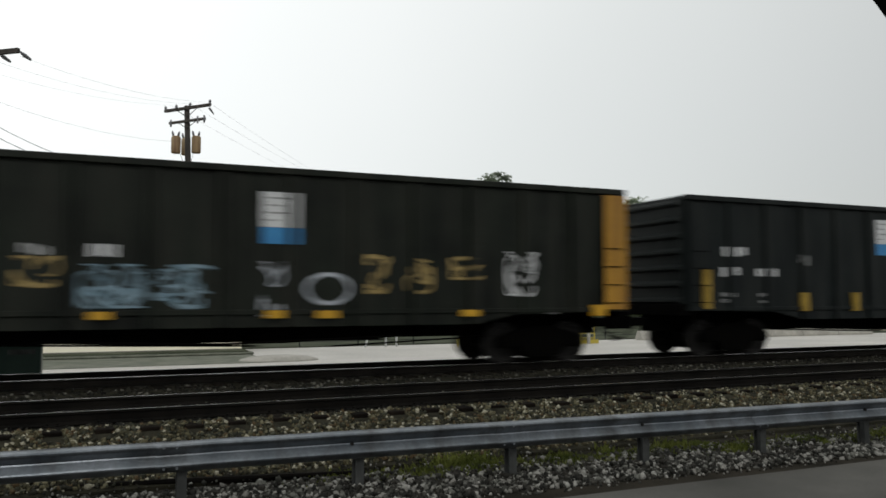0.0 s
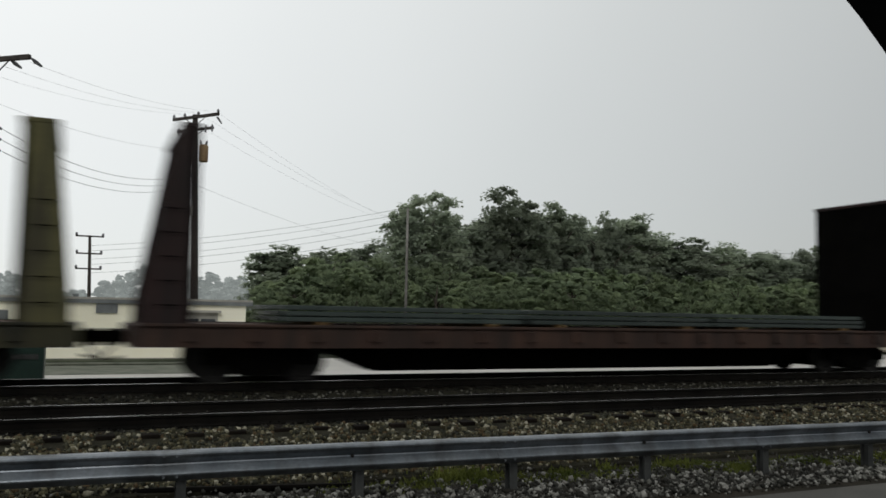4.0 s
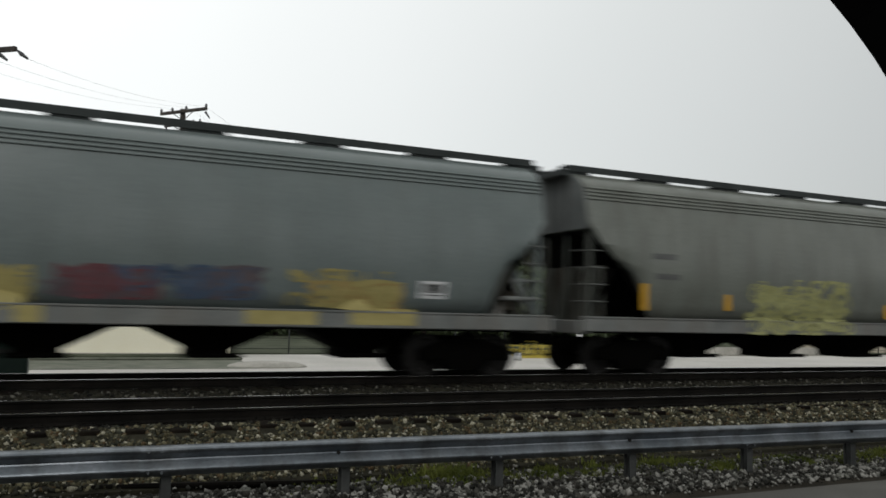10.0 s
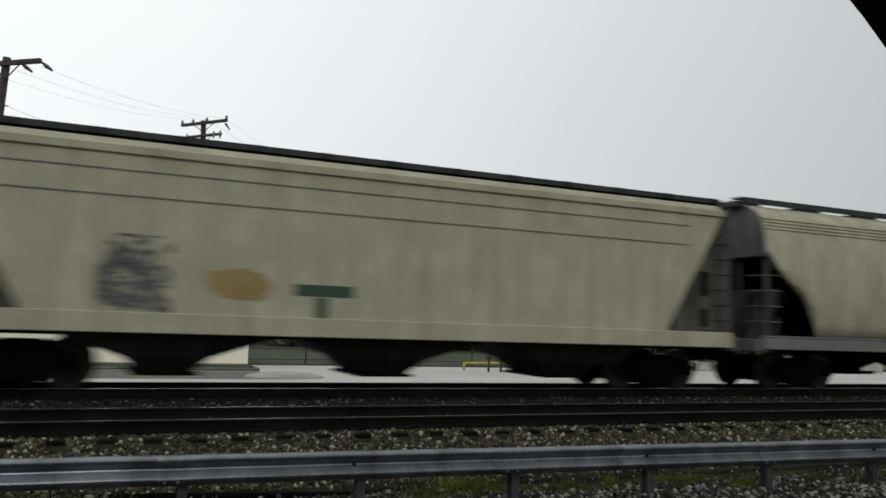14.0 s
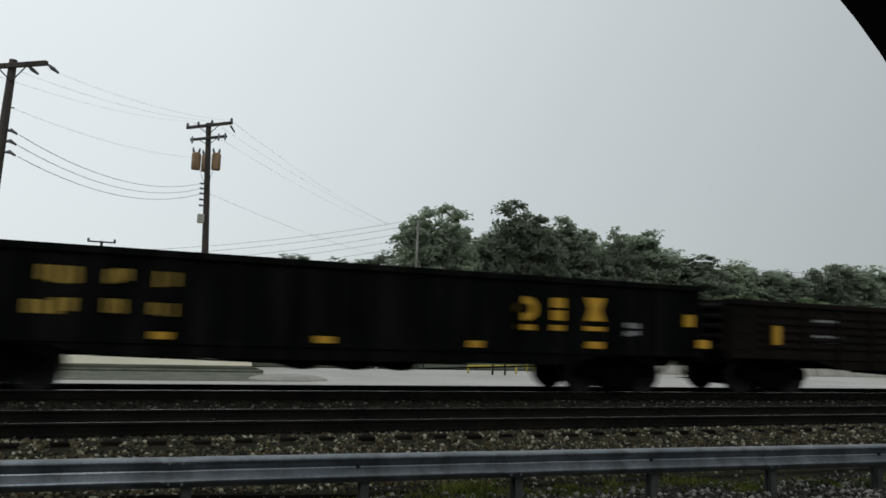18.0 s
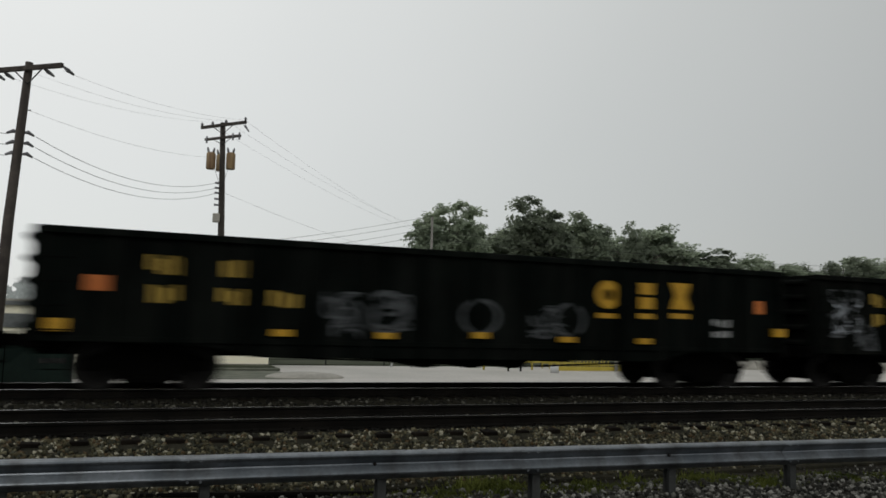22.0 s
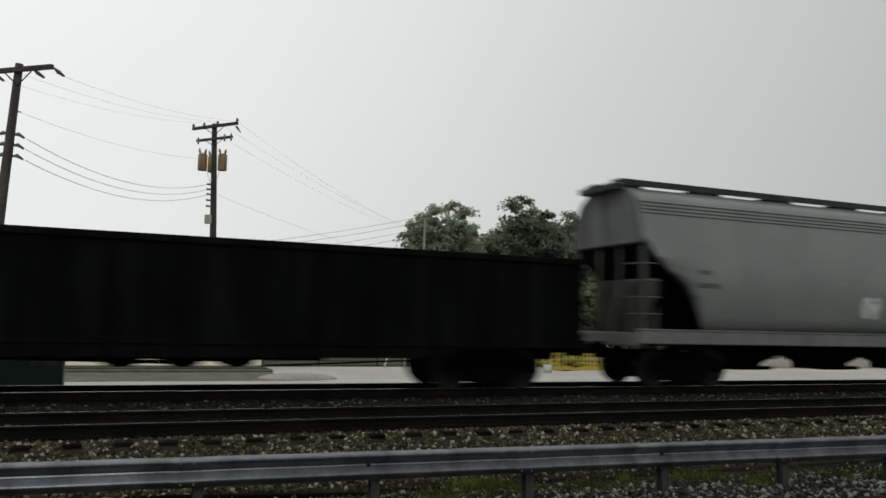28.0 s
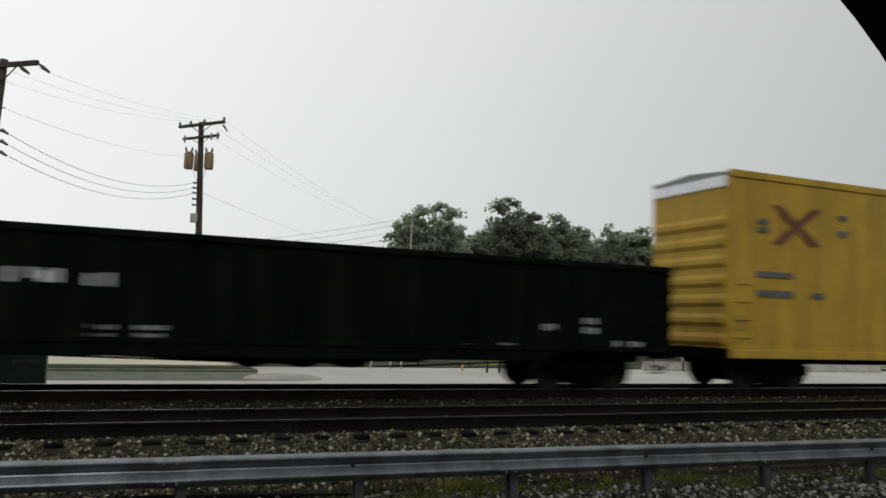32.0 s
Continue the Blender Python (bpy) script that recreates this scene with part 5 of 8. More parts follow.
def centrebeam(name, label, middle, length, paint, style):
    """Centre-partition flatcar with two bulkheads and stacked bundles."""
    car = wagon(name, label, middle)
    SKIN[car] = ("sill",)
    h = length / 2
    top = 4.86
    for s in (-1, 1):
        y0 = s * 1.46
        sill = part("side_sill", Build().box(-h, h, y0 - 0.05, y0 + 0.05, 0.77, 1.0, 0.015), YELLOW_DIRTY, car)
        n = 24
        for k in range(n):
            x = -h + 0.6 + (length - 1.2) * k / (n - 1)
            part("strap_winch", Build().box(x - 0.14, x + 0.14, y0 + (-0.16 if s < 0 else 0.02), y0 + (-0.02 if s < 0 else 0.16), 0.76, 0.95, 0.03), UNDER, sill)
    part("deck", Build().box(-h + 0.02, h - 0.02, -1.42, 1.42, 0.93, 1.0), paint, car)
    part("centre_beam", Build().box(-h + 0.3, h - 0.3, -0.12, 0.12, 1.0, top - 0.05, 0.02).box(-h + 0.2, h - 0.2, -0.3, 0.3, top - 0.12, top, 0.02), paint, car)
    part("fishbelly_girder", Build().prism([(-h + 3.0, 0.92), (-h + 3.6, 0.7), (-h + 5.4, 0.52), (h - 5.4, 0.52), (h - 3.6, 0.7), (h - 3.0, 0.92)], -0.35, 0.35), UNDER, car)
    for s in (-1, 1):
        xi, xo = s * (h - 0.40), s * (h - 0.02)
        # sheet, inner posts and ribs carry the recess shadow in their colour
        wall = part("bulkhead", Build().box(min(xi, xi + s * 0.1), max(xi, xi + s * 0.1), -1.46, 1.46, 1.0, top, 0.02), YELLOW_SHADED, car, "yellow bulkhead sheet darkened for the recess shade")
        for y in (-1.42, -0.5, 0.5, 1.42):
            part("bulkhead_post", Build().box(min(xi, xo), max(xi, xo), y - 0.05, y + 0.05, 1.0, top, 0.02), paint if abs(y) > 1 else YELLOW_SHADED, wall)
        for k in range(3):
            z = 1.6 + k * 1.25
            part("bulkhead_rib", Build().box(min(xi, xo) + 0.02, max(xi, xo) - 0.02, -1.42, 1.42, z - 0.05, z + 0.05), YELLOW_SHADED, wall)
        part("bulkhead_cap", Build().box(min(xi, xo) - 0.02, max(xi, xo) + 0.02, -1.48, 1.48, top - 0.06, top + 0.06, 0.02), paint, wall)
        part("end_sill", Build().box(s * h - 0.12, s * h + 0.12, -1.46, 1.46, 0.70, 1.01, 0.02), paint, car)
    style(car, h)
    return running_gear(car, h + 0.05, h - 2.55)


def wrap_sheet(x0, x1, y, s, za, zb, rnd):
    """Loose film over a bundle's side: a wavy skirt with a ragged lower edge."""
    n, rows = 14, []
    ph = rnd.uniform(0, 6)
    for i in range(n + 1):
        x = x0 + (x1 - x0) * i / n
        bulge = 0.018 + 0.014 * math.sin(2.1 * x + ph) + rnd.uniform(-0.006, 0.006)
        low = za + 0.012 + 0.022 * math.sin(1.3 * x + 2 * ph) + rnd.uniform(-0.012, 0.012)
        rows.append([(x, s * (y - 0.02), zb), (x, s * (y + 0.5 * bulge), zb), (x, s * (y + bulge), (za + zb) / 2), (x, s * (y + 0.3 * bulge), low), (x, s * (y - 0.02), low)])
    return Build().loft(rows)


def dark_bundles(car, h):
    rnd = random.Random(5)
    n, rows = 6, 5
    z0, z1 = 1.03, 4.80
    for s in (-1, 1):
        for r in range(rows):
            for k in range(n):
                x0, x1 = -h + 0.62 + (2 * h - 1.24) * k / n, -h + 0.62 + (2 * h - 1.24) * (k + 1) / n
                za, zb = z0 + (z1 - z0) * r / rows, z0 + (z1 - z0) * (r + 1) / rows
                o = rnd.uniform(-0.012, 0.010)
                y = 1.46 + o
                pack = part("wrapped_pack", Build().box(x0 + 0.006, x1 - 0.006, *((-y, -0.14) if s < 0 else (0.14, y)), za + 0.001, zb - 0.001, 0.012), WRAPBLACK, car)
                if s < 0:
                    part("loose_film", wrap_sheet(x0 + 0.01, x1 - 0.01, y + 0.004, s, za - 0.03, zb - 0.03, rnd), WRAPBLACK, pack)
        part("bundle_top_wrap", Build().box(-h + 0.62, h - 0.62, *((-1.40, -0.3) if s < 0 else (0.3, 1.40)), 4.785, 4.88, 0.04), WRAPGREY, car)
        for k in range(4):
            x0, x1 = -h + 0.62 + (2 * h - 1.24) * k / 4, -h + 0.62 + (2 * h - 1.24) * (k + 1) / 4
            part("wrap_edge", wrap_sheet(x0, x1 - 0.02, 1.50, s, 4.62 + rnd.uniform(-0.03, 0.03), 4.84, rnd), WRAPGREY, car, "grey film lapped over the top edge")


def lumber_bundles(car, h):
    part("top_chord", Build().box(-h + 0.2, h - 0.2, -0.34, 0.34, 4.98, 5.16, 0.03).box(-h + 0.3, h - 0.3, -0.1, 0.1, 4.8, 4.98), CHORD, car)
    rnd = random.Random(9)
    tiers = (1.14, 1.86, 2.57, 3.28, 3.99, 4.75)
    a0, a1 = -h + 0.42, h - 0.42
    for s in (-1, 1):
        part("deck_rail", Build().box(a0, a1, min(s * 1.34, s * 1.40), max(s * 1.34, s * 1.40), 1.0, 1.13), UNDER, car)
        for r in range(5):
            za, zb = tiers[r], tiers[r + 1]
            n = (6, 6, 7, 7, 5)[r]
            for k in range(n):
                x0, x1 = a0 + (a1 - a0) * k / n, a0 + (a1 - a0) * (k + 1) / n
                y = 1.44 + rnd.uniform(-0.02, 0.015)
                wrapped = r == 4 or (r == 0 and k < 2) or (r == 1 and k < 1)
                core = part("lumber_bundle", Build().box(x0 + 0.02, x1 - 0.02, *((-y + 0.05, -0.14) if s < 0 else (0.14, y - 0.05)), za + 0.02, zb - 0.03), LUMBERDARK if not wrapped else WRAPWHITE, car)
                a = s * y
                if wrapped:
                    part("wrap_side", wrap_sheet(x0 + 0.02, x1 - 0.02, y, s, za + 0.02, zb - 0.02, rnd), WRAPWHITE, core, "white printed film")
                    part("wrap_stripe", wrap_sheet(x0 + 0.02, x1 - 0.02, y + 0.012, s, zb - 0.17, zb - 0.018, rnd), WRAPGREEN, core, "green printed stripe")
                    for j in range(9):
                        xx, zz, w = x0 + 0.3 + (x1 - x0 - 0.6) * j / 8, za + (0.16, 0.36, 0.26)[j % 3], rnd.uniform(0.09, 0.2)
                        part("print_block", Build().box(xx - w, xx + w, min(a + s * 0.036, a + s * 0.040), max(a + s * 0.036, a + s * 0.040), zz, zz + rnd.uniform(0.03, 0.075)), WRAPPRINT, core)
                    continue
                m = 13 if s < 0 else 5
                step = (zb - za - 0.04) / m
                for j in range(m):
                    zz = za + 0.015 + step * j
                    e = rnd.uniform(-0.010, 0.006) - (0.035 if rnd.random() < 0.09 else 0.0)
                    u, v = rnd.uniform(-0.05, 0.05), rnd.uniform(-0.05, 0.05)
                    part("board_course", Build().box(x0 + 0.03 + u, x1 - 0.03 + v, min(a + s * e, a + s * (e - 0.05)), max(a + s * e, a + s * (e - 0.05)), zz + rnd.uniform(0.0005, 0.004), zz + step - rnd.uniform(0.0005, 0.004)), LUMBER, core)
                xx = x0 + rnd.uniform(0.2, 0.5)
                part("bundle_tag", Build().box(xx - 0.19, xx + 0.19, min(a + s * 0.012, a + s * 0.016), max(a + s * 0.012, a + s * 0.016), za + 0.17, za + 0.34), WRAPWHITE, core)


def tank_car(name, label, middle, length, rad=1.50, mid_z=2.62):
    car = wagon(name, label, middle)
    SKIN[car] = ("tank", (rad, mid_z))
    h = length / 2
    n = 36
    rings = []
    for x, r in [(-h, 0.12), (-h + 0.03, 0.6), (-h + 0.09, 0.98), (-h + 0.19, 1.22), (-h + 0.32, 1.38), (-h + 0.47, 1.48), (-h + 0.62, rad)]:
        rings.append((x, r))
    rings += [(-h + 0.62 + (2 * h - 1.24) * k / 6, rad) for k in range(1, 6)] + [(-x, r) for x, r in reversed(rings)]
    part("tank_shell", Build().loft([[(x, r * math.cos(2 * math.pi * k / n), mid_z + r * math.sin(2 * math.pi * k / n)) for k in range(n)] for x, r in rings], smooth=True), TANKPAINT, car)
    for s in (-1, 1):
        part("saddle", Build().box(s * (h - 1.9) - 0.45, s * (h - 1.9) + 0.45, -1.2, 1.2, 0.95, 1.75, 0.05), UNDER, car)
        part("stub_sill", Build().box(min(s * (h - 3.2), s * (h + 0.4)), max(s * (h - 3.2), s * (h + 0.4)), -0.35, 0.35, 0.72, 1.08, 0.02), UNDER, car)
        part("end_sill", Build().box(s * h - 0.12, s * h + 0.46, -1.48, 1.48, 0.92, 1.12, 0.02), UNDER, car)
        rail_b = Build()
        for y in (-1.45, 1.45):
            rail_b.tube([(s * (h + 0.4), y, 1.1), (s * (h + 0.4), y, 2.1), (s * (h - 0.3), y * 1.02, 2.1), (s * (h - 0.3), y, 1.1)], 0.02, 6)
        rail_b.tube([(s * (h + 0.4), -1.45, 2.1), (s * (h + 0.4), 1.45, 2.1)], 0.02, 6)
        part("end_handrail", rail_b, UNDER, car)
        part("side_rail", Build().tube([(-h + 2.6, s * 1.46, 1.02), (h - 2.6, s * 1.46, 1.02)], 0.022, 6).tube([(-h + 2.6, s * 1.40, 0.62), (h - 2.6, s * 1.40, 0.62)], 0.016, 6), UNDER, car)
        part("ladder_stile", Build().tube([(0.9, s * 1.55, 1.0), (0.9, s * 1.52, 2.9), (0.9, s * 1.1, 3.8), (0.9, s * 0.8, 4.2)], 0.022, 6).tube([(1.35, s * 1.55, 1.0), (1.35, s * 1.52, 2.9), (1.35, s * 1.1, 3.8), (1.35, s * 0.8, 4.2)], 0.022, 6), UNDER, car)
    part("bottom_outlet", Build().tube([(0, 0, 1.15), (0, 0, 0.55)], [0.3, 0.2], 12).box(-0.35, 0.35, -0.3, 0.3, 0.5, 0.62, 0.02), UNDER, car)
    part("bottom_outlet", Build().box(-4.2, -3.8, -0.6, 0.1, 0.62, 1.15, 0.03), UNDER, car)
    plat = part("platform", Build().box(-1.15, 1.05, -0.95, 0.95, 4.14, 4.18), UNDER, car, "dark steel platform on top of the tank")
    for x0, x1 in ((-1.15, -0.45), (0.35, 1.05)):
        part("platform_rail", Build().tube([(x1, -0.95, 4.93), (x0, -0.95, 4.93), (x0, 0.95, 4.93), (x1, 0.95, 4.93)], 0.028, 6).tube([(x1, -0.95, 4.56), (x0, -0.95, 4.56)], 0.018, 6), UNDER, plat)
        for x in (x0, x1):
            for y in (-0.95, 0.95):
                part("platform_post", Build().tube([(x, y, 4.93), (x, y, 4.18)], 0.02, 6), UNDER, plat)
    part("manway", Build().tube([(-0.55, 0, 4.05), (-0.55, 0, 4.40), (-0.55, 0, 4.46)], [0.40, 0.40, 0.3], 16), UNDER, plat)
    part("valve_dome", Build().tube([(0.2, 0, 4.05), (0.2, 0, 4.75), (0.2, 0, 4.8)], [0.17, 0.17, 0.12], 12), UNDER, plat)
    part("vent_valve", Build().tube([(0.8, 0, 4.05), (0.8, 0, 4.62)], [0.13, 0.1], 10), UNDER, plat)
    return running_gear(car, h + 0.42, h - 1.25)


def box_car(name, label, middle, length, paint, top=5.2):
    car = wagon(name, label, middle)
    SKIN[car] = ("box",)
    h = length / 2
    for s in (-1, 1):
        y0 = s * 1.5
        sheet = part("side_wall", Build().box(-h, h, min(y0, y0 - s * 0.06), max(y0, y0 - s * 0.06), 0.92, top - 0.1, 0.01), paint, car)
        n = 22
        for k in range(n + 1):
            x = -h + 0.06 + (length - 0.12) * k / n
            if abs(x) < 1.75:
                continue
            part("side_post", Build().loft([[(x - 0.09, y0, z), (x - 0.05, y0 + s * 0.045, z), (x + 0.05, y0 + s * 0.045, z), (x + 0.09, y0, z)] for z in (1.2, top - 0.3)]), paint, sheet)
        part("side_sill", Build().box(-h, h, y0 - 0.05, y0 + 0.05, 0.80, 1.02, 0.015), paint, sheet)
        part("top_plate", Build().box(-h, h, y0 - 0.05, y0 + 0.05, top - 0.26, top - 0.06, 0.02), paint, sheet)
        d = part("door", Build().box(-1.6, 1.6, y0 + (-0.12 if s < 0 else 0.04), y0 + (-0.04 if s < 0 else 0.12), 1.05, top - 0.3, 0.02), paint, sheet)
        for x in (-1.1, -0.4, 0.4, 1.1):
            part("door_post", Build().box(x - 0.04, x + 0.04, y0 + (-0.16 if s < 0 else 0.10), y0 + (-0.10 if s < 0 else 0.16), 1.1, top - 0.35), paint, d)
    part("roof", Build().loft([[(x, -1.53, top - 0.12), (x, 0, top), (x, 1.53, top - 0.12), (x, 1.5, top - 0.2), (x, -1.5, top - 0.2)] for x in (-h - 0.03, h + 0.03)]), GREY_PALE, car)
    for s in (-1, 1):
        e = part("end_wall", Build().box(s * h - 0.04, s * h + 0.04, -1.47, 1.47, 0.95, top - 0.25, 0.01), paint, car)
        part("end_cap_panel", Build().box(s * (h + 0.06) - 0.03, s * (h + 0.06) + 0.03, -1.42, 1.42, top - 0.5, top - 0.22, 0.01), WRAPWHITE, e)
        for k in range(7):
            z = 1.25 + k * 0.5
            part("end_corrugation", Build().loft([[(s * (h + 0.04), y, z - 0.17), (s * (h + 0.11), y, z - 0.06), (s * (h + 0.11), y, z + 0.06), (s * (h + 0.04), y, z + 0.17)] for y in (-1.4, 1.4)]), paint, e)
        part("end_sill", Build().box(s * h - 0.12, s * h + 0.2, -1.48, 1.48, 0.75, 1.05, 0.02), UNDER, car)
        grab_irons(car, s * (h - 0.35), [1.3, 1.75, 2.2, 2.65], UNDER, 0.42, -1.62)
    part("floor", Build().box(-h, h, -1.44, 1.44, 0.95, 1.05), UNDER, car)
    centre_sill(car, h, 0.62, 0.95)
    return running_gear(car, h + 0.02, h - 2.0)

# ---- the wagons in order, from the front of the train as seen ----
CARS = {}
CARS["A"] = gondola("high_gondola", "tall black gondola wagon with graffiti and yellow end", 3.25, 17.3, 4.04, 0.92, BLACK_MOTTLED, 13, end_panel=(YELLOW, (1,)))
CARS["B"] = gondola("high_gondola", "tall black gondola wagon with yellow sheeting and blue sticker", 21.45, 15.4, 4.04, 0.92, BLACK_FADED, 12)
CARS["C"] = gondola("gondola", "low black gondola wagon with pale stencils", 39.26, 17.0, 2.93, 0.72, BLACK_WORN, 14)
CARS["D"] = gondola("gondola", "low black gondola wagon with spray paint and white panel", 58.1, 17.5, 2.96, 0.68, BLACK_WORN, 14)
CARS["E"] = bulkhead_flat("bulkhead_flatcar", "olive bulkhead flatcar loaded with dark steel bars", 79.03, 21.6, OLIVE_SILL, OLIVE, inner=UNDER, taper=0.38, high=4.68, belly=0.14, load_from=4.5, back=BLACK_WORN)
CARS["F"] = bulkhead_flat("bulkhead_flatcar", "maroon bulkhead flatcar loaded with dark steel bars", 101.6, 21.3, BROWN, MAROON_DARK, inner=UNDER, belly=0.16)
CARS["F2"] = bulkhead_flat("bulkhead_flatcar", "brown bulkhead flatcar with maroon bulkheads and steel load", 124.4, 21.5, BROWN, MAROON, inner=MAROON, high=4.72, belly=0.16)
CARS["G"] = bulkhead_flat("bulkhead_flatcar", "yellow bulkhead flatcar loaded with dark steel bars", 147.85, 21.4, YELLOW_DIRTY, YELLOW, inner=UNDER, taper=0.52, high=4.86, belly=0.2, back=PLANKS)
CARS["H1"] = flow_hopper("covered_hopper", "grey rounded covered hopper with white and green graffiti", 169.05, 17.6, GREY, GREY_SILL)
CARS["H2"] = flow_hopper("covered_hopper", "grey rounded covered hopper with pale paint patches", 187.97, 17.5, GREY, GREY_SILL)
CARS["H3"] = flow_hopper("covered_hopper", "blue-grey covered hopper with a rust-orange end", 206.67, 17.5, GREY_RUST, GREY_SILL)
CARS["H4"] = flow_hopper("covered_hopper", "grey covered hopper with yellow and red graffiti", 225.35, 17.4, GREY, GREY_SILL)
CARS["H5"] = flow_hopper("covered_hopper", "grey covered hopper with lime graffiti and yellow sheeting", 244.03, 17.5, GREY_WARM, GREY_SILL)
CARS["H6"] = flow_hopper("covered_hopper", "clean blue-grey covered hopper", 262.67, 17.3, GREY_BLUE, GREY_BLUE)
CARS["I1"] = rib_hopper("covered_hopper", "tan ribbed covered hopper stained with rust", 281.35, 17.8, TAN_RUST, END_GREEN)
CARS["I2"] = rib_hopper("covered_hopper", "white ribbed covered hopper streaked with heavy rust", 300.55, 17.9, WHITE_RUST, END_GREEN)
CARS["I3"] = rib_hopper("covered_hopper", "cream smooth-sided covered hopper with dark graffiti", 319.45, 17.9, CREAM, END_GREEN, smooth_side=True, tail=END_DIRTY)
CARS["I4"] = flow_hopper("covered_hopper", "cream rounded covered hopper with dusty sides", 338.6, 18.1, CREAM, GREY_SILL)
CARS["K1"] = centrebeam("centrebeam_flatcar", "yellow centrebeam flatcar stacked with black-wrapped bundles", 361.0, 23.9, YELLOW_WORN, dark_bundles)
CARS["K2"] = centrebeam("centrebeam_flatcar", "yellow centrebeam flatcar stacked with fresh sawn lumber", 386.58, 24.0, YELLOW_WORN, lumber_bundles)
CARS["L1"] = gondola("gondola", "black gondola wagon with yellow lettering blocks", 407.85, 17.4, 2.62, 0.66, BLACK, 14)
CARS["L2"] = gondola("gondola", "low brown gondola wagon with corrugated sides", 426.0, 17.2, 2.37, 0.66, BROWN_BLACK, 14)
CARS["L3"] = gondola("gondola", "black gondola wagon with worn yellow ends", 444.7, 17.1, 2.70, 0.66, BLACK, 14)
CARS["L4"] = gondola("gondola", "black gondola wagon with white stencil panels", 462.9, 17.2, 2.70, 0.66, BLACK, 14)
CARS["L5"] = gondola("gondola", "black gondola wagon with large yellow lettering blocks", 481.3, 17.0, 2.93, 0.66, BLACK, 14)
CARS["L6"] = gondola("gondola", "black gondola wagon with yellow blocks and orange placards", 499.6, 17.0, 2.93, 0.66, BLACK_GREEN, 14)
CARS["L7"] = gondola("gondola", "black gondola wagon covered in silver graffiti", 517.8, 17.4, 2.93, 0.66, BLACK, 14)
CARS["L8"] = gondola("gondola", "black gondola wagon with yellow lettering and placards", 536.1, 17.2, 2.93, 0.66, BLACK_GREEN, 14)
CARS["L9"] = gondola("gondola", "black gondola wagon with faint yellow stencils", 554.4, 17.2, 2.93, 0.66, BLACK, 14)
CARS["L10"] = gondola("gondola", "black gondola wagon with paired yellow sheeting", 572.55, 17.35, 2.93, 0.66, BLACK_GREEN, 14)
CARS["M"] = tank_car("tank_car", "black cylindrical tank wagon with yellow placards", 591.66, 17.9, 1.53, 2.66)
CARS["N1"] = gondola("gondola", "black gondola wagon with white stencil panels", 609.6, 17.2, 2.93, 0.68, BLACK, 14)
CARS["N2"] = gondola("gondola", "plain black gondola wagon with bare sides", 628.5, 17.3, 2.93, 0.68, BLACK_GREEN, 14)
CARS["H7"] = flow_hopper("covered_hopper", "pale grey covered hopper with white tag", 647.55, 17.4, GREY_PALE, GREY_SILL)
CARS["H8"] = flow_hopper("covered_hopper", "pale grey covered hopper with white graffiti and cream placard", 666.15, 17.4, GREY_PALE, GREY_SILL)
CARS["N3"] = gondola("gondola", "black gondola wagon with white stencil panels and yellow sheeting", 684.65, 16.9, 3.0, 0.72, BLACK, 14)
CARS["N4"] = gondola("high_gondola", "tall rusty brown gondola wagon with yellow end stripe", 703.25, 17.3, 3.92, 0.85, BROWN_DARK, 14, end_panel=(YELLOW_WORN, (1,)))
CARS["N5"] = gondola("gondola", "black gondola wagon with small white stencils", 721.5, 17.9, 2.96, 0.68, BLACK_GREEN, 14)
CARS["O"] = box_car("box_car", "bright yellow boxcar with ribbed end and brown cross emblem", 740.33, 16.0, YELLOW_BOX, 5.66)

# low side corrugations of the brown gondola, horizontal, on its leading half
for k in range(6):
    zc = 1.02 + 0.20 * k
    part("side_corrugation", Build().loft([[(x, -HALF_W, zc - 0.07), (x, -HALF_W - 0.05, zc - 0.03), (x, -HALF_W - 0.05, zc + 0.03), (x, -HALF_W, zc + 0.07)] for x in (-7.6, 1.8)]), BROWN_BLACK, CARS["L2"])
# white sprayed loops on the inner face of the brown flatcar's trailing bulkhead
for cy, cz, ry, rz, a0, span in ((-0.55, 3.25, 0.62, 0.34, 0.4, 4.4), (0.35, 3.05, 0.55, 0.42, 2.6, 4.0), (-0.1, 2.55, 0.85, 0.20, 0.2, 2.9), (0.75, 2.45, 0.40, 0.36, 1.2, 4.6)):
    sw, v = Build(), []
    for m in range(17):
        a = a0 + span * m / 16
        for f in (0.86, 1.1):
            v.append((9.79, cy + f * ry * math.cos(a), cz + f * rz * math.sin(a)))
    sw.add(v, [(2 * m, 2 * m + 1, 2 * m + 3, 2 * m + 2) for m in range(16)])
    part("spray_paint_loop", sw, SPRAYGREY, CARS["F2"])
# cross emblem of the boxcar: two slanting bars
for s in (-1, 1):
    eb = Build()
    eb.add([(-5.75 + u * 0.72 + du, -1.556 - 0.003 * s, 4.28 + s * u * 0.5) for u, du in ((-1, -0.19), (-1, 0.19), (1, 0.19), (1, -0.19))], [(0, 1, 2, 3)])
    part("cross_emblem", eb, EMBLEM, CARS["O"])
# ribs in relief on the cream hopper: two long horizontal seams
for zc in (3.55, 4.02):
    part("side_seam", Build().box(-7.6, 7.6, -1.52, -1.50, zc - 0.012, zc + 0.012), GREY_SILL, CARS["I3"])

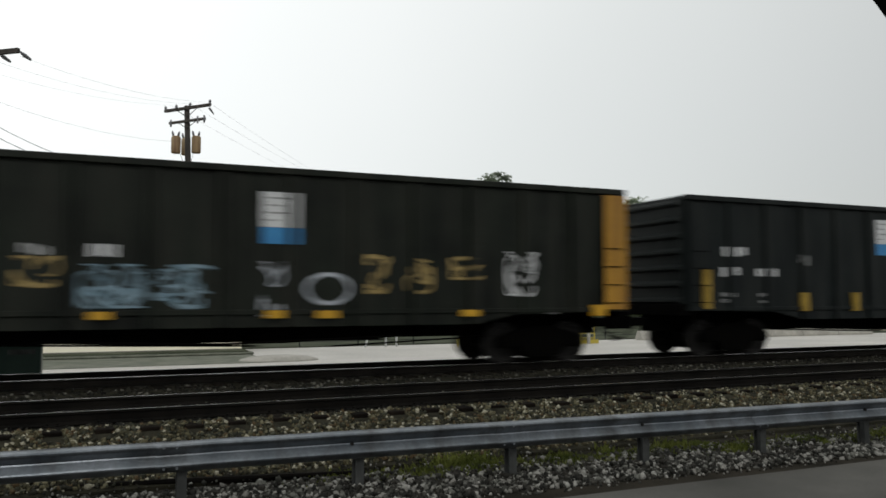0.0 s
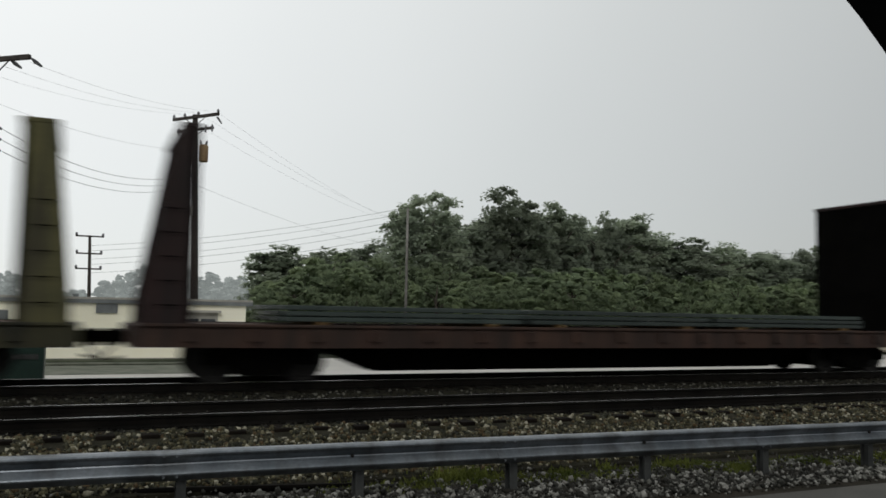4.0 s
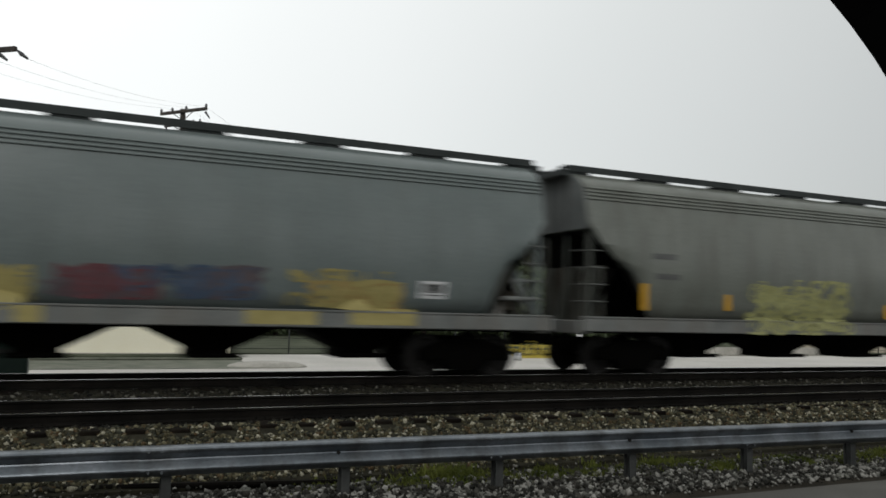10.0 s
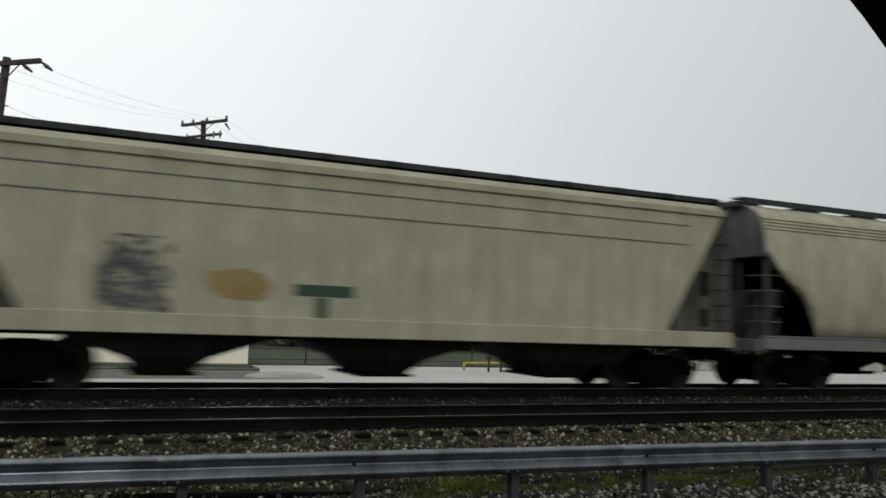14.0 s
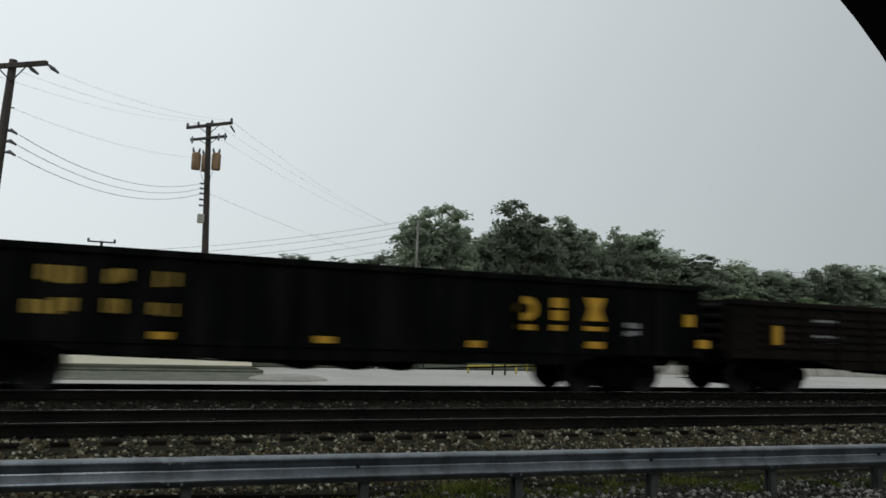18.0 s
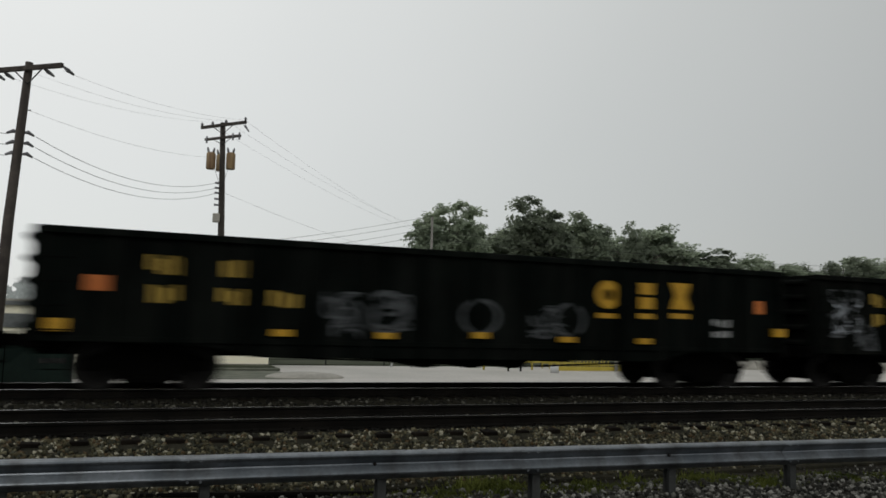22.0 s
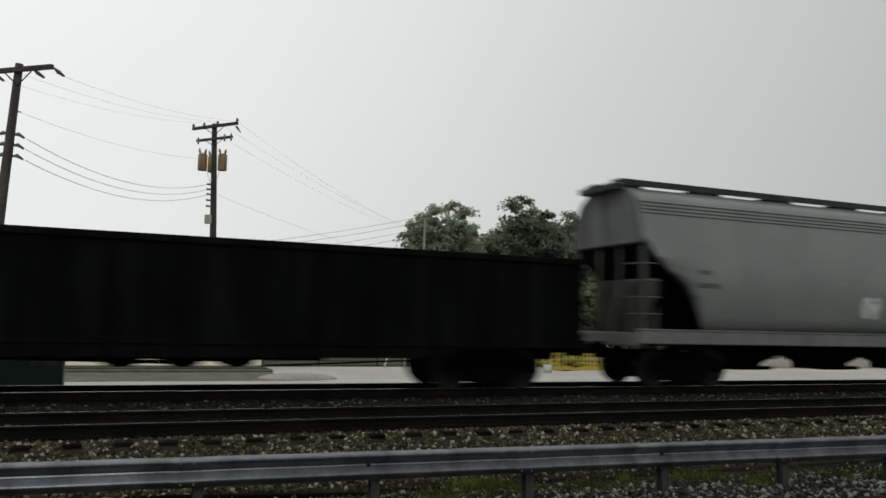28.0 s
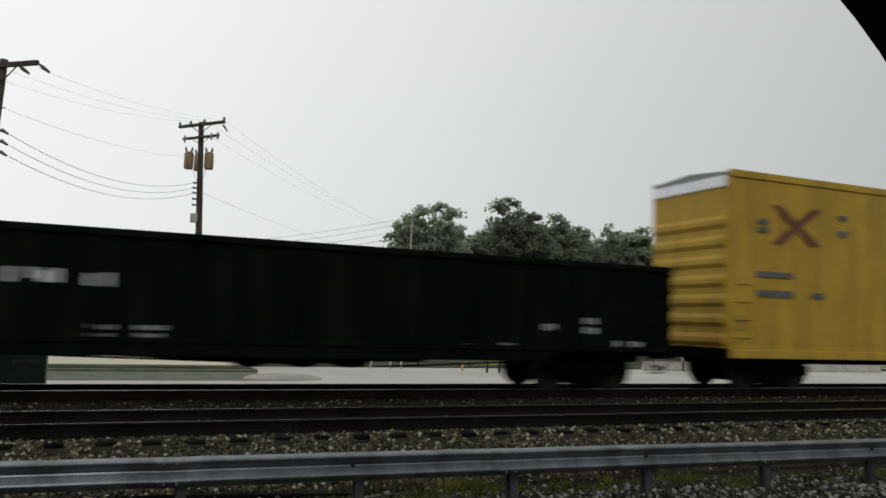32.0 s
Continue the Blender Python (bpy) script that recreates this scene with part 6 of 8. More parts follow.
# ---- lettering blocks, sheeting and graffiti on the near sides: x, z, width, height ----
paint("A", "flush", WHITE, [(0.46, 3.21, 0.75, 0.69), (-2.75, 2.34, 0.50, 0.23)])
paint("A", "flush", BLUEMARK, [(0.47, 2.70, 0.75, 0.32)])
paint("A", "flush", GREYMARK, [(-3.85, 2.34, 0.48, 0.20), (6.66, 1.17, 0.31, 0.10)])
paint("A", "clump", SPRAYTAN, [(-3.82, 1.95, 0.70, 0.49), (2.47, 1.97, 0.47, 0.73), (3.39, 1.95, 0.59, 0.69), (4.51, 2.12, 0.75, 0.44)])
paint("A", "clump", SPRAYBLUE, [(-1.95, 1.70, 2.36, 0.76)])
paint("A", "clump", SPRAYGREY, [(0.31, 1.67, 0.41, 1.01)])
paint("A", "ring", SPRAYGREY, [(1.43, 1.63, 1.01, 0.82)])
paint("A", "clump", WHITE, [(5.86, 2.02, 0.75, 0.94)])
paint("A", "out", YMARK, [(-2.79, 1.17, 0.50, 0.14), (0.34, 1.17, 0.47, 0.15), (1.39, 1.16, 0.58, 0.15), (4.55, 1.16, 0.56, 0.14), (7.86, 1.20, 0.49, 0.25)])
paint("B", "flush", WHITE, [(-0.55, 3.33, 0.74, 0.68), (-6.12, 2.65, 0.83, 0.24), (-6.28, 2.14, 0.67, 0.24), (-5.05, 2.15, 0.78, 0.22)])
paint("B", "flush", BLUEMARK, [(-0.55, 2.83, 0.73, 0.31)])
paint("B", "flush", GREYMARK, [(-6.35, 1.56, 0.50, 0.11), (-6.39, 1.41, 0.42, 0.09), (-5.12, 1.56, 0.45, 0.09), (-5.11, 1.39, 0.43, 0.07), (-3.71, 2.49, 0.39, 0.27), (5.94, 1.70, 0.55, 0.29), (5.94, 1.38, 0.55, 0.23)])
paint("B", "out", OMARK, [(-7.10, 1.70, 0.24, 0.97), (-3.79, 1.38, 0.29, 0.48), (-1.88, 1.38, 0.23, 0.50), (0.39, 1.39, 0.28, 0.48), (3.57, 1.39, 0.26, 0.53), (7.03, 1.85, 0.29, 0.81)])
paint("C", "flush", WHITE, [(-6.23, 2.42, 1.12, 0.23), (-6.14, 2.06, 0.93, 0.23)])
paint("C", "flush", GREYMARK, [(-6.17, 1.52, 1.00, 0.10), (-6.21, 1.35, 1.01, 0.10), (-7.52, 1.34, 0.71, 0.06)])
paint("C", "out", OMARK, [(-8.54, 1.46, 0.24, 0.94), (-4.23, 1.30, 0.25, 0.43), (-0.87, 1.31, 0.24, 0.43), (1.39, 1.31, 0.24, 0.45)])
paint("C", "flush", GREYMARK, [(5.97, 1.56, 0.57, 0.15), (5.98, 1.37, 0.57, 0.13), (7.42, 1.32, 0.62, 0.06)])
paint("D", "flush", WHITE, [(-6.47, 2.27, 0.68, 0.23), (-6.48, 1.94, 0.71, 0.25), (-0.23, 2.31, 0.70, 0.71)])
paint("D", "flush", BLUEMARK, [(-0.22, 1.80, 0.60, 0.27)])
paint("D", "flush", GREYMARK, [(-6.52, 1.24, 0.83, 0.08), (-6.54, 1.08, 0.80, 0.07), (-8.09, 1.10, 0.27, 0.09), (-7.43, 1.11, 0.20, 0.09), (4.93, 1.44, 0.40, 0.15), (5.95, 1.65, 0.72, 0.14), (5.95, 1.42, 0.72, 0.14), (-0.36, 1.00, 0.62, 0.08)])
paint("D", "clump", SPRAYGREY, [(-5.53, 1.33, 0.39, 0.70)])
paint("D", "clump", SPRAYGREY, [(-2.48, 1.50, 0.73, 0.63), (-7.92, 2.29, 0.68, 0.55)])
paint("E", "flat", OMARK, [(-3.39, 0.76, 0.47, 0.20), (1.97, 0.88, 0.57, 0.20)])
paint("E", "flat", SPRAYTAN, [(-6.81, 0.77, 1.52, 0.16)])
paint("G", "flat", PLACARD, [(-8.47, 0.87, 0.44, 0.11), (-4.89, 0.84, 0.73, 0.21), (-3.65, 0.83, 1.07, 0.19), (0.35, 0.88, 0.39, 0.13), (5.61, 0.86, 0.65, 0.18)])
paint("H1", "blob", SPRAYGREEN, [(-2.96, 1.93, 1.84, 0.76)])
paint("H1", "blob", UNDER, [(0.82, 1.95, 2.42, 0.87)])
paint("H1", "block", WHITE, [(0.10, 1.95, 0.68, 0.68), (0.94, 1.95, 0.41, 0.61), (1.67, 1.97, 0.43, 0.70)])
paint("H1", "clump", STENCIL, [(-7.15, 3.50, 1.02, 0.64)])
paint("H1", "flush", STENCIL, [(-6.34, 2.88, 0.76, 0.17), (-6.21, 2.47, 1.25, 0.05), (-6.21, 2.33, 1.24, 0.05), (6.70, 1.91, 0.43, 0.30)])
paint("H2", "flush", GREYMARK, [(-6.15, 1.81, 1.01, 0.14), (1.24, 1.67, 1.45, 0.10)])
paint("H2", "flush", PATCH, [(-4.54, 1.89, 1.31, 0.69), (-3.19, 1.89, 1.08, 0.62)])
paint("H2", "blob", SPRAYRED, [(-1.75, 1.69, 0.31, 0.16)])
paint("H2", "flush", WHITE, [(-4.15, 1.25, 0.52, 0.38), (-2.08, 1.17, 0.98, 0.23), (0.63, 1.20, 0.78, 0.27), (5.71, 2.62, 1.37, 0.14)])
paint("H2", "flush", STENCIL, [(-6.73, 2.89, 0.54, 0.10), (-6.74, 2.41, 0.99, 0.18), (6.18, 1.89, 0.53, 0.39)])
paint("H2", "scrawl", STENCIL, [(-0.64, 2.51, 0.93, 1.72)])
paint("H3", "out", YMARK, [(-3.94, 1.80, 0.25, 0.45), (-0.95, 1.80, 0.25, 0.46), (2.84, 1.81, 0.21, 0.47), (7.29, 2.09, 0.25, 0.95)])
paint("H3", "blob", SPRAYRED, [(-1.80, 1.72, 0.49, 0.18)])
paint("H3", "blob", SPRAYYELLOW, [(-5.68, 2.11, 0.62, 0.76)])
paint("H3", "flush", SPRAYBLUE, [(1.58, 1.32, 1.25, 0.41)])
paint("H3", "flush", OMARK, [(5.62, 2.52, 1.25, 0.10), (5.60, 2.34, 0.99, 0.10)])
paint("H3", "flush", WHITE, [(6.05, 1.88, 0.41, 0.35)])
paint("H3", "flush", STENCIL, [(6.06, 1.87, 0.27, 0.24)])
paint("H4", "flush", WHITE, [(5.97, 1.87, 0.62, 0.37)])
paint("H4", "flush", STENCIL, [(5.97, 1.87, 0.47, 0.25)])
paint("H4", "blob", WASHDIM, [(-0.48, 1.80, 2.20, 0.64)])
paint("H4", "blob", WASHDIM, [(1.53, 1.88, 1.75, 0.71)])
paint("H4", "clump", WASHRED, [(-0.44, 1.81, 1.72, 0.58), (-0.40, 1.82, 1.24, 0.44)])
paint("H4", "clump", WASHBLUE, [(1.37, 1.86, 1.85, 0.60), (0.75, 1.87, 2.2, 0.46)])
paint("H4", "flush", WASHYELLOW, [(2.73, 1.23, 1.41, 0.27), (4.85, 1.28, 1.44, 0.34), (-1.71, 1.21, 0.43, 0.29)])
paint("H4", "clump", WASHYELLOW, [(3.96, 1.84, 2.19, 0.72), (-1.92, 1.74, 0.43, 0.58)])
paint("H4", "blob", WASHYELLOW, [(-4.15, 1.66, 2.3, 0.94), (-2.85, 1.62, 2.3, 0.88), (4.15, 1.72, 2.4, 0.66)])
paint("H4", "clump", SPRAYTAN, [(-3.65, 1.6, 2.2, 0.7), (4.25, 1.7, 2.0, 0.5)])
paint("H4", "flush", WASHYELLOW, [(-3.55, 1.22, 2.6, 0.24)])
paint("H4", "flush", STENCIL, [(-6.51, 2.86, 0.54, 0.18), (-6.26, 2.42, 1.03, 0.19)])
paint("H5", "out", YMARK, [(-7.14, 2.06, 0.27, 0.98), (-4.47, 1.88, 0.26, 0.52)])
paint("H5", "clump", WASHLIME, [(-3.12, 1.73, 1.32, 1.34), (-1.04, 1.77, 2.16, 1.41), (-1.89, 1.73, 3.38, 1.12)])
paint("H5", "flush", STENCIL, [(-6.55, 2.89, 0.74, 0.14), (-6.45, 2.40, 0.74, 0.14)])
paint("H5", "clump", SPRAYGREY, [(2.77, 1.89, 1.84, 0.75)])
paint("H5", "out", YMARK, [(4.24, 1.78, 0.20, 0.41), (7.05, 2.03, 0.24, 0.93), (1.51, 1.76, 0.23, 0.49)])
paint("H5", "flush", WHITE, [(5.81, 1.84, 0.57, 0.36)])
paint("H5", "flush", STENCIL, [(5.80, 1.84, 0.44, 0.25)])
paint("H6", "flush", STENCIL, [(-6.64, 2.90, 0.80, 0.12), (-6.58, 2.37, 0.90, 0.16)])
paint("H6", "flush", GREYMARK, [(-6.14, 1.77, 1.19, 0.16), (1.35, 1.66, 1.80, 0.10)])
paint("H6", "flush", SPRAYRED, [(-1.41, 1.79, 0.34, 0.17)])
paint("H6", "flush", GREYMARK, [(5.51, 2.66, 0.81, 0.10)])
paint("H6", "flush", STENCIL, [(5.76, 1.87, 0.50, 0.31)])
paint("I1", "flush", WHITE, [(-6.92, 2.02, 0.25, 0.20), (-6.90, 1.78, 0.23, 0.20), (5.90, 1.93, 0.39, 0.27)])
paint("I1", "blob", RUST, [(1.48, 2.04, 0.68, 0.45), (-5.28, 2.46, 0.64, 1.05)])
paint("I2", "out", YMARK, [(-6.94, 2.04, 0.34, 0.21), (-4.51, 1.71, 0.29, 0.13), (-1.87, 1.70, 0.32, 0.13), (2.07, 1.73, 0.26, 0.13), (7.20, 1.96, 0.48, 0.17)])
paint("I2", "blob", DARKSTAIN, [(1.30, 2.25, 0.30, 0.40), (2.80, 2.40, 0.26, 0.34), (5.10, 2.2, 0.30, 0.42), (-6.22, 2.30, 0.22, 0.27), (-5.41, 2.03, 0.20, 0.48), (-4.59, 2.24, 0.20, 0.71), (-3.71, 2.38, 0.19, 0.67), (-2.83, 2.44, 0.30, 0.25), (-0.98, 2.43, 0.22, 0.36), (0.19, 2.09, 0.23, 0.31)])
paint("I3", "clump", STENCIL, [(-5.13, 2.06, 1.24, 1.56), (-5.17, 1.99, 0.84, 1.17)])
paint("I3", "flush", SPRAYGREEN, [(-1.55, 1.98, 1.22, 0.23), (-1.60, 1.51, 0.24, 0.66)])
paint("I3", "blob", SPRAYTAN, [(-3.26, 2.03, 1.55, 0.61)])
paint("L1", "flush", OMARK, [(-5.52, 2.07, 0.68, 0.33), (-4.55, 2.10, 0.41, 0.28), (-3.70, 2.07, 0.40, 0.31), (-5.63, 1.53, 0.84, 0.29), (-4.58, 1.54, 0.34, 0.30), (-3.75, 1.51, 0.47, 0.28)])
paint("L1", "block", YMARK, [(3.85, 1.88, 0.53, 0.54), (4.72, 1.90, 0.45, 0.52), (5.65, 1.93, 0.50, 0.53)])
paint("L1", "flush", YMARK, [(3.83, 1.47, 0.46, 0.12), (4.73, 1.48, 0.45, 0.12), (5.65, 1.49, 0.53, 0.10)])
paint("L1", "out", YMARK, [(-3.76, 1.06, 0.44, 0.13), (-0.70, 1.07, 0.51, 0.13), (2.59, 1.07, 0.44, 0.14), (5.62, 1.12, 0.55, 0.15), (8.30, 1.77, 0.30, 0.29), (8.70, 1.22, 0.48, 0.20)])
paint("L1", "flush", GREYMARK, [(6.69, 1.59, 0.42, 0.14), (6.69, 1.41, 0.42, 0.13)])
paint("L2", "out", YMARK, [(-7.07, 1.51, 0.30, 0.48)])
paint("L2", "flush", GREYMARK, [(-5.21, 1.92, 1.13, 0.24), (-5.20, 1.47, 1.12, 0.24)])
paint("L2", "out", YMARK, [(0.84, 0.82, 0.35, 0.12), (3.69, 0.82, 0.43, 0.11), (6.44, 1.28, 0.47, 0.12), (8.09, 1.47, 0.46, 0.22)])
paint("L2", "flush", GREYMARK, [(-1.43, 0.70, 0.25, 0.20)])
paint("L2", "clump", SPRAYGREY, [(1.32, 0.77, 0.28, 0.36)])
for x0, x1 in ((-6.76, -5.45), (-5.3, -4.55), (-3.95, -2.3), (-1.8, -0.85), (-0.75, 0.15), (0.4, 1.45), (1.5, 2.6), (2.72, 3.7), (3.78, 4.75), (4.9, 6.1), (6.18, 7.3)):
    part("sill_band", Build().box(x0, x1, -HALF_W - 0.058, -HALF_W - 0.052, 0.79, 1.04), ORANGE_GRIME, CARS["L3"], "sooty orange sill band")
part("end_side_panel", Build().box(-8.44, -7.66, -HALF_W - 0.113, -HALF_W - 0.102, 0.84, 2.46), YELLOW_DIRTY, CARS["L3"], "worn yellow end panel")
part("end_side_panel", Build().box(-7.64, -7.12, -HALF_W - 0.113, -HALF_W - 0.102, 0.84, 1.0), YELLOW_DIRTY, CARS["L3"], "worn yellow end panel")
paint("L3", "out", YMARK, [(-7.14, 1.24, 0.34, 0.20), (-3.37, 1.16, 0.46, 0.14), (-1.16, 1.14, 0.42, 0.13)])
paint("L3", "flush", WHITE, [(-5.86, 2.17, 0.78, 0.20), (-5.88, 1.74, 0.83, 0.27)])
paint("L3", "flush", GREYMARK, [(-4.51, 1.69, 0.67, 0.25), (-4.56, 1.27, 0.58, 0.30)])
paint("L3", "out", ORANGE_GRIME, [(8.42, 1.60, 0.24, 1.62), (7.75, 0.93, 0.80, 0.26)])
paint("L3", "out", YMARK, [(2.71, 1.09, 0.45, 0.12), (4.90, 1.11, 0.49, 0.11), (7.48, 1.21, 0.47, 0.21)])
paint("L3", "flush", GREYMARK, [(6.39, 1.95, 0.49, 0.19), (6.40, 1.75, 0.49, 0.12)])
paint("L4", "flush", WHITE, [(-5.62, 2.15, 0.76, 0.25), (-5.70, 1.79, 0.87, 0.27)])
paint("L4", "flush", GREYMARK, [(-5.76, 1.41, 0.87, 0.12), (-4.47, 1.77, 0.51, 0.23), (-5.90, 0.99, 0.72, 0.24)])
paint("L4", "out", YMARK, [(-7.73, 0.89, 0.54, 0.21), (-4.51, 0.92, 0.47, 0.11), (-0.94, 0.91, 0.50, 0.11), (2.63, 0.85, 0.40, 0.10)])
paint("L4", "clump", SPRAYDIM, [(-7.75, 2.02, 0.7, 0.34)])
paint("L4", "clump", ODIM, [(-7.25, 1.95, 0.5, 0.26)])
paint("L4", "out", YMARK, [(5.69, 0.83, 0.53, 0.12), (7.96, 0.90, 0.54, 0.22)])
paint("L4", "flush", GREYMARK, [(5.96, 1.76, 0.55, 0.12), (5.97, 1.58, 0.55, 0.12)])
paint("L5", "flush", ORANGE, [(-7.54, 2.02, 0.37, 0.30)])
paint("L5", "out", YMARK, [(-8.04, 1.20, 0.43, 0.20), (-7.31, 1.21, 0.26, 0.11), (-4.01, 1.18, 0.45, 0.13), (-0.78, 1.15, 0.36, 0.11), (2.41, 1.22, 0.48, 0.12), (5.39, 1.17, 0.51, 0.11)])
paint("L5", "flush", OMARK, [(-6.10, 2.33, 0.67, 0.33), (-4.94, 2.35, 0.67, 0.31), (-6.13, 1.80, 0.57, 0.31), (-4.94, 1.79, 0.63, 0.28), (-3.92, 1.79, 0.64, 0.30), (-6.17, 1.28, 0.36, 0.07), (-4.97, 1.28, 0.39, 0.07)])
paint("L5", "block", YMARK, [(3.44, 2.19, 0.62, 0.58), (4.40, 2.20, 0.47, 0.56), (5.47, 2.23, 0.58, 0.58)])
paint("L5", "flush", YMARK, [(3.42, 1.72, 0.57, 0.14), (4.40, 1.74, 0.47, 0.14), (5.46, 1.76, 0.58, 0.14)])
paint("L5", "clump", SPRAYDIM, [(-3.00, 1.56, 0.54, 0.47), (0.27, 1.53, 0.81, 0.45)])
paint("L6", "flush", ORANGE, [(-7.45, 1.95, 0.40, 0.28), (7.74, 2.01, 0.28, 0.32)])
paint("L6", "out", YMARK, [(-8.08, 1.19, 0.49, 0.23), (-4.13, 1.13, 0.51, 0.13), (-2.03, 1.12, 0.51, 0.12), (0.08, 1.17, 0.45, 0.13), (2.20, 1.12, 0.51, 0.12), (4.26, 1.12, 0.46, 0.13), (8.31, 1.40, 0.48, 0.20)])
paint("L6", "flush", OMARK, [(-6.30, 2.33, 0.70, 0.35), (-5.03, 2.33, 0.60, 0.34), (-6.29, 1.80, 0.61, 0.34), (-5.07, 1.79, 0.58, 0.31), (-4.10, 1.78, 0.62, 0.32)])
paint("L6", "block", YMARK, [(3.30, 2.16, 0.62, 0.65), (4.36, 2.17, 0.45, 0.62), (5.33, 2.20, 0.57, 0.62)])
paint("L6", "flush", YMARK, [(3.29, 1.68, 0.51, 0.11), (4.35, 1.70, 0.42, 0.12), (5.32, 1.73, 0.53, 0.12)])
paint("L6", "clump", SPRAYDIM, [(-2.93, 1.52, 0.77, 0.87), (-1.9, 1.6, 0.8, 0.7), (1.7, 1.5, 0.9, 0.7)])
paint("L6", "ring", SPRAYDIM, [(-2.0, 1.6, 0.95, 1.0), (0.1, 1.62, 0.95, 1.0), (2.3, 1.5, 0.8, 1.0)])
paint("L6", "flush", GREYMARK, [(6.55, 1.59, 0.57, 0.19), (6.55, 1.33, 0.57, 0.16)])
paint("L7", "flush", OMARK, [(-6.30, 2.33, 0.70, 0.35), (-5.03, 2.33, 0.60, 0.34), (-6.29, 1.80, 0.61, 0.34), (-5.07, 1.79, 0.58, 0.31), (-4.05, 1.78, 0.63, 0.32)])
paint("L7", "out", YMARK, [(-4.06, 1.10, 0.43, 0.12), (-2.10, 1.09, 0.50, 0.12), (0.13, 1.08, 0.46, 0.12), (2.21, 1.09, 0.42, 0.11), (4.26, 1.10, 0.48, 0.12), (7.98, 1.42, 0.48, 0.19)])
paint("L7", "block", YMARK, [(3.29, 2.13, 0.58, 0.57), (4.29, 2.16, 0.45, 0.56), (5.35, 2.18, 0.57, 0.54)])
paint("L7", "flush", YMARK, [(3.29, 1.68, 0.48, 0.15), (4.28, 1.69, 0.41, 0.14), (5.33, 1.70, 0.50, 0.13)])
paint("L7", "clump", SPRAYDIM, [(-7.55, 1.95, 1.1, 1.2), (-6.9, 1.35, 0.9, 0.8), (-5.3, 1.42, 0.9, 0.4)])
paint("L7", "clump", SPRAYGREY, [(-7.5, 1.9, 0.9, 0.9), (-4.12, 1.45, 0.72, 0.39), (-3.02, 1.42, 0.74, 1.35), (-2.09, 1.53, 0.77, 0.61), (-1.03, 1.58, 0.59, 1.37), (0.17, 1.54, 1.22, 0.80), (5.47, 1.23, 1.16, 0.65), (6.50, 1.69, 1.08, 0.83), (8.21, 1.87, 1.50, 0.61), (8.01, 1.18, 0.33, 0.50)])
paint("L7", "ring", SPRAYDIM, [(1.33, 1.44, 0.94, 1.41), (2.43, 1.50, 0.87, 1.50)])
paint("L8", "flush", ORANGE, [(-7.37, 2.01, 0.31, 0.30)])
paint("L8", "out", YMARK, [(-7.73, 1.42, 0.57, 0.38), (-3.70, 1.14, 0.50, 0.12)])
paint("L8", "flush", OMARK, [(-5.81, 2.31, 0.46, 0.35), (-5.81, 1.80, 0.46, 0.38), (-4.59, 2.29, 0.52, 0.33), (-4.64, 1.76, 0.48, 0.33), (-3.64, 1.75, 0.51, 0.29)])
paint("L8", "block", YMARK, [(3.15, 2.10, 0.62, 0.63), (4.09, 2.12, 0.48, 0.61), (5.13, 2.15, 0.54, 0.58)])
paint("L8", "flush", YMARK, [(3.17, 1.65, 0.62, 0.09), (4.11, 1.67, 0.48, 0.10), (5.14, 1.68, 0.59, 0.10)])
paint("L8", "out", YMARK, [(2.20, 1.07, 0.50, 0.11), (5.13, 0.88, 0.56, 0.11), (8.14, 1.46, 0.50, 0.21)])
paint("L8", "flush", ORANGE, [(7.50, 1.98, 0.36, 0.31)])
paint("L8", "flush", GREYMARK, [(6.37, 1.50, 0.57, 0.14), (6.38, 1.32, 0.57, 0.12)])
paint("L8", "clump", SPRAYDIM, [(2.05, 1.66, 0.57, 0.76)])
paint("L9", "flush", ORANGE, [(-7.27, 2.03, 0.41, 0.31)])
paint("L9", "out", YMARK, [(-7.81, 1.21, 0.58, 0.22), (-3.85, 1.14, 0.56, 0.12), (-1.75, 1.16, 0.48, 0.11), (0.37, 1.14, 0.50, 0.12)])
paint("L9", "flush", OMARK, [(-5.95, 2.34, 0.69, 0.34), (-4.75, 2.33, 0.53, 0.33), (-5.97, 1.80, 0.64, 0.34), (-4.83, 1.80, 0.48, 0.33), (-3.68, 1.77, 0.56, 0.34)])
paint("L9", "flush", WHITE, [(-1.63, 0.85, 0.27, 0.20)])
paint("L9", "block", YMARK, [(3.04, 2.13, 0.45, 0.87), (4.03, 2.17, 0.47, 0.87), (5.06, 2.20, 0.68, 0.85)])
paint("L9", "flush", GREYMARK, [(6.35, 1.64, 0.52, 0.48)])
paint("L9", "flush", ORANGE, [(8.54, 2.13, 0.23, 0.34)])
paint("L10", "out", YMARK, [(-7.53, 1.95, 0.37, 0.31), (-7.41, 1.17, 0.57, 0.22), (-3.94, 1.08, 0.50, 0.14), (-1.93, 1.07, 0.49, 0.14), (0.29, 1.10, 0.44, 0.12), (2.39, 1.07, 0.43, 0.13), (4.43, 1.10, 0.54, 0.16), (7.84, 1.92, 0.37, 0.36), (7.84, 1.20, 0.56, 0.23)])
paint("L10", "flush", OMARK, [(-6.09, 2.30, 0.68, 0.31), (-4.87, 2.31, 0.59, 0.32), (-6.11, 1.78, 0.65, 0.31), (-4.91, 1.76, 0.63, 0.30), (-3.89, 1.75, 0.69, 0.33), (-6.12, 1.27, 0.39, 0.06), (-4.92, 1.26, 0.36, 0.06)])
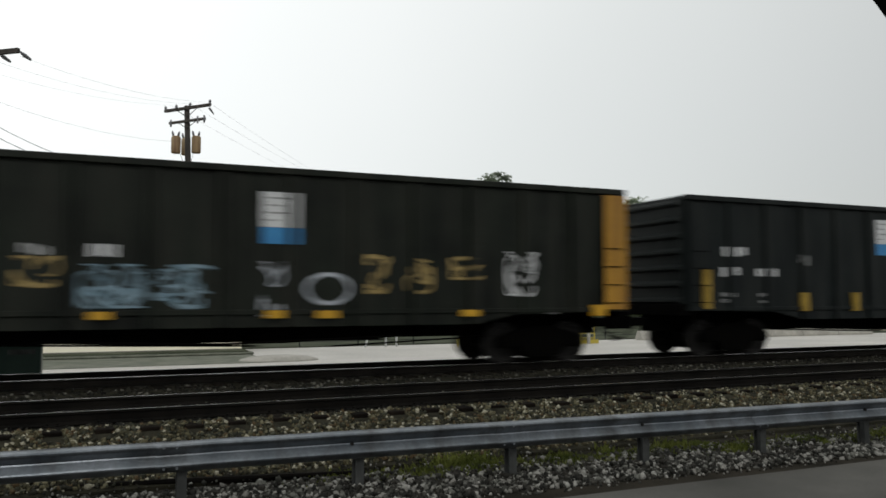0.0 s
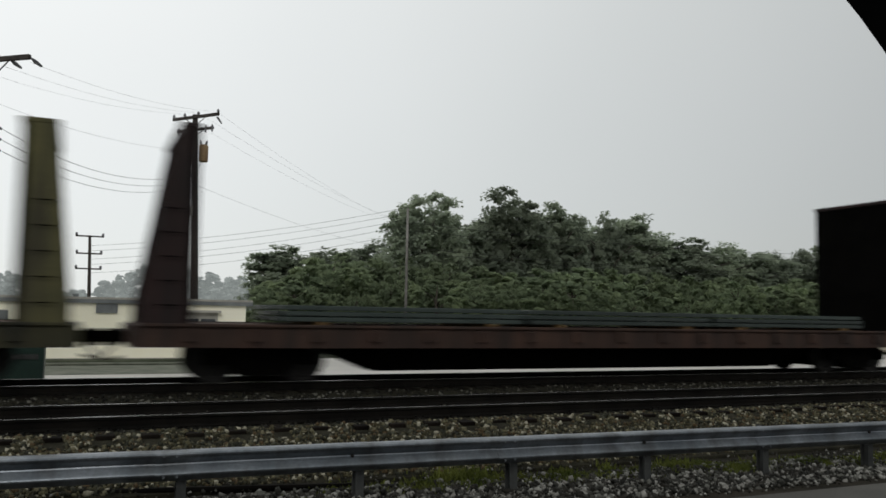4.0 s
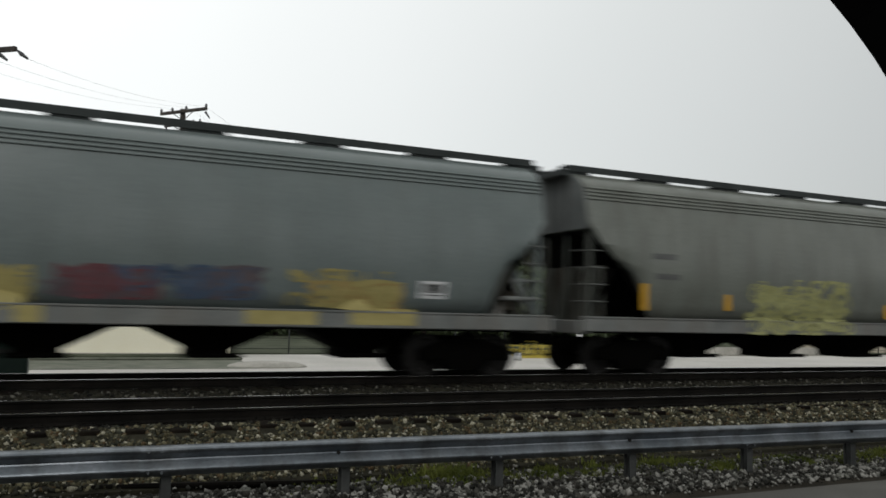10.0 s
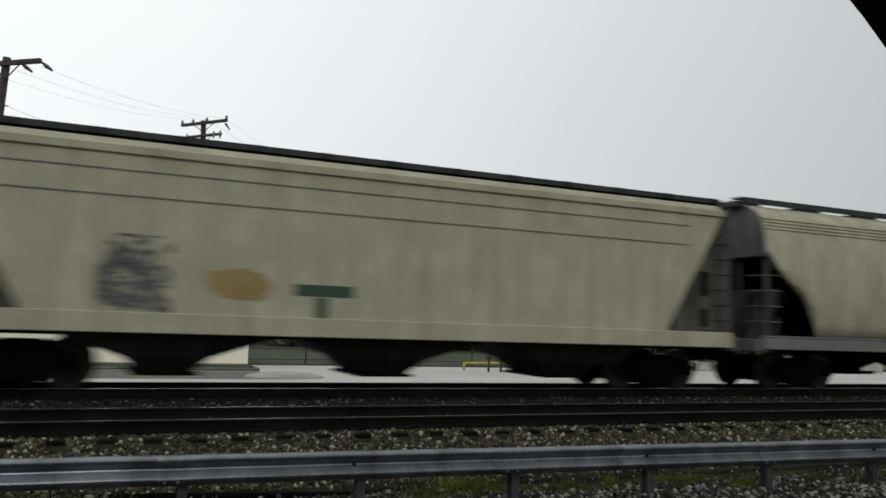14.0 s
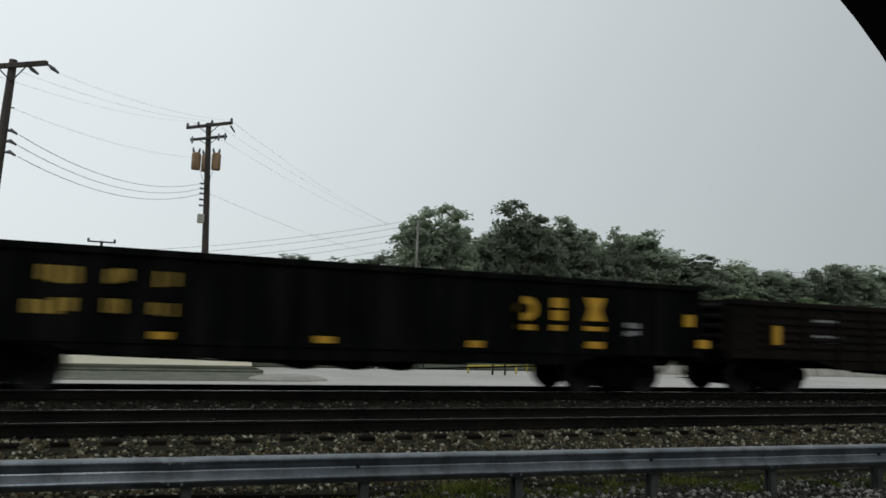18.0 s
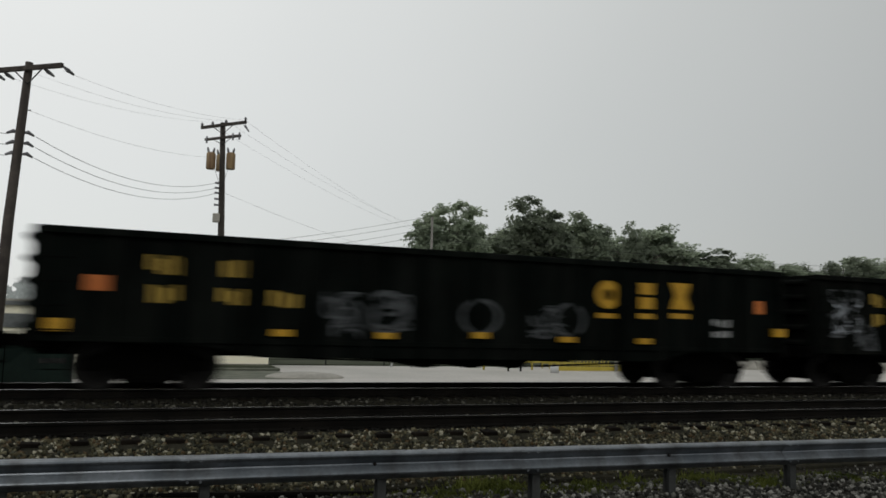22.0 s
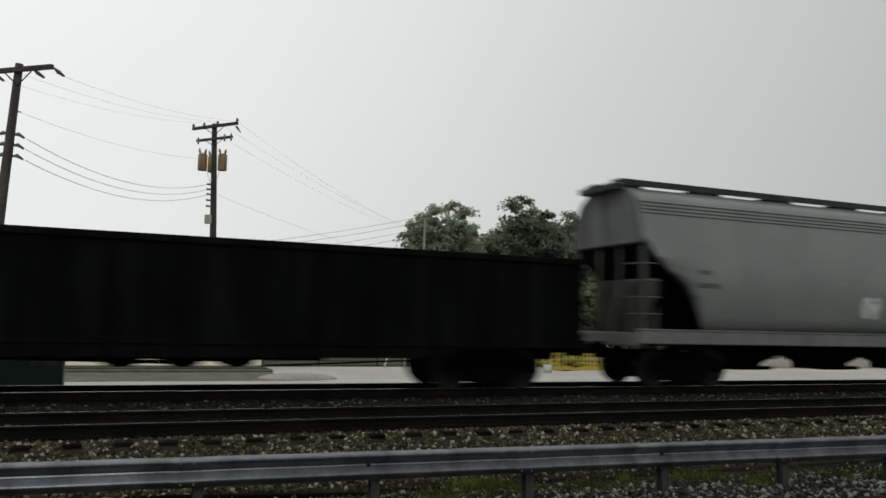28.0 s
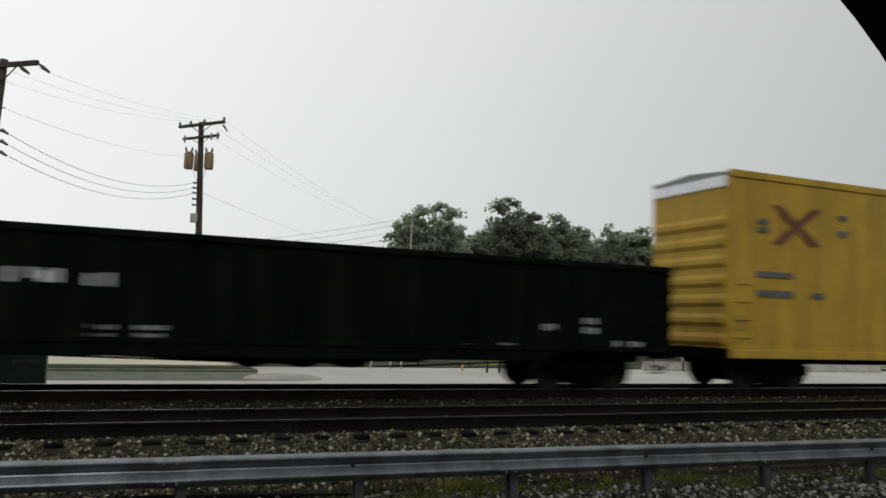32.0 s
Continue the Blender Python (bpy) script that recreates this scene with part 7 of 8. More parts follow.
paint("L10", "block", YMARK, [(3.46, 2.10, 0.62, 0.54), (4.47, 2.13, 0.54, 0.56), (5.46, 2.15, 0.58, 0.54)])
paint("L10", "flush", YMARK, [(3.47, 1.64, 0.62, 0.13), (4.48, 1.64, 0.54, 0.13), (5.46, 1.63, 0.58, 0.14)])
paint("L10", "flush", GREYMARK, [(6.70, 1.47, 0.56, 0.17), (6.71, 1.22, 0.56, 0.17)])
paint("L10", "blob", RUST, [(4.43, 1.09, 2.46, 0.66)])
paint("M", "flush", ODIM, [(-6.85, 2.46, 0.9, 0.19), (-5.65, 2.46, 1.1, 0.19)])
paint("M", "flush", PLACARD, [(0.83, 2.50, 0.84, 0.31)])
paint("M", "flush", GREYMARK, [(7.14, 2.40, 1.05, 0.42)])
paint("M", "flush", GREYMARK, [(-6.03, 2.14, 2.44, 0.11), (-5.30, 1.95, 2.63, 0.11), (5.73, 2.20, 0.44, 0.14), (5.73, 2.01, 0.44, 0.10)])
paint("N1", "flush", WHITE, [(-5.03, 2.25, 0.80, 0.26), (-5.03, 1.83, 0.80, 0.32), (1.08, 2.23, 0.71, 0.88)])
paint("N1", "out", YMARK, [(-7.25, 1.07, 0.36, 0.14)])
paint("H7", "flush", WHITE, [(6.00, 1.79, 0.61, 0.32)])
paint("H7", "flush", UNDER, [(6.00, 1.79, 0.43, 0.19)])
paint("H7", "flush", CREAM, [(1.47, 1.56, 1.72, 0.14)])
paint("H7", "flush", RUST, [(5.27, 1.49, 3.52, 0.04)])
paint("H7", "flush", STENCIL, [(5.46, 2.42, 1.26, 0.04), (5.38, 2.29, 1.09, 0.04)])
paint("H7", "scrawl", WHITE, [(-1.28, 2.06, 0.69, 0.59)])
paint("H7", "flush", STENCIL, [(-6.92, 2.79, 0.39, 0.11), (-6.80, 2.47, 0.71, 0.13)])
paint("H8", "flush", PLACARD, [(-6.36, 2.60, 1.39, 0.81)])
paint("H8", "flush", STENCIL, [(-6.30, 2.56, 0.43, 0.37)])
paint("H8", "out", YMARK, [(-7.23, 1.95, 0.18, 0.79)])
paint("H8", "clump", WHITE, [(-5.17, 1.76, 0.40, 0.43)])
paint("H8", "ring", WHITE, [(-3.98, 1.97, 0.75, 0.75), (-3.33, 2.10, 0.81, 0.87), (-1.86, 2.20, 0.79, 0.80)])
paint("H8", "clump", WHITE, [(-3.87, 2.09, 1.04, 0.66), (-2.58, 1.99, 0.94, 0.81)])
paint("H8", "blob", SPRAYTAN, [(-1.38, 1.79, 0.40, 0.46), (2.14, 1.82, 0.21, 0.48)])
paint("H8", "ring", WHITE, [(2.86, 1.97, 1.21, 0.77)])
paint("H8", "flush", WHITE, [(5.98, 1.81, 0.47, 0.35)])
paint("H8", "flush", STENCIL, [(5.98, 1.81, 0.35, 0.25)])
paint("H8", "out", OMARK, [(7.23, 1.94, 0.17, 0.92)])
paint("H8", "scrawl", GREYMARK, [(5.01, 2.04, 0.90, 0.88)])
paint("N3", "flush", WHITE, [(-6.16, 2.34, 1.10, 0.26), (-6.19, 1.91, 0.87, 0.25)])
paint("N3", "flush", GREYMARK, [(-6.21, 1.41, 1.11, 0.11), (-6.21, 1.23, 1.11, 0.09), (-6.21, 0.95, 1.09, 0.07), (-7.43, 2.69, 0.51, 0.11), (-7.43, 2.53, 0.51, 0.09), (6.50, 1.60, 0.55, 0.15), (6.50, 1.40, 0.55, 0.14)])
paint("N3", "out", OMARK, [(-7.44, 1.61, 0.48, 0.24), (-4.83, 1.54, 0.56, 0.15), (-1.52, 1.57, 0.43, 0.13), (1.85, 1.58, 0.41, 0.12), (5.20, 1.60, 0.47, 0.15)])
paint("N4", "clump", ODIM, [(2.71, 1.77, 0.98, 0.83)])
paint("N4", "clump", SPRAYGREY, [(4.62, 3.04, 0.95, 1.0), (4.62, 3.04, 0.6, 0.75)])
paint("N4", "flush", ODIM, [(-7.08, 2.26, 1.08, 0.20)])
paint("N4", "flush", ODIM, [(6.17, 3.09, 0.42, 0.49)])
paint("N5", "flush", WHITE, [(-4.68, 2.07, 0.56, 0.25), (-3.79, 2.04, 0.45, 0.25), (-5.22, 2.06, 0.12, 0.26)])
paint("N5", "flush", GREYMARK, [(-3.69, 1.19, 0.45, 0.09), (-2.86, 1.20, 0.56, 0.09), (-3.71, 1.03, 0.40, 0.10), (-2.88, 1.05, 0.47, 0.09), (0.36, 0.96, 0.54, 0.08), (5.56, 1.43, 0.33, 0.16), (6.54, 1.61, 0.66, 0.15), (6.55, 1.39, 0.66, 0.15), (3.51, 0.98, 0.23, 0.09), (4.52, 1.02, 0.38, 0.10), (7.72, 1.10, 0.85, 0.13)])
paint("O", "flush", OMARK, [(-7.75, 1.71, 0.44, 0.35)])
paint("O", "flush", STENCIL, [(-6.92, 4.32, 0.41, 0.13), (-6.92, 4.11, 0.41, 0.13), (-4.08, 4.64, 0.40, 0.12), (-4.09, 4.20, 0.40, 0.15), (-6.54, 2.96, 1.28, 0.14), (-6.54, 2.47, 1.28, 0.17), (-5.01, 2.47, 0.43, 0.16)])

# ---- yard behind the tracks ----


def yard_building():
    b = thing("yard_building", "long low cream-sided yard building with dark roof edge", "building")
    x0, x1, y0, y1, z0, z1 = -40.0, 6.85, 36.5, 46.0, -0.8, 1.62
    wall = part("wall", Build().box(x0, x1, y0, y0 + 0.2, z0, z1).box(x1 - 0.2, x1, y0 + 0.2, y1, z0, z1).box(x0, x0 + 0.2, y0 + 0.2, y1, z0, z1).box(x0 + 0.2, x1 - 0.2, y1 - 0.2, y1, z0, z1), WALLPAINT, b)
    part("roof", Build().box(x0 - 0.25, x1 + 0.25, y0 - 0.12, y1 + 0.3, 1.70, 1.80), ROOFMETAL, b)
    part("fascia", Build().box(x0 - 0.27, x1 + 0.27, y0 - 0.15, y0 - 0.12, 1.58, 1.74), ROOFMETAL, b)
    part("roof_edge_flashing", Build().box(x0 - 0.27, x1 + 0.27, y0 - 0.155, y0 - 0.12, 1.742, 1.83), CURB, b, "pale metal flashing along the roof edge")
    part("skirt", Build().box(x0, x1, y0 - 0.03, y0, z0, -0.66), CURB, b)
    win = part("window", Build().box(4.15, 5.65, y0 - 0.06, y0, 0.5, 1.32), CURB, b)
    part("hood", Build().box(4.05, 5.75, y0 - 0.3, y0, 1.26, 1.36), CURB, win)
    for x in (4.25, 4.95):
        part("pane", Build().box(x, x + 0.6, y0 - 0.075, y0 - 0.06, 0.58, 1.0), DARKGLASS, win)
    part("vent", Build().box(0.78, 1.6, y0 - 0.08, y0, 1.18, 1.56), ROOFMETAL, b, "dark louvred vent")
    part("vent", Build().box(-3.6, -2.4, y0 - 0.08, y0, 0.7, 1.25), ROOFMETAL, b, "dark louvred vent")
    part("roof_vent", Build().tube([(0.0, 40, 1.8), (0.0, 40, 2.0)], 0.12, 8), ROOFMETAL, b)


yard_building()
solid("yard_kerb", Build().box(-40, 6.9, 34.0, 35.6, -0.8, -0.68, 0.05), MOSSY, "mossy grey concrete kerb and planting strip before the building", "kerb", kind="structure")
solid("mossy_apron", Build().box(-40, 6.75, 29.6, 33.99, -0.8, -0.782), MOSSY, "mossy wet apron between the yard and the kerb", "apron", kind="structure")
solid("planting_strip", Build().box(-39.8, 6.7, 34.2, 35.4, -0.70, -0.62, 0.03), FIELD, "narrow grassy strip beside the building", "planting", kind="stuff")

gb = thing("utility_cabinet", "dark green steel utility cabinet beside the tracks", "utility cabinet")
part("body", Build().box(-3.6, -0.62, 22.0, 23.2, -0.9, 0.60, 0.03), BOXGREEN, gb)
part("lid", Build().box(-3.66, -0.56, 21.94, 23.26, 0.60, 0.69, 0.03), BOXGREEN, gb)
part("label_plate", Build().box(-1.35, -0.75, 21.985, 22.0, 0.16, 0.28), GALV_POST, gb, "faded pale label plate")
part("base", Build().box(-3.75, -0.47, 21.85, 23.35, -0.95, -0.72, 0.02), CURB, gb)
part("door_seam", Build().box(-2.11, -2.09, 21.985, 22.0, -0.7, 0.55), UNDER, gb)


def mound():
    n, b, rings = 20, Build(), []
    for h, f in ((0.0, 1.0), (0.09, 0.9), (0.17, 0.7), (0.21, 0.4), (0.22, 0.05)):
        rings.append([(7.1 + 1.55 * f * math.cos(6.283 * k / n), 30.5 + 1.0 * f * math.sin(6.283 * k / n) + 0.04 * math.sin(k * 2.3), -0.82 + h) for k in range(n)])
    b.loft(rings, smooth=True)
    solid("gravel_mound", b, CURB, "low grey mound of gravel on the yard", "gravel mound")


mound()


def stockpile():
    """A long heap of crushed stone behind the yard fence, slumped and gullied."""
    nx, ny, b, rs = 56, 20, Build(), random.Random(8)
    verts, faces = [], []
    for j in range(ny + 1):
        for i in range(nx + 1):
            u, v = 2 * i / nx - 1, 2 * j / ny - 1
            d = math.sqrt(u * u + v * v)
            x, y = 64 + 18.5 * u, 46 + 5.2 * v
            lump = 0.13 * math.sin(1.7 * x + 0.8 * y) + 0.09 * math.sin(3.9 * x - 1.3 * y) + rs.uniform(-0.04, 0.04)
            top = 4.7 * (1 - math.sqrt(d * d + 0.02)) + lump * max(0.0, min(1.0, 3 * (1 - d)))
            verts.append((x, y, max(-1.15, -1.0 + top)))
    for j in range(ny):
        for i in range(nx):
            k = j * (nx + 1) + i
            faces.append((k, k + 1, k + nx + 2, k + nx + 1))
    b.add(verts, faces)
    solid("stockpile", b, CRUSHED, "large tan heap of crushed stone behind the fence", "stone heap")


stockpile()


def yellow_cage():
    c = thing("safety_railing", "yellow steel safety railing around a yard pit", "railing")
    y0, x0, x1, zb, zt = 35.2, 20.75, 24.45, -0.82, -0.02
    for yy in (y0, y0 + 1.6):
        for k in range(10):
            x = x0 + (x1 - x0) * k / 9
            part("post", Build().tube([(x, yy, zb), (x, yy, zt + 0.05)], 0.035, 6), SAFETY, c)
        for z in (zt, zt - 0.25, zt - 0.5):
            part("rail", Build().tube([(x0, yy, z), (x1, yy, z)], 0.035, 6), SAFETY, c)
    part("plinth", Build().box(x0 - 0.1, x1 + 0.2, y0 - 0.08, y0 + 0.02, zb, zb + 0.22), SAFETY, c)


yellow_cage()
lr = thing("low_barrier", "low pale yellow pipe barrier on the yard", "barrier")
for x in (16.9, 18.2, 19.5, 20.6):
    part("post", Build().tube([(x, 35.6, -0.82), (x, 35.6, -0.42)], 0.05, 6), SAFETY, lr)
part("rail", Build().tube([(16.9, 35.6, -0.45), (20.7, 35.4, -0.40)], 0.05, 6), SAFETY, lr)
for x, z in ((17.7, 0.0), (18.35, 0.1)):
    h = thing("standpipe", "short grey standpipe with a valve on the yard", "standpipe", "standpipes")
    part("pipe", Build().tube([(x, 34.6, -0.82), (x, 34.6, z)], 0.05, 8), GALV_POST, h)
    part("valve", Build().tube([(x - 0.12, 34.6, z - 0.15), (x + 0.12, 34.6, z - 0.15)], 0.07, 8), GALV_POST, h)
bl = thing("white_drum", "small white drum on the yard", "drum")
part("shell", Build().tube([(19.6, 33.6, -0.8), (19.6, 33.6, -0.45)], 0.2, 12), WHITE, bl)
sg = thing("marker_post", "white and dark striped marker post", "marker post")
part("post", Build().box(23.86, 24.0, 34.9, 35.0, -0.82, 0.62), CURB, sg)
part("plate", Build().box(23.75, 24.12, 34.86, 34.9, -0.1, 0.66), WHITE, sg)
for z in (0.12, 0.40):
    part("band", Build().box(23.80, 24.07, 34.85, 34.86, z, z + 0.1), UNDER, sg)
bar = thing("concrete_barrier", "low pale concrete barrier wall at the yard edge", "barrier")
for k in range(6):
    x = 28.6 + k * 3.05
    part("segment", Build().loft([[(xx, 37.0 + a, z) for a, z in ((-0.3, -0.85), (-0.3, -0.7), (-0.1, -0.3), (0.1, -0.3), (0.3, -0.7), (0.3, -0.85))] for xx in (x + 0.02, x + 3.03)]), CURB, bar)
pb = thing("notice_board", "small white notice board on two posts", "notice board")
part("board", Build().box(30.8, 31.85, 36.55, 36.6, -0.28, -0.05), WHITE, pb)
for x in (31.0, 31.65):
    part("post", Build().box(x - 0.03, x + 0.03, 36.6, 36.66, -0.85, -0.05), GALV_POST, pb)
for x in (12.9, 13.75, 14.3):
    f = thing("bollard", "thin white marker stake at the yard edge", "bollard", "marker stakes")
    part("stake", Build().tube([(x - 0.2 if x < 13 else x, 37.0, -0.85), (x + (0.15 if x < 13 else 0), 37.0, 0.35)], 0.05, 6), WHITE, f)
fence = thing("wire_fence", "grey wire mesh fence before the woods", "fence")
for k in range(36):
    x = 7.2 + 3.0 * k
    part("fence_post", Build().tube([(x, 39.5, -1.15), (x, 39.5, 0.45)], 0.035, 6), GALV_POST, fence)
for z in (0.4, -0.1, -0.6):
    part("fence_rail", Build().tube([(7.2, 39.5, z), (112, 39.5, z)], 0.018, 5), GALV_POST, fence)
hz = Build().slab([(7.2, 39.9), (112, 39.9), (112, 43.5), (7.2, 43.5)], -1.2, -0.85)
solid("weedy_bank", hz, FIELD, "weedy grass bank in front of the woods", "bank", kind="structure")

# ---- woods ----


def leaf_quads(rs, width, base, top, towers, clumps, leaves, size):
    """Corners of the leaf blades of one crown: limbs that rise as towers of lobes, each lobe of several clumps, with gaps between."""
    h, out = top - base, []
    for j in range(towers):
        a, q = 2.4 * j + rs.uniform(-0.4, 0.4), rs.uniform(0.5, 1.0) if j else 0.1
        reach = (1 - 0.22 * q * q) * rs.uniform(0.92, 1.0) if j else 1.0
        for i in range(8):
            w = (i + rs.uniform(0.3, 0.7)) / 8
            r = h / 8 * rs.uniform(0.62, 0.95) * (1 - 0.15 * w * w)
            side = q * (width / 2 - 0.8 * r) * (0.72 + 0.9 * w if w < 0.3 else 1.0 - 0.25 * (w - 0.3))
            c = np.array([side * math.cos(a), side * math.sin(a), base + w * reach * h]) + rs.normal(size=3) * 0.06 * width * np.array([1, 1, 0.3])
            for _ in range(clumps):
                d = rs.normal(size=3) + np.array([0, 0, 0.5])
                d /= np.linalg.norm(d)
                k = int(leaves * rs.uniform(0.5, 1.4))
                p = c + d * r * rs.uniform(0.72, 1.12) + np.clip(rs.normal(size=(k, 3)), -1.4, 1.4) * r * rs.uniform(0.18, 0.36) * np.array([1.1, 1.1, 0.75])
                n = 0.9 * d + np.array([0, 0, 0.45]) + 0.42 * rs.normal(size=(k, 3))
                n /= np.linalg.norm(n, axis=1, keepdims=True)
                u = np.cross(n, rs.normal(size=(k, 3)))
                u /= np.linalg.norm(u, axis=1, keepdims=True)
                v = np.cross(n, u)
                f = size * rs.uniform(0.6, 1.35, (k, 1))
                out.append(np.stack([p - u * f, p + v * f * 0.7, p + u * f, p - v * f * 0.7], 1))
    q = np.concatenate(out)
    q[:, :, :2] *= width / 2 / np.quantile(np.abs(q[:, :, 0]), 0.985)
    q[:, :, 2] = base + (q[:, :, 2] - base) * h / (q[:, :, 2].max() - base)
    return q


def quad_mesh(name, q, material):
    me = bpy.data.meshes.new(name)
    n = len(q)
    me.vertices.add(4 * n)
    me.vertices.foreach_set("co", q.reshape(-1))
    me.loops.add(4 * n)
    me.loops.foreach_set("vertex_index", np.arange(4 * n))
    me.polygons.add(n)
    me.polygons.foreach_set("loop_start", np.arange(n) * 4)
    me.update(calc_edges=True)
    me.materials.append(material)
    return me


# width, base, top, lobes, clumps, leaves, blade size of each kind of crown
KINDS = ((8.4, 2.6, 15.0, 8, 11, 32, 0.20), (5.8, 2.2, 14.0, 6, 11, 32, 0.19), (5.0, 2.0, 13.0, 6, 11, 32, 0.18), (8.5, 0.3, 8.5, 8, 6, 24, 0.21), (8.8, 0.2, 7.0, 8, 6, 24, 0.21))
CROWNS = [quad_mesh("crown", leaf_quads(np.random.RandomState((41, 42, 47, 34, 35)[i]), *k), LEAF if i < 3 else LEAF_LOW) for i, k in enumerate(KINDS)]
TALL = [15.0, 14.0, 13.0, 8.5, 7.0]


def trunk_mesh(k):
    b, r = Build(), random.Random(k)
    top = TALL[k]
    b.tube([(0, 0, -0.4), (0.1, 0, top * 0.3), (r.uniform(-0.3, 0.3), 0.1, top * 0.62), (0, 0, top * 0.88)], [0.34, 0.26, 0.16, 0.04], 8)
    for i in range(6):
        a, z = r.uniform(0, 6.28), top * r.uniform(0.3, 0.62)
        l = top * 0.24
        b.tube([(0, 0, z), (l * 0.5 * math.cos(a), l * 0.5 * math.sin(a), z + l * 0.5), (l * math.cos(a), l * math.sin(a), z + l * 0.75)], [0.12, 0.08, 0.03], 6)
    return b.mesh("trunk", BARK)


TRUNKS = [trunk_mesh(k) for k in range(5)]


def tree(k, x, y, height, turn, wide=1.0):
    f = height / TALL[k]
    t = thing("tree", "leafy green deciduous tree with an uneven crown" if k < 3 else "bushy green tree at the edge of the woods", "tree", "trees of the woods", at=(x, y, -1.1), turn=turn)
    t.scale = (f * wide, f * wide, f)
    part("trunk", TRUNKS[k], BARK, t)
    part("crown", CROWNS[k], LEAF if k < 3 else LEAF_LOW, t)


rt = random.Random(21)
# tall trees: kind, x, y, height, breadth
for k, x, y, h, w in ((0, 37.7, 90, 17.2, 0.80), (0, 49.6, 90, 18.5, 0.70), (2, 57.3, 91, 17.4, 0.95), (1, 64.4, 90, 16.5, 0.80), (2, 69.2, 91, 16.7, 0.95), (2, 77.2, 89, 13.5, 1.6), (1, 82.6, 90, 13.4, 1.5), (2, 88.4, 91, 12.9, 1.6), (2, 92.6, 90, 12.4, 1.5), (1, 96.6, 92, 13.0, 1.4), (0, 101.6, 90, 13.9, 0.85), (2, 106.8, 91, 14.4, 1.7), (1, 112.5, 91, 14.4, 1.6), (2, 118.5, 92, 14.7, 1.8), (1, 125.0, 92, 14.0, 1.6), (2, 131.5, 94, 14.0, 1.7), (2, 138.0, 95, 14.0, 1.7),
                      (2, 20.4, 91, 9.8, 1.8), (1, 25.0, 91, 9.9, 2.0), (2, 29.0, 92, 9.4, 1.8), (1, 32.8, 96, 11.6, 1.7), (0, 42.6, 96, 14.4, 1.0), (1, 44.8, 92, 14.3, 1.2), (2, 53.8, 93, 15.4, 1.2), (1, 61.4, 93, 16.0, 1.0), (1, 52.8, 97, 15.4, 1.4), (0, 60.0, 97, 15.8, 0.9), (2, 73.8, 92, 14.6, 1.4), (0, 72.6, 97, 15.6, 0.9), (1, 87.6, 97, 11.4, 1.7), (0, 50.4, 93, 16.4, 1.0), (0, 67.4, 94, 15.9, 0.95), (0, 48.0, 102, 16.0, 1.1), (0, 66.0, 103, 16.4, 1.1), (1, 79.0, 102, 13.6, 1.7)):
    tree(k, x, y, h, rt.uniform(0, 360), w)
for i in range(34):
    x = 19.8 + i * 3.5 + rt.uniform(-1, 1)
    tree(3 if i % 2 else 4, x, 82 + rt.uniform(-3, 3), rt.uniform(6.0, 8.6), rt.uniform(0, 360), rt.uniform(1.0, 1.25))
for i in range(26):
    x = 18.6 + i * 4.4 + rt.uniform(-1, 1)
    tree(3 if i % 3 else 4, x, 72 + rt.uniform(-4, 4), rt.uniform(4.2, 6.8), rt.uniform(0, 360), rt.uniform(0.9, 1.2))
# plain distance beyond the building, far behind everything, haze painted in and glowing
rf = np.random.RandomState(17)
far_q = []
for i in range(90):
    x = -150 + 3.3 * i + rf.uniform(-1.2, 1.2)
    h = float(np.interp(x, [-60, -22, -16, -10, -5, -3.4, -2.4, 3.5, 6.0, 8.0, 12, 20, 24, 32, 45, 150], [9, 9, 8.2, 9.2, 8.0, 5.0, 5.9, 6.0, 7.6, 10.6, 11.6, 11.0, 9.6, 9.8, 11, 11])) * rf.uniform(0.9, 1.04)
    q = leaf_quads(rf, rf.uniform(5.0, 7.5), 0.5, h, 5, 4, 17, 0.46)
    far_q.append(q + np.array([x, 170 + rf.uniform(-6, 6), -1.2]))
thing("backdrop", "far-off line of woods on the horizon, haze painted in", "distant woods", kind="structure", data=quad_mesh("backdrop", np.concatenate(far_q), DISTANCE))

# ---- ties, loose stones, grass ----


def tie_mesh():
    b = Build().box(-0.115, 0.115, -1.38, 1.38, -0.36, -0.168, 0.012)
    return b.mesh("tie", TIE)


def plate_mesh():
    b = Build()
    for s in (-1, 1):
        b.box(-0.09, 0.09, s * 0.7535 - 0.17, s * 0.7535 + 0.17, -0.172, -0.158)
        for dx in (-0.06, 0.06):
            for dy in (-0.1, 0.1):
                b.box(dx - 0.012, dx + 0.012, s * 0.7535 + dy - 0.012, s * 0.7535 + dy + 0.012, -0.16, -0.13)
    return b.mesh("tie_plate", RAILSIDE)


TIE_ME, PLATE_ME = tie_mesh(), plate_mesh()
for y, name in ((NEAR_Y, "near"), (FAR_Y, "far")):
    row = thing("track_ties", "weathered dark creosoted wooden ties under the rails", "railway ties", kind="structure")
    for k in range(70):
        x = -8.0 + k * 0.56 + random.uniform(-0.03, 0.03)
        t = part("tie", TIE_ME, TIE, row, at=(x, y + random.uniform(-0.05, 0.05), random.uniform(-0.012, 0.006)))
        t.rotation_euler = (0, 0, random.uniform(-0.02, 0.02))
        part("tie_plate", PLATE_ME, RAILSIDE, t)


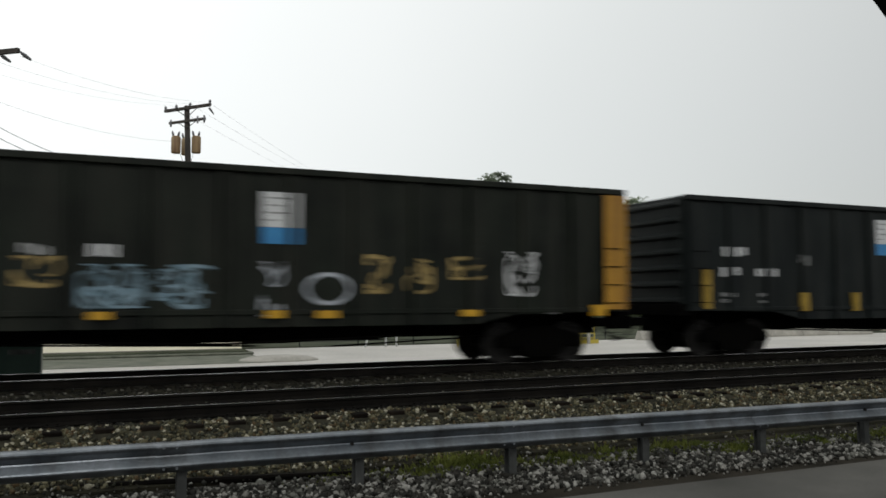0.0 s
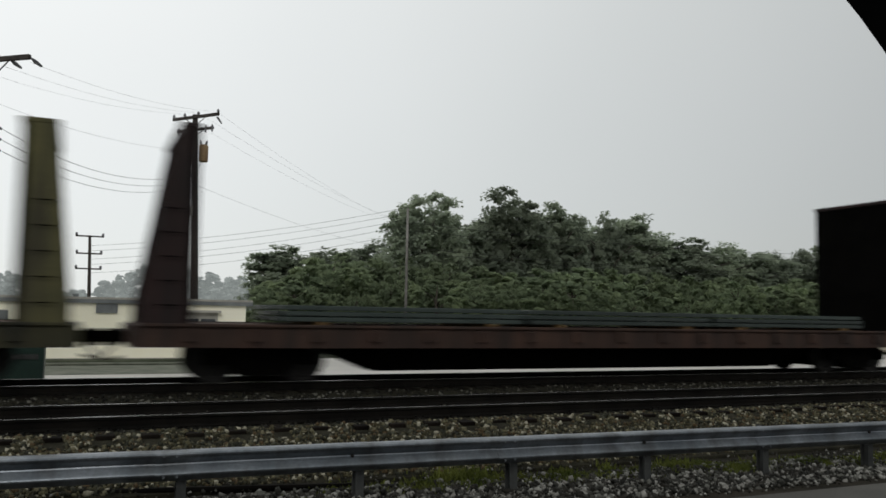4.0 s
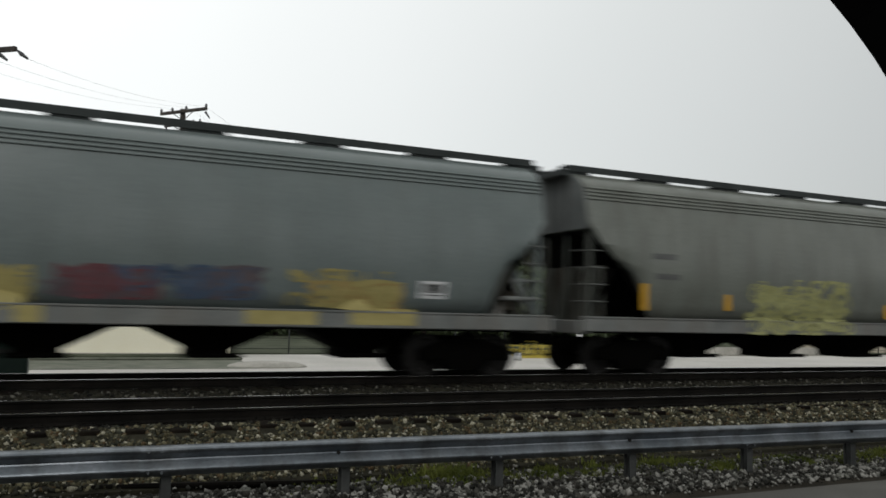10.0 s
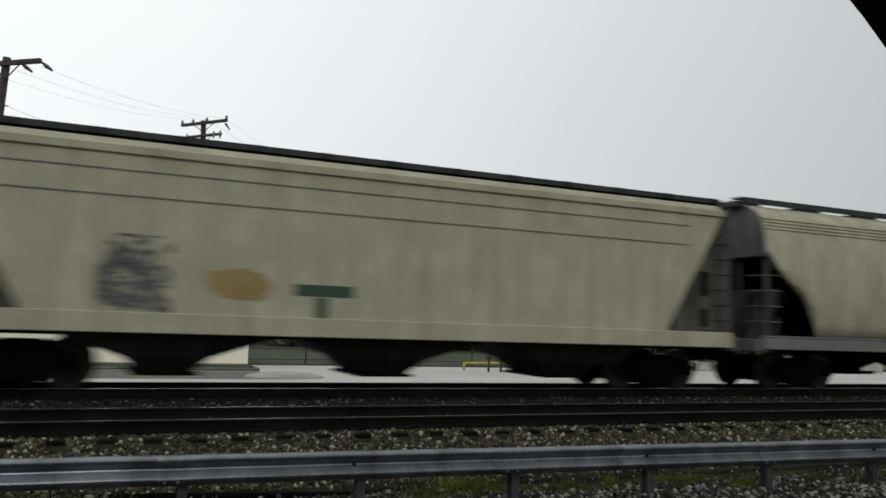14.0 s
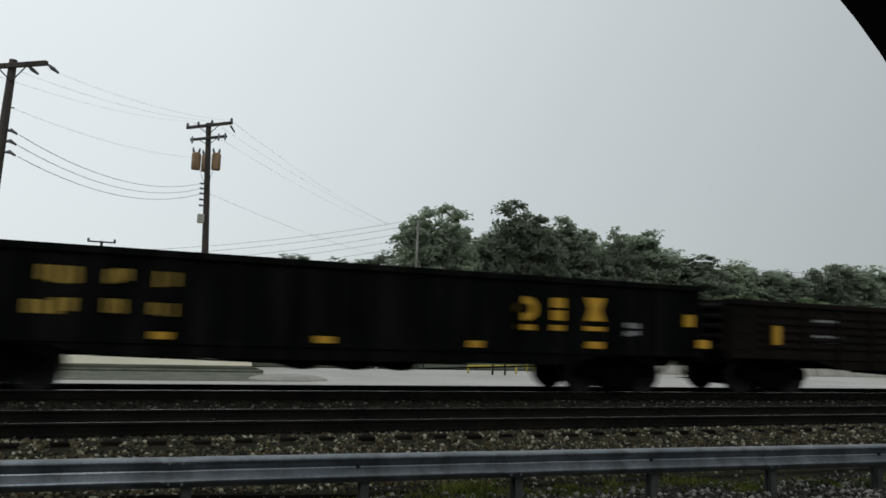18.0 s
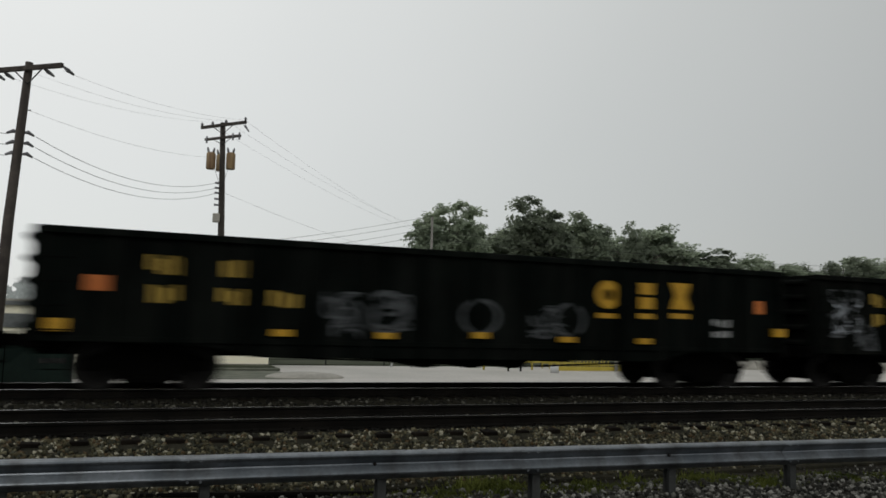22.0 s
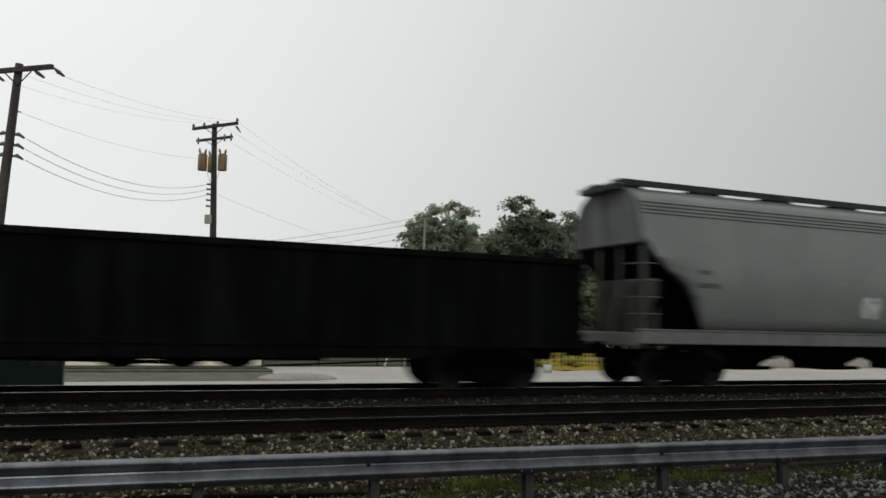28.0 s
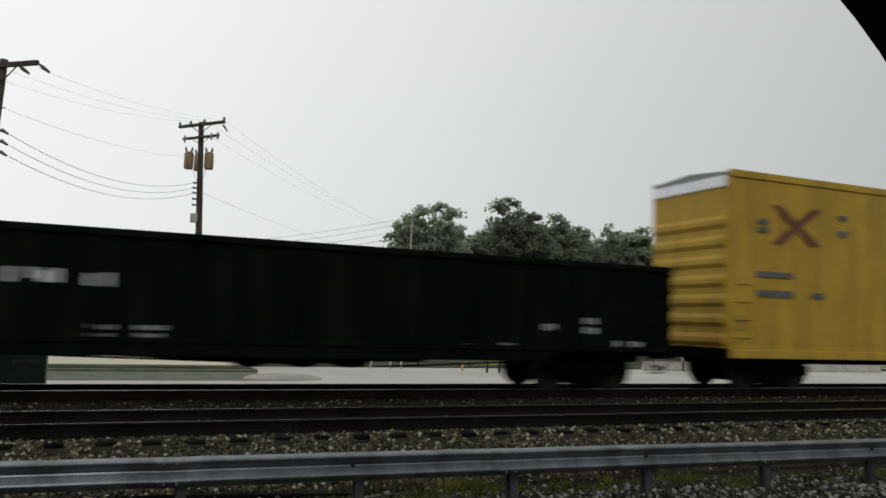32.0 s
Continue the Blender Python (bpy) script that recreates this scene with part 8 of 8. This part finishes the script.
def bed_z(y):
    prof = [(7.6, -0.755), (8.4, -0.735), (9.55, -0.665), (9.75, -0.62), (10.6, -0.36), (11.1, -0.235), (11.36, -0.19), (14.2, -0.19), (15.0, -0.27), (15.8, -0.19), (19.0, -0.19)]
    return np.interp(y, [p[0] for p in prof], [p[1] for p in prof])


def stones(name, seed, n, x0, x1, y0, y1, size, material, label, lift=0.35, slope=0.0):
    """Loose broken stones, one mesh, each a small crooked eight-cornered block."""
    rs = np.random.RandomState(seed)
    iv = np.array([(i, j, k) for i in (-1, 1) for j in (-1, 1) for k in (-1, 1)]) * 0.62
    fi = np.array([(0, 1, 3), (0, 3, 2), (4, 6, 7), (4, 7, 5), (0, 4, 5), (0, 5, 1), (2, 3, 7), (2, 7, 6), (0, 2, 6), (0, 6, 4), (1, 5, 7), (1, 7, 3)])
    x, u = x0 + (x1 - x0) * rs.uniform(0, 1, n) ** 1.25, rs.uniform(y0, y1, n)
    y = u + slope * x
    s = size * rs.uniform(0.45, 1.35, n) ** 1.2
    v = iv[None] * rs.uniform(0.45, 1.35, (n, 8, 3)) * (s[:, None, None] * rs.uniform(0.65, 1.3, (n, 1, 3)))
    q = rs.normal(size=(n, 4))
    q /= np.linalg.norm(q, axis=1, keepdims=True)
    qv, qw = q[:, None, 1:], q[:, None, :1]
    w = v + 2 * np.cross(qv, np.cross(qv, v) + qw * v)
    z = bed_z(y) + s * lift * rs.uniform(-0.4, 1.2, n)
    # stones lie lower before the tie ends
    bare = (np.abs((x + 8.28) % 0.56 - 0.28) < 0.12) & (y > 10.98) & (y < 11.3)
    z = z - 0.10 * bare
    w += np.stack([x, y, z], -1)[:, None]
    f = (fi[None] + 8 * np.arange(n)[:, None, None]).reshape(-1, 3)
    me = bpy.data.meshes.new(name)
    me.vertices.add(8 * n)
    me.vertices.foreach_set("co", w.reshape(-1))
    me.loops.add(len(f) * 3)
    me.loops.foreach_set("vertex_index", f.reshape(-1))
    me.polygons.add(len(f))
    me.polygons.foreach_set("loop_start", np.arange(len(f)) * 3)
    me.update(calc_edges=True)
    me.materials.append(material)
    thing(name, label, "stones", kind="stuff", data=me)


stones("ballast_stones", 1, 42000, -4, 32, 9.82, 11.5, 0.031, BALLAST, "loose mixed grey and brown ballast stones", 0.5)
stones("crib_stones", 2, 9000, -4, 34, 11.45, 13.6, 0.030, SHADED_STONE, "ballast stones between the near ties, painted dark for shade", 0.2)
stones("centre_stones", 3, 10000, -5, 40, 13.5, 16.2, 0.034, SHADED_STONE, "ballast stones between the two tracks, painted dark for shade", 0.3)
stones("verge_stones", 4, 20000, -3, 25, 8.42, 9.62, 0.035, PALESTONE, "pale broken stones on the roadside verge", 0.5, -0.03)
stones("verge_gravel", 5, 6000, -3, 25, 8.2, 9.9, 0.018, PALESTONE, "fine grey gravel on the roadside verge", 0.4, -0.02)


def grass(name, seed, spots, label):
    rs = np.random.RandomState(seed)
    vs = []
    for x, y, rx, ry, n, h in spots:
        px, py = x + rx * rs.normal(size=n) * 0.5, y + ry * rs.normal(size=n) * 0.5
        z = bed_z(py)
        hh = h * rs.uniform(0.4, 1.2, n)
        a = rs.uniform(0, 6.283, n)
        w = 0.012 * rs.uniform(0.7, 1.5, n)
        dx, dy = np.cos(a), np.sin(a)
        lx, ly = rs.normal(size=n) * 0.4 * hh, rs.normal(size=n) * 0.4 * hh
        vs.append(np.stack([np.stack([px - dx * w, py - dy * w, z], -1), np.stack([px + dx * w, py + dy * w, z], -1), np.stack([px + lx, py + ly, z + hh], -1)], 1))
    v = np.concatenate(vs).reshape(-1, 3)
    me = bpy.data.meshes.new(name)
    me.from_pydata(v.tolist(), [], np.arange(len(v)).reshape(-1, 3).tolist())
    me.materials.append(GRASS)
    thing(name, label, "grass", kind="stuff", data=me)


rg = random.Random(4)
grass("verge_grass", 6, [(2.9 + 0.30 * i + rg.uniform(-0.2, 0.2), guard_y(2.9 + 0.30 * i) + rg.uniform(0.40, 0.78), rg.uniform(0.15, 0.5), 0.22, rg.randint(60, 800), rg.uniform(0.03, 0.10)) for i in range(46)], "weedy green grass tufts under the guardrail")
old = thing("disused_rail", "rust-brown disused rail half buried beside the ballast", "rail")
part("web", Build().loft([[(x, y + a, z + b) for a, b in ((-0.07, -0.10), (0.07, -0.10), (0.012, -0.06), (0.035, -0.01), (0.03, 0.02), (-0.03, 0.02), (-0.035, -0.01), (-0.012, -0.06))] for x, y, z in ((-9.0, 10.45, -0.56), (-0.66, 10.02, -0.57), (1.03, 9.80, -0.58), (3.3, 9.62, -0.64))]), RAILSIDE, old)


# the nearest verge stones one by one, on six shared shapes
def one_stone(seed):
    r = random.Random(seed)
    b = Build()
    rings = []
    for z, f in ((-0.5, 0.55), (-0.1, 1.0), (0.3, 0.85), (0.6, 0.35)):
        rings.append([(f * r.uniform(0.75, 1.15) * math.cos(1.0472 * k + seed), f * r.uniform(0.6, 1.0) * math.sin(1.0472 * k + seed), z * r.uniform(0.8, 1.1)) for k in range(6)])
    b.loft(rings)
    return b.mesh("stone", NEARSTONE)


NEARSTONE = mat("pale_broken_stone", (0.025, 0.025, 0.022), (0.11, 0.108, 0.096), 0.85, scale=12, vary=0.8, spec=0.12)
SIX = [one_stone(k) for k in range(6)]
near = thing("verge_stone_bank", "bank of pale broken stones beside the road", "stones", kind="structure")
rn = random.Random(8)
for k in range(300):
    x = 3.0 + 9.0 * rn.random()
    y = 8.36 + 0.62 * rn.random() - 0.03 * x + 0.12
    st = part("stone", SIX[k % 6], NEARSTONE, near, at=(x, y, float(bed_z(y)) + 0.02))
    f = rn.uniform(0.018, 0.038)
    st.scale, st.rotation_euler = (f, f, f), (rn.uniform(-0.4, 0.4), rn.uniform(-0.4, 0.4), rn.uniform(0, 6.28))

# ---- the black rim of the wide-angle lens hood, a hand's width before the eye ----
# seconds, pixel column where the rim meets the top edge of the view
RIM = [(0, 1535), (0.5, 1545), (1, 1562), (2, 1520), (3, 1483), (5.5, 1500), (6, 1497), (7, 1522), (8, 1510), (9, 1502), (10, 1463), (11, 1468), (12, 1442), (13, 1470), (13.5, 1495), (15.5, 1480), (16, 1463), (17, 1460), (18, 1480), (19, 1482), (19.5, 1485), (20, 1590), (21, 1620), (24, 1620), (25.2, 1555), (26, 1540), (26.5, 1545), (28.5, 1558), (29, 1535), (30, 1558), (31, 1523), (32, 1480)]
hood_b = Build()
UNIT = 0.05 / 1452
hood_rings = []
for r, z in ((1100, 0.0), (1700, 0.0), (1700, 0.004), (1110, 0.004)):
    hood_rings.append([(r * UNIT * math.cos(6.28319 * k / 96), r * UNIT * math.sin(6.28319 * k / 96), z) for k in range(96)])
hood_b.loft(hood_rings + hood_rings[:1], caps=False)
LENS_HOOD = solid("lens_hood", hood_b, HOODBLACK, "matt black round rim of the lens hood before the camera", "lens hood")


def travelled(t):
    """How far the train has rolled, in metres, after t seconds."""
    u = t / 32.0
    return 720.68 * u - 14.45 * u * u + 11.18 * u ** 3


def hood_pose(t):
    """The rim sits askew and slips as the picture is steadied, placed to fit the camera's view."""
    a, b, c = (float(np.interp(t, [r[0] for r in TURNS], [r[i] for r in TURNS])) for i in (1, 2, 3))
    slip = 0.81 * (float(np.interp(t, [r[0] for r in RIM], [r[1] for r in RIM])) - 1456)
    return turned(a, b, c) @ Matrix.Translation(((-156 + 0.81 * slip) * UNIT, (-275 + 0.59 * slip) * UNIT, -0.05))


def motions():
    walk(LENS_HOOD, [(r[0], hood_pose(r[0])) for r in TURNS])
    for car, middle in TRAIN:
        walk(car, [(t, pose(middle - travelled(t), FAR_Y, 0)) for t in range(0, 33, 4)])


motions()
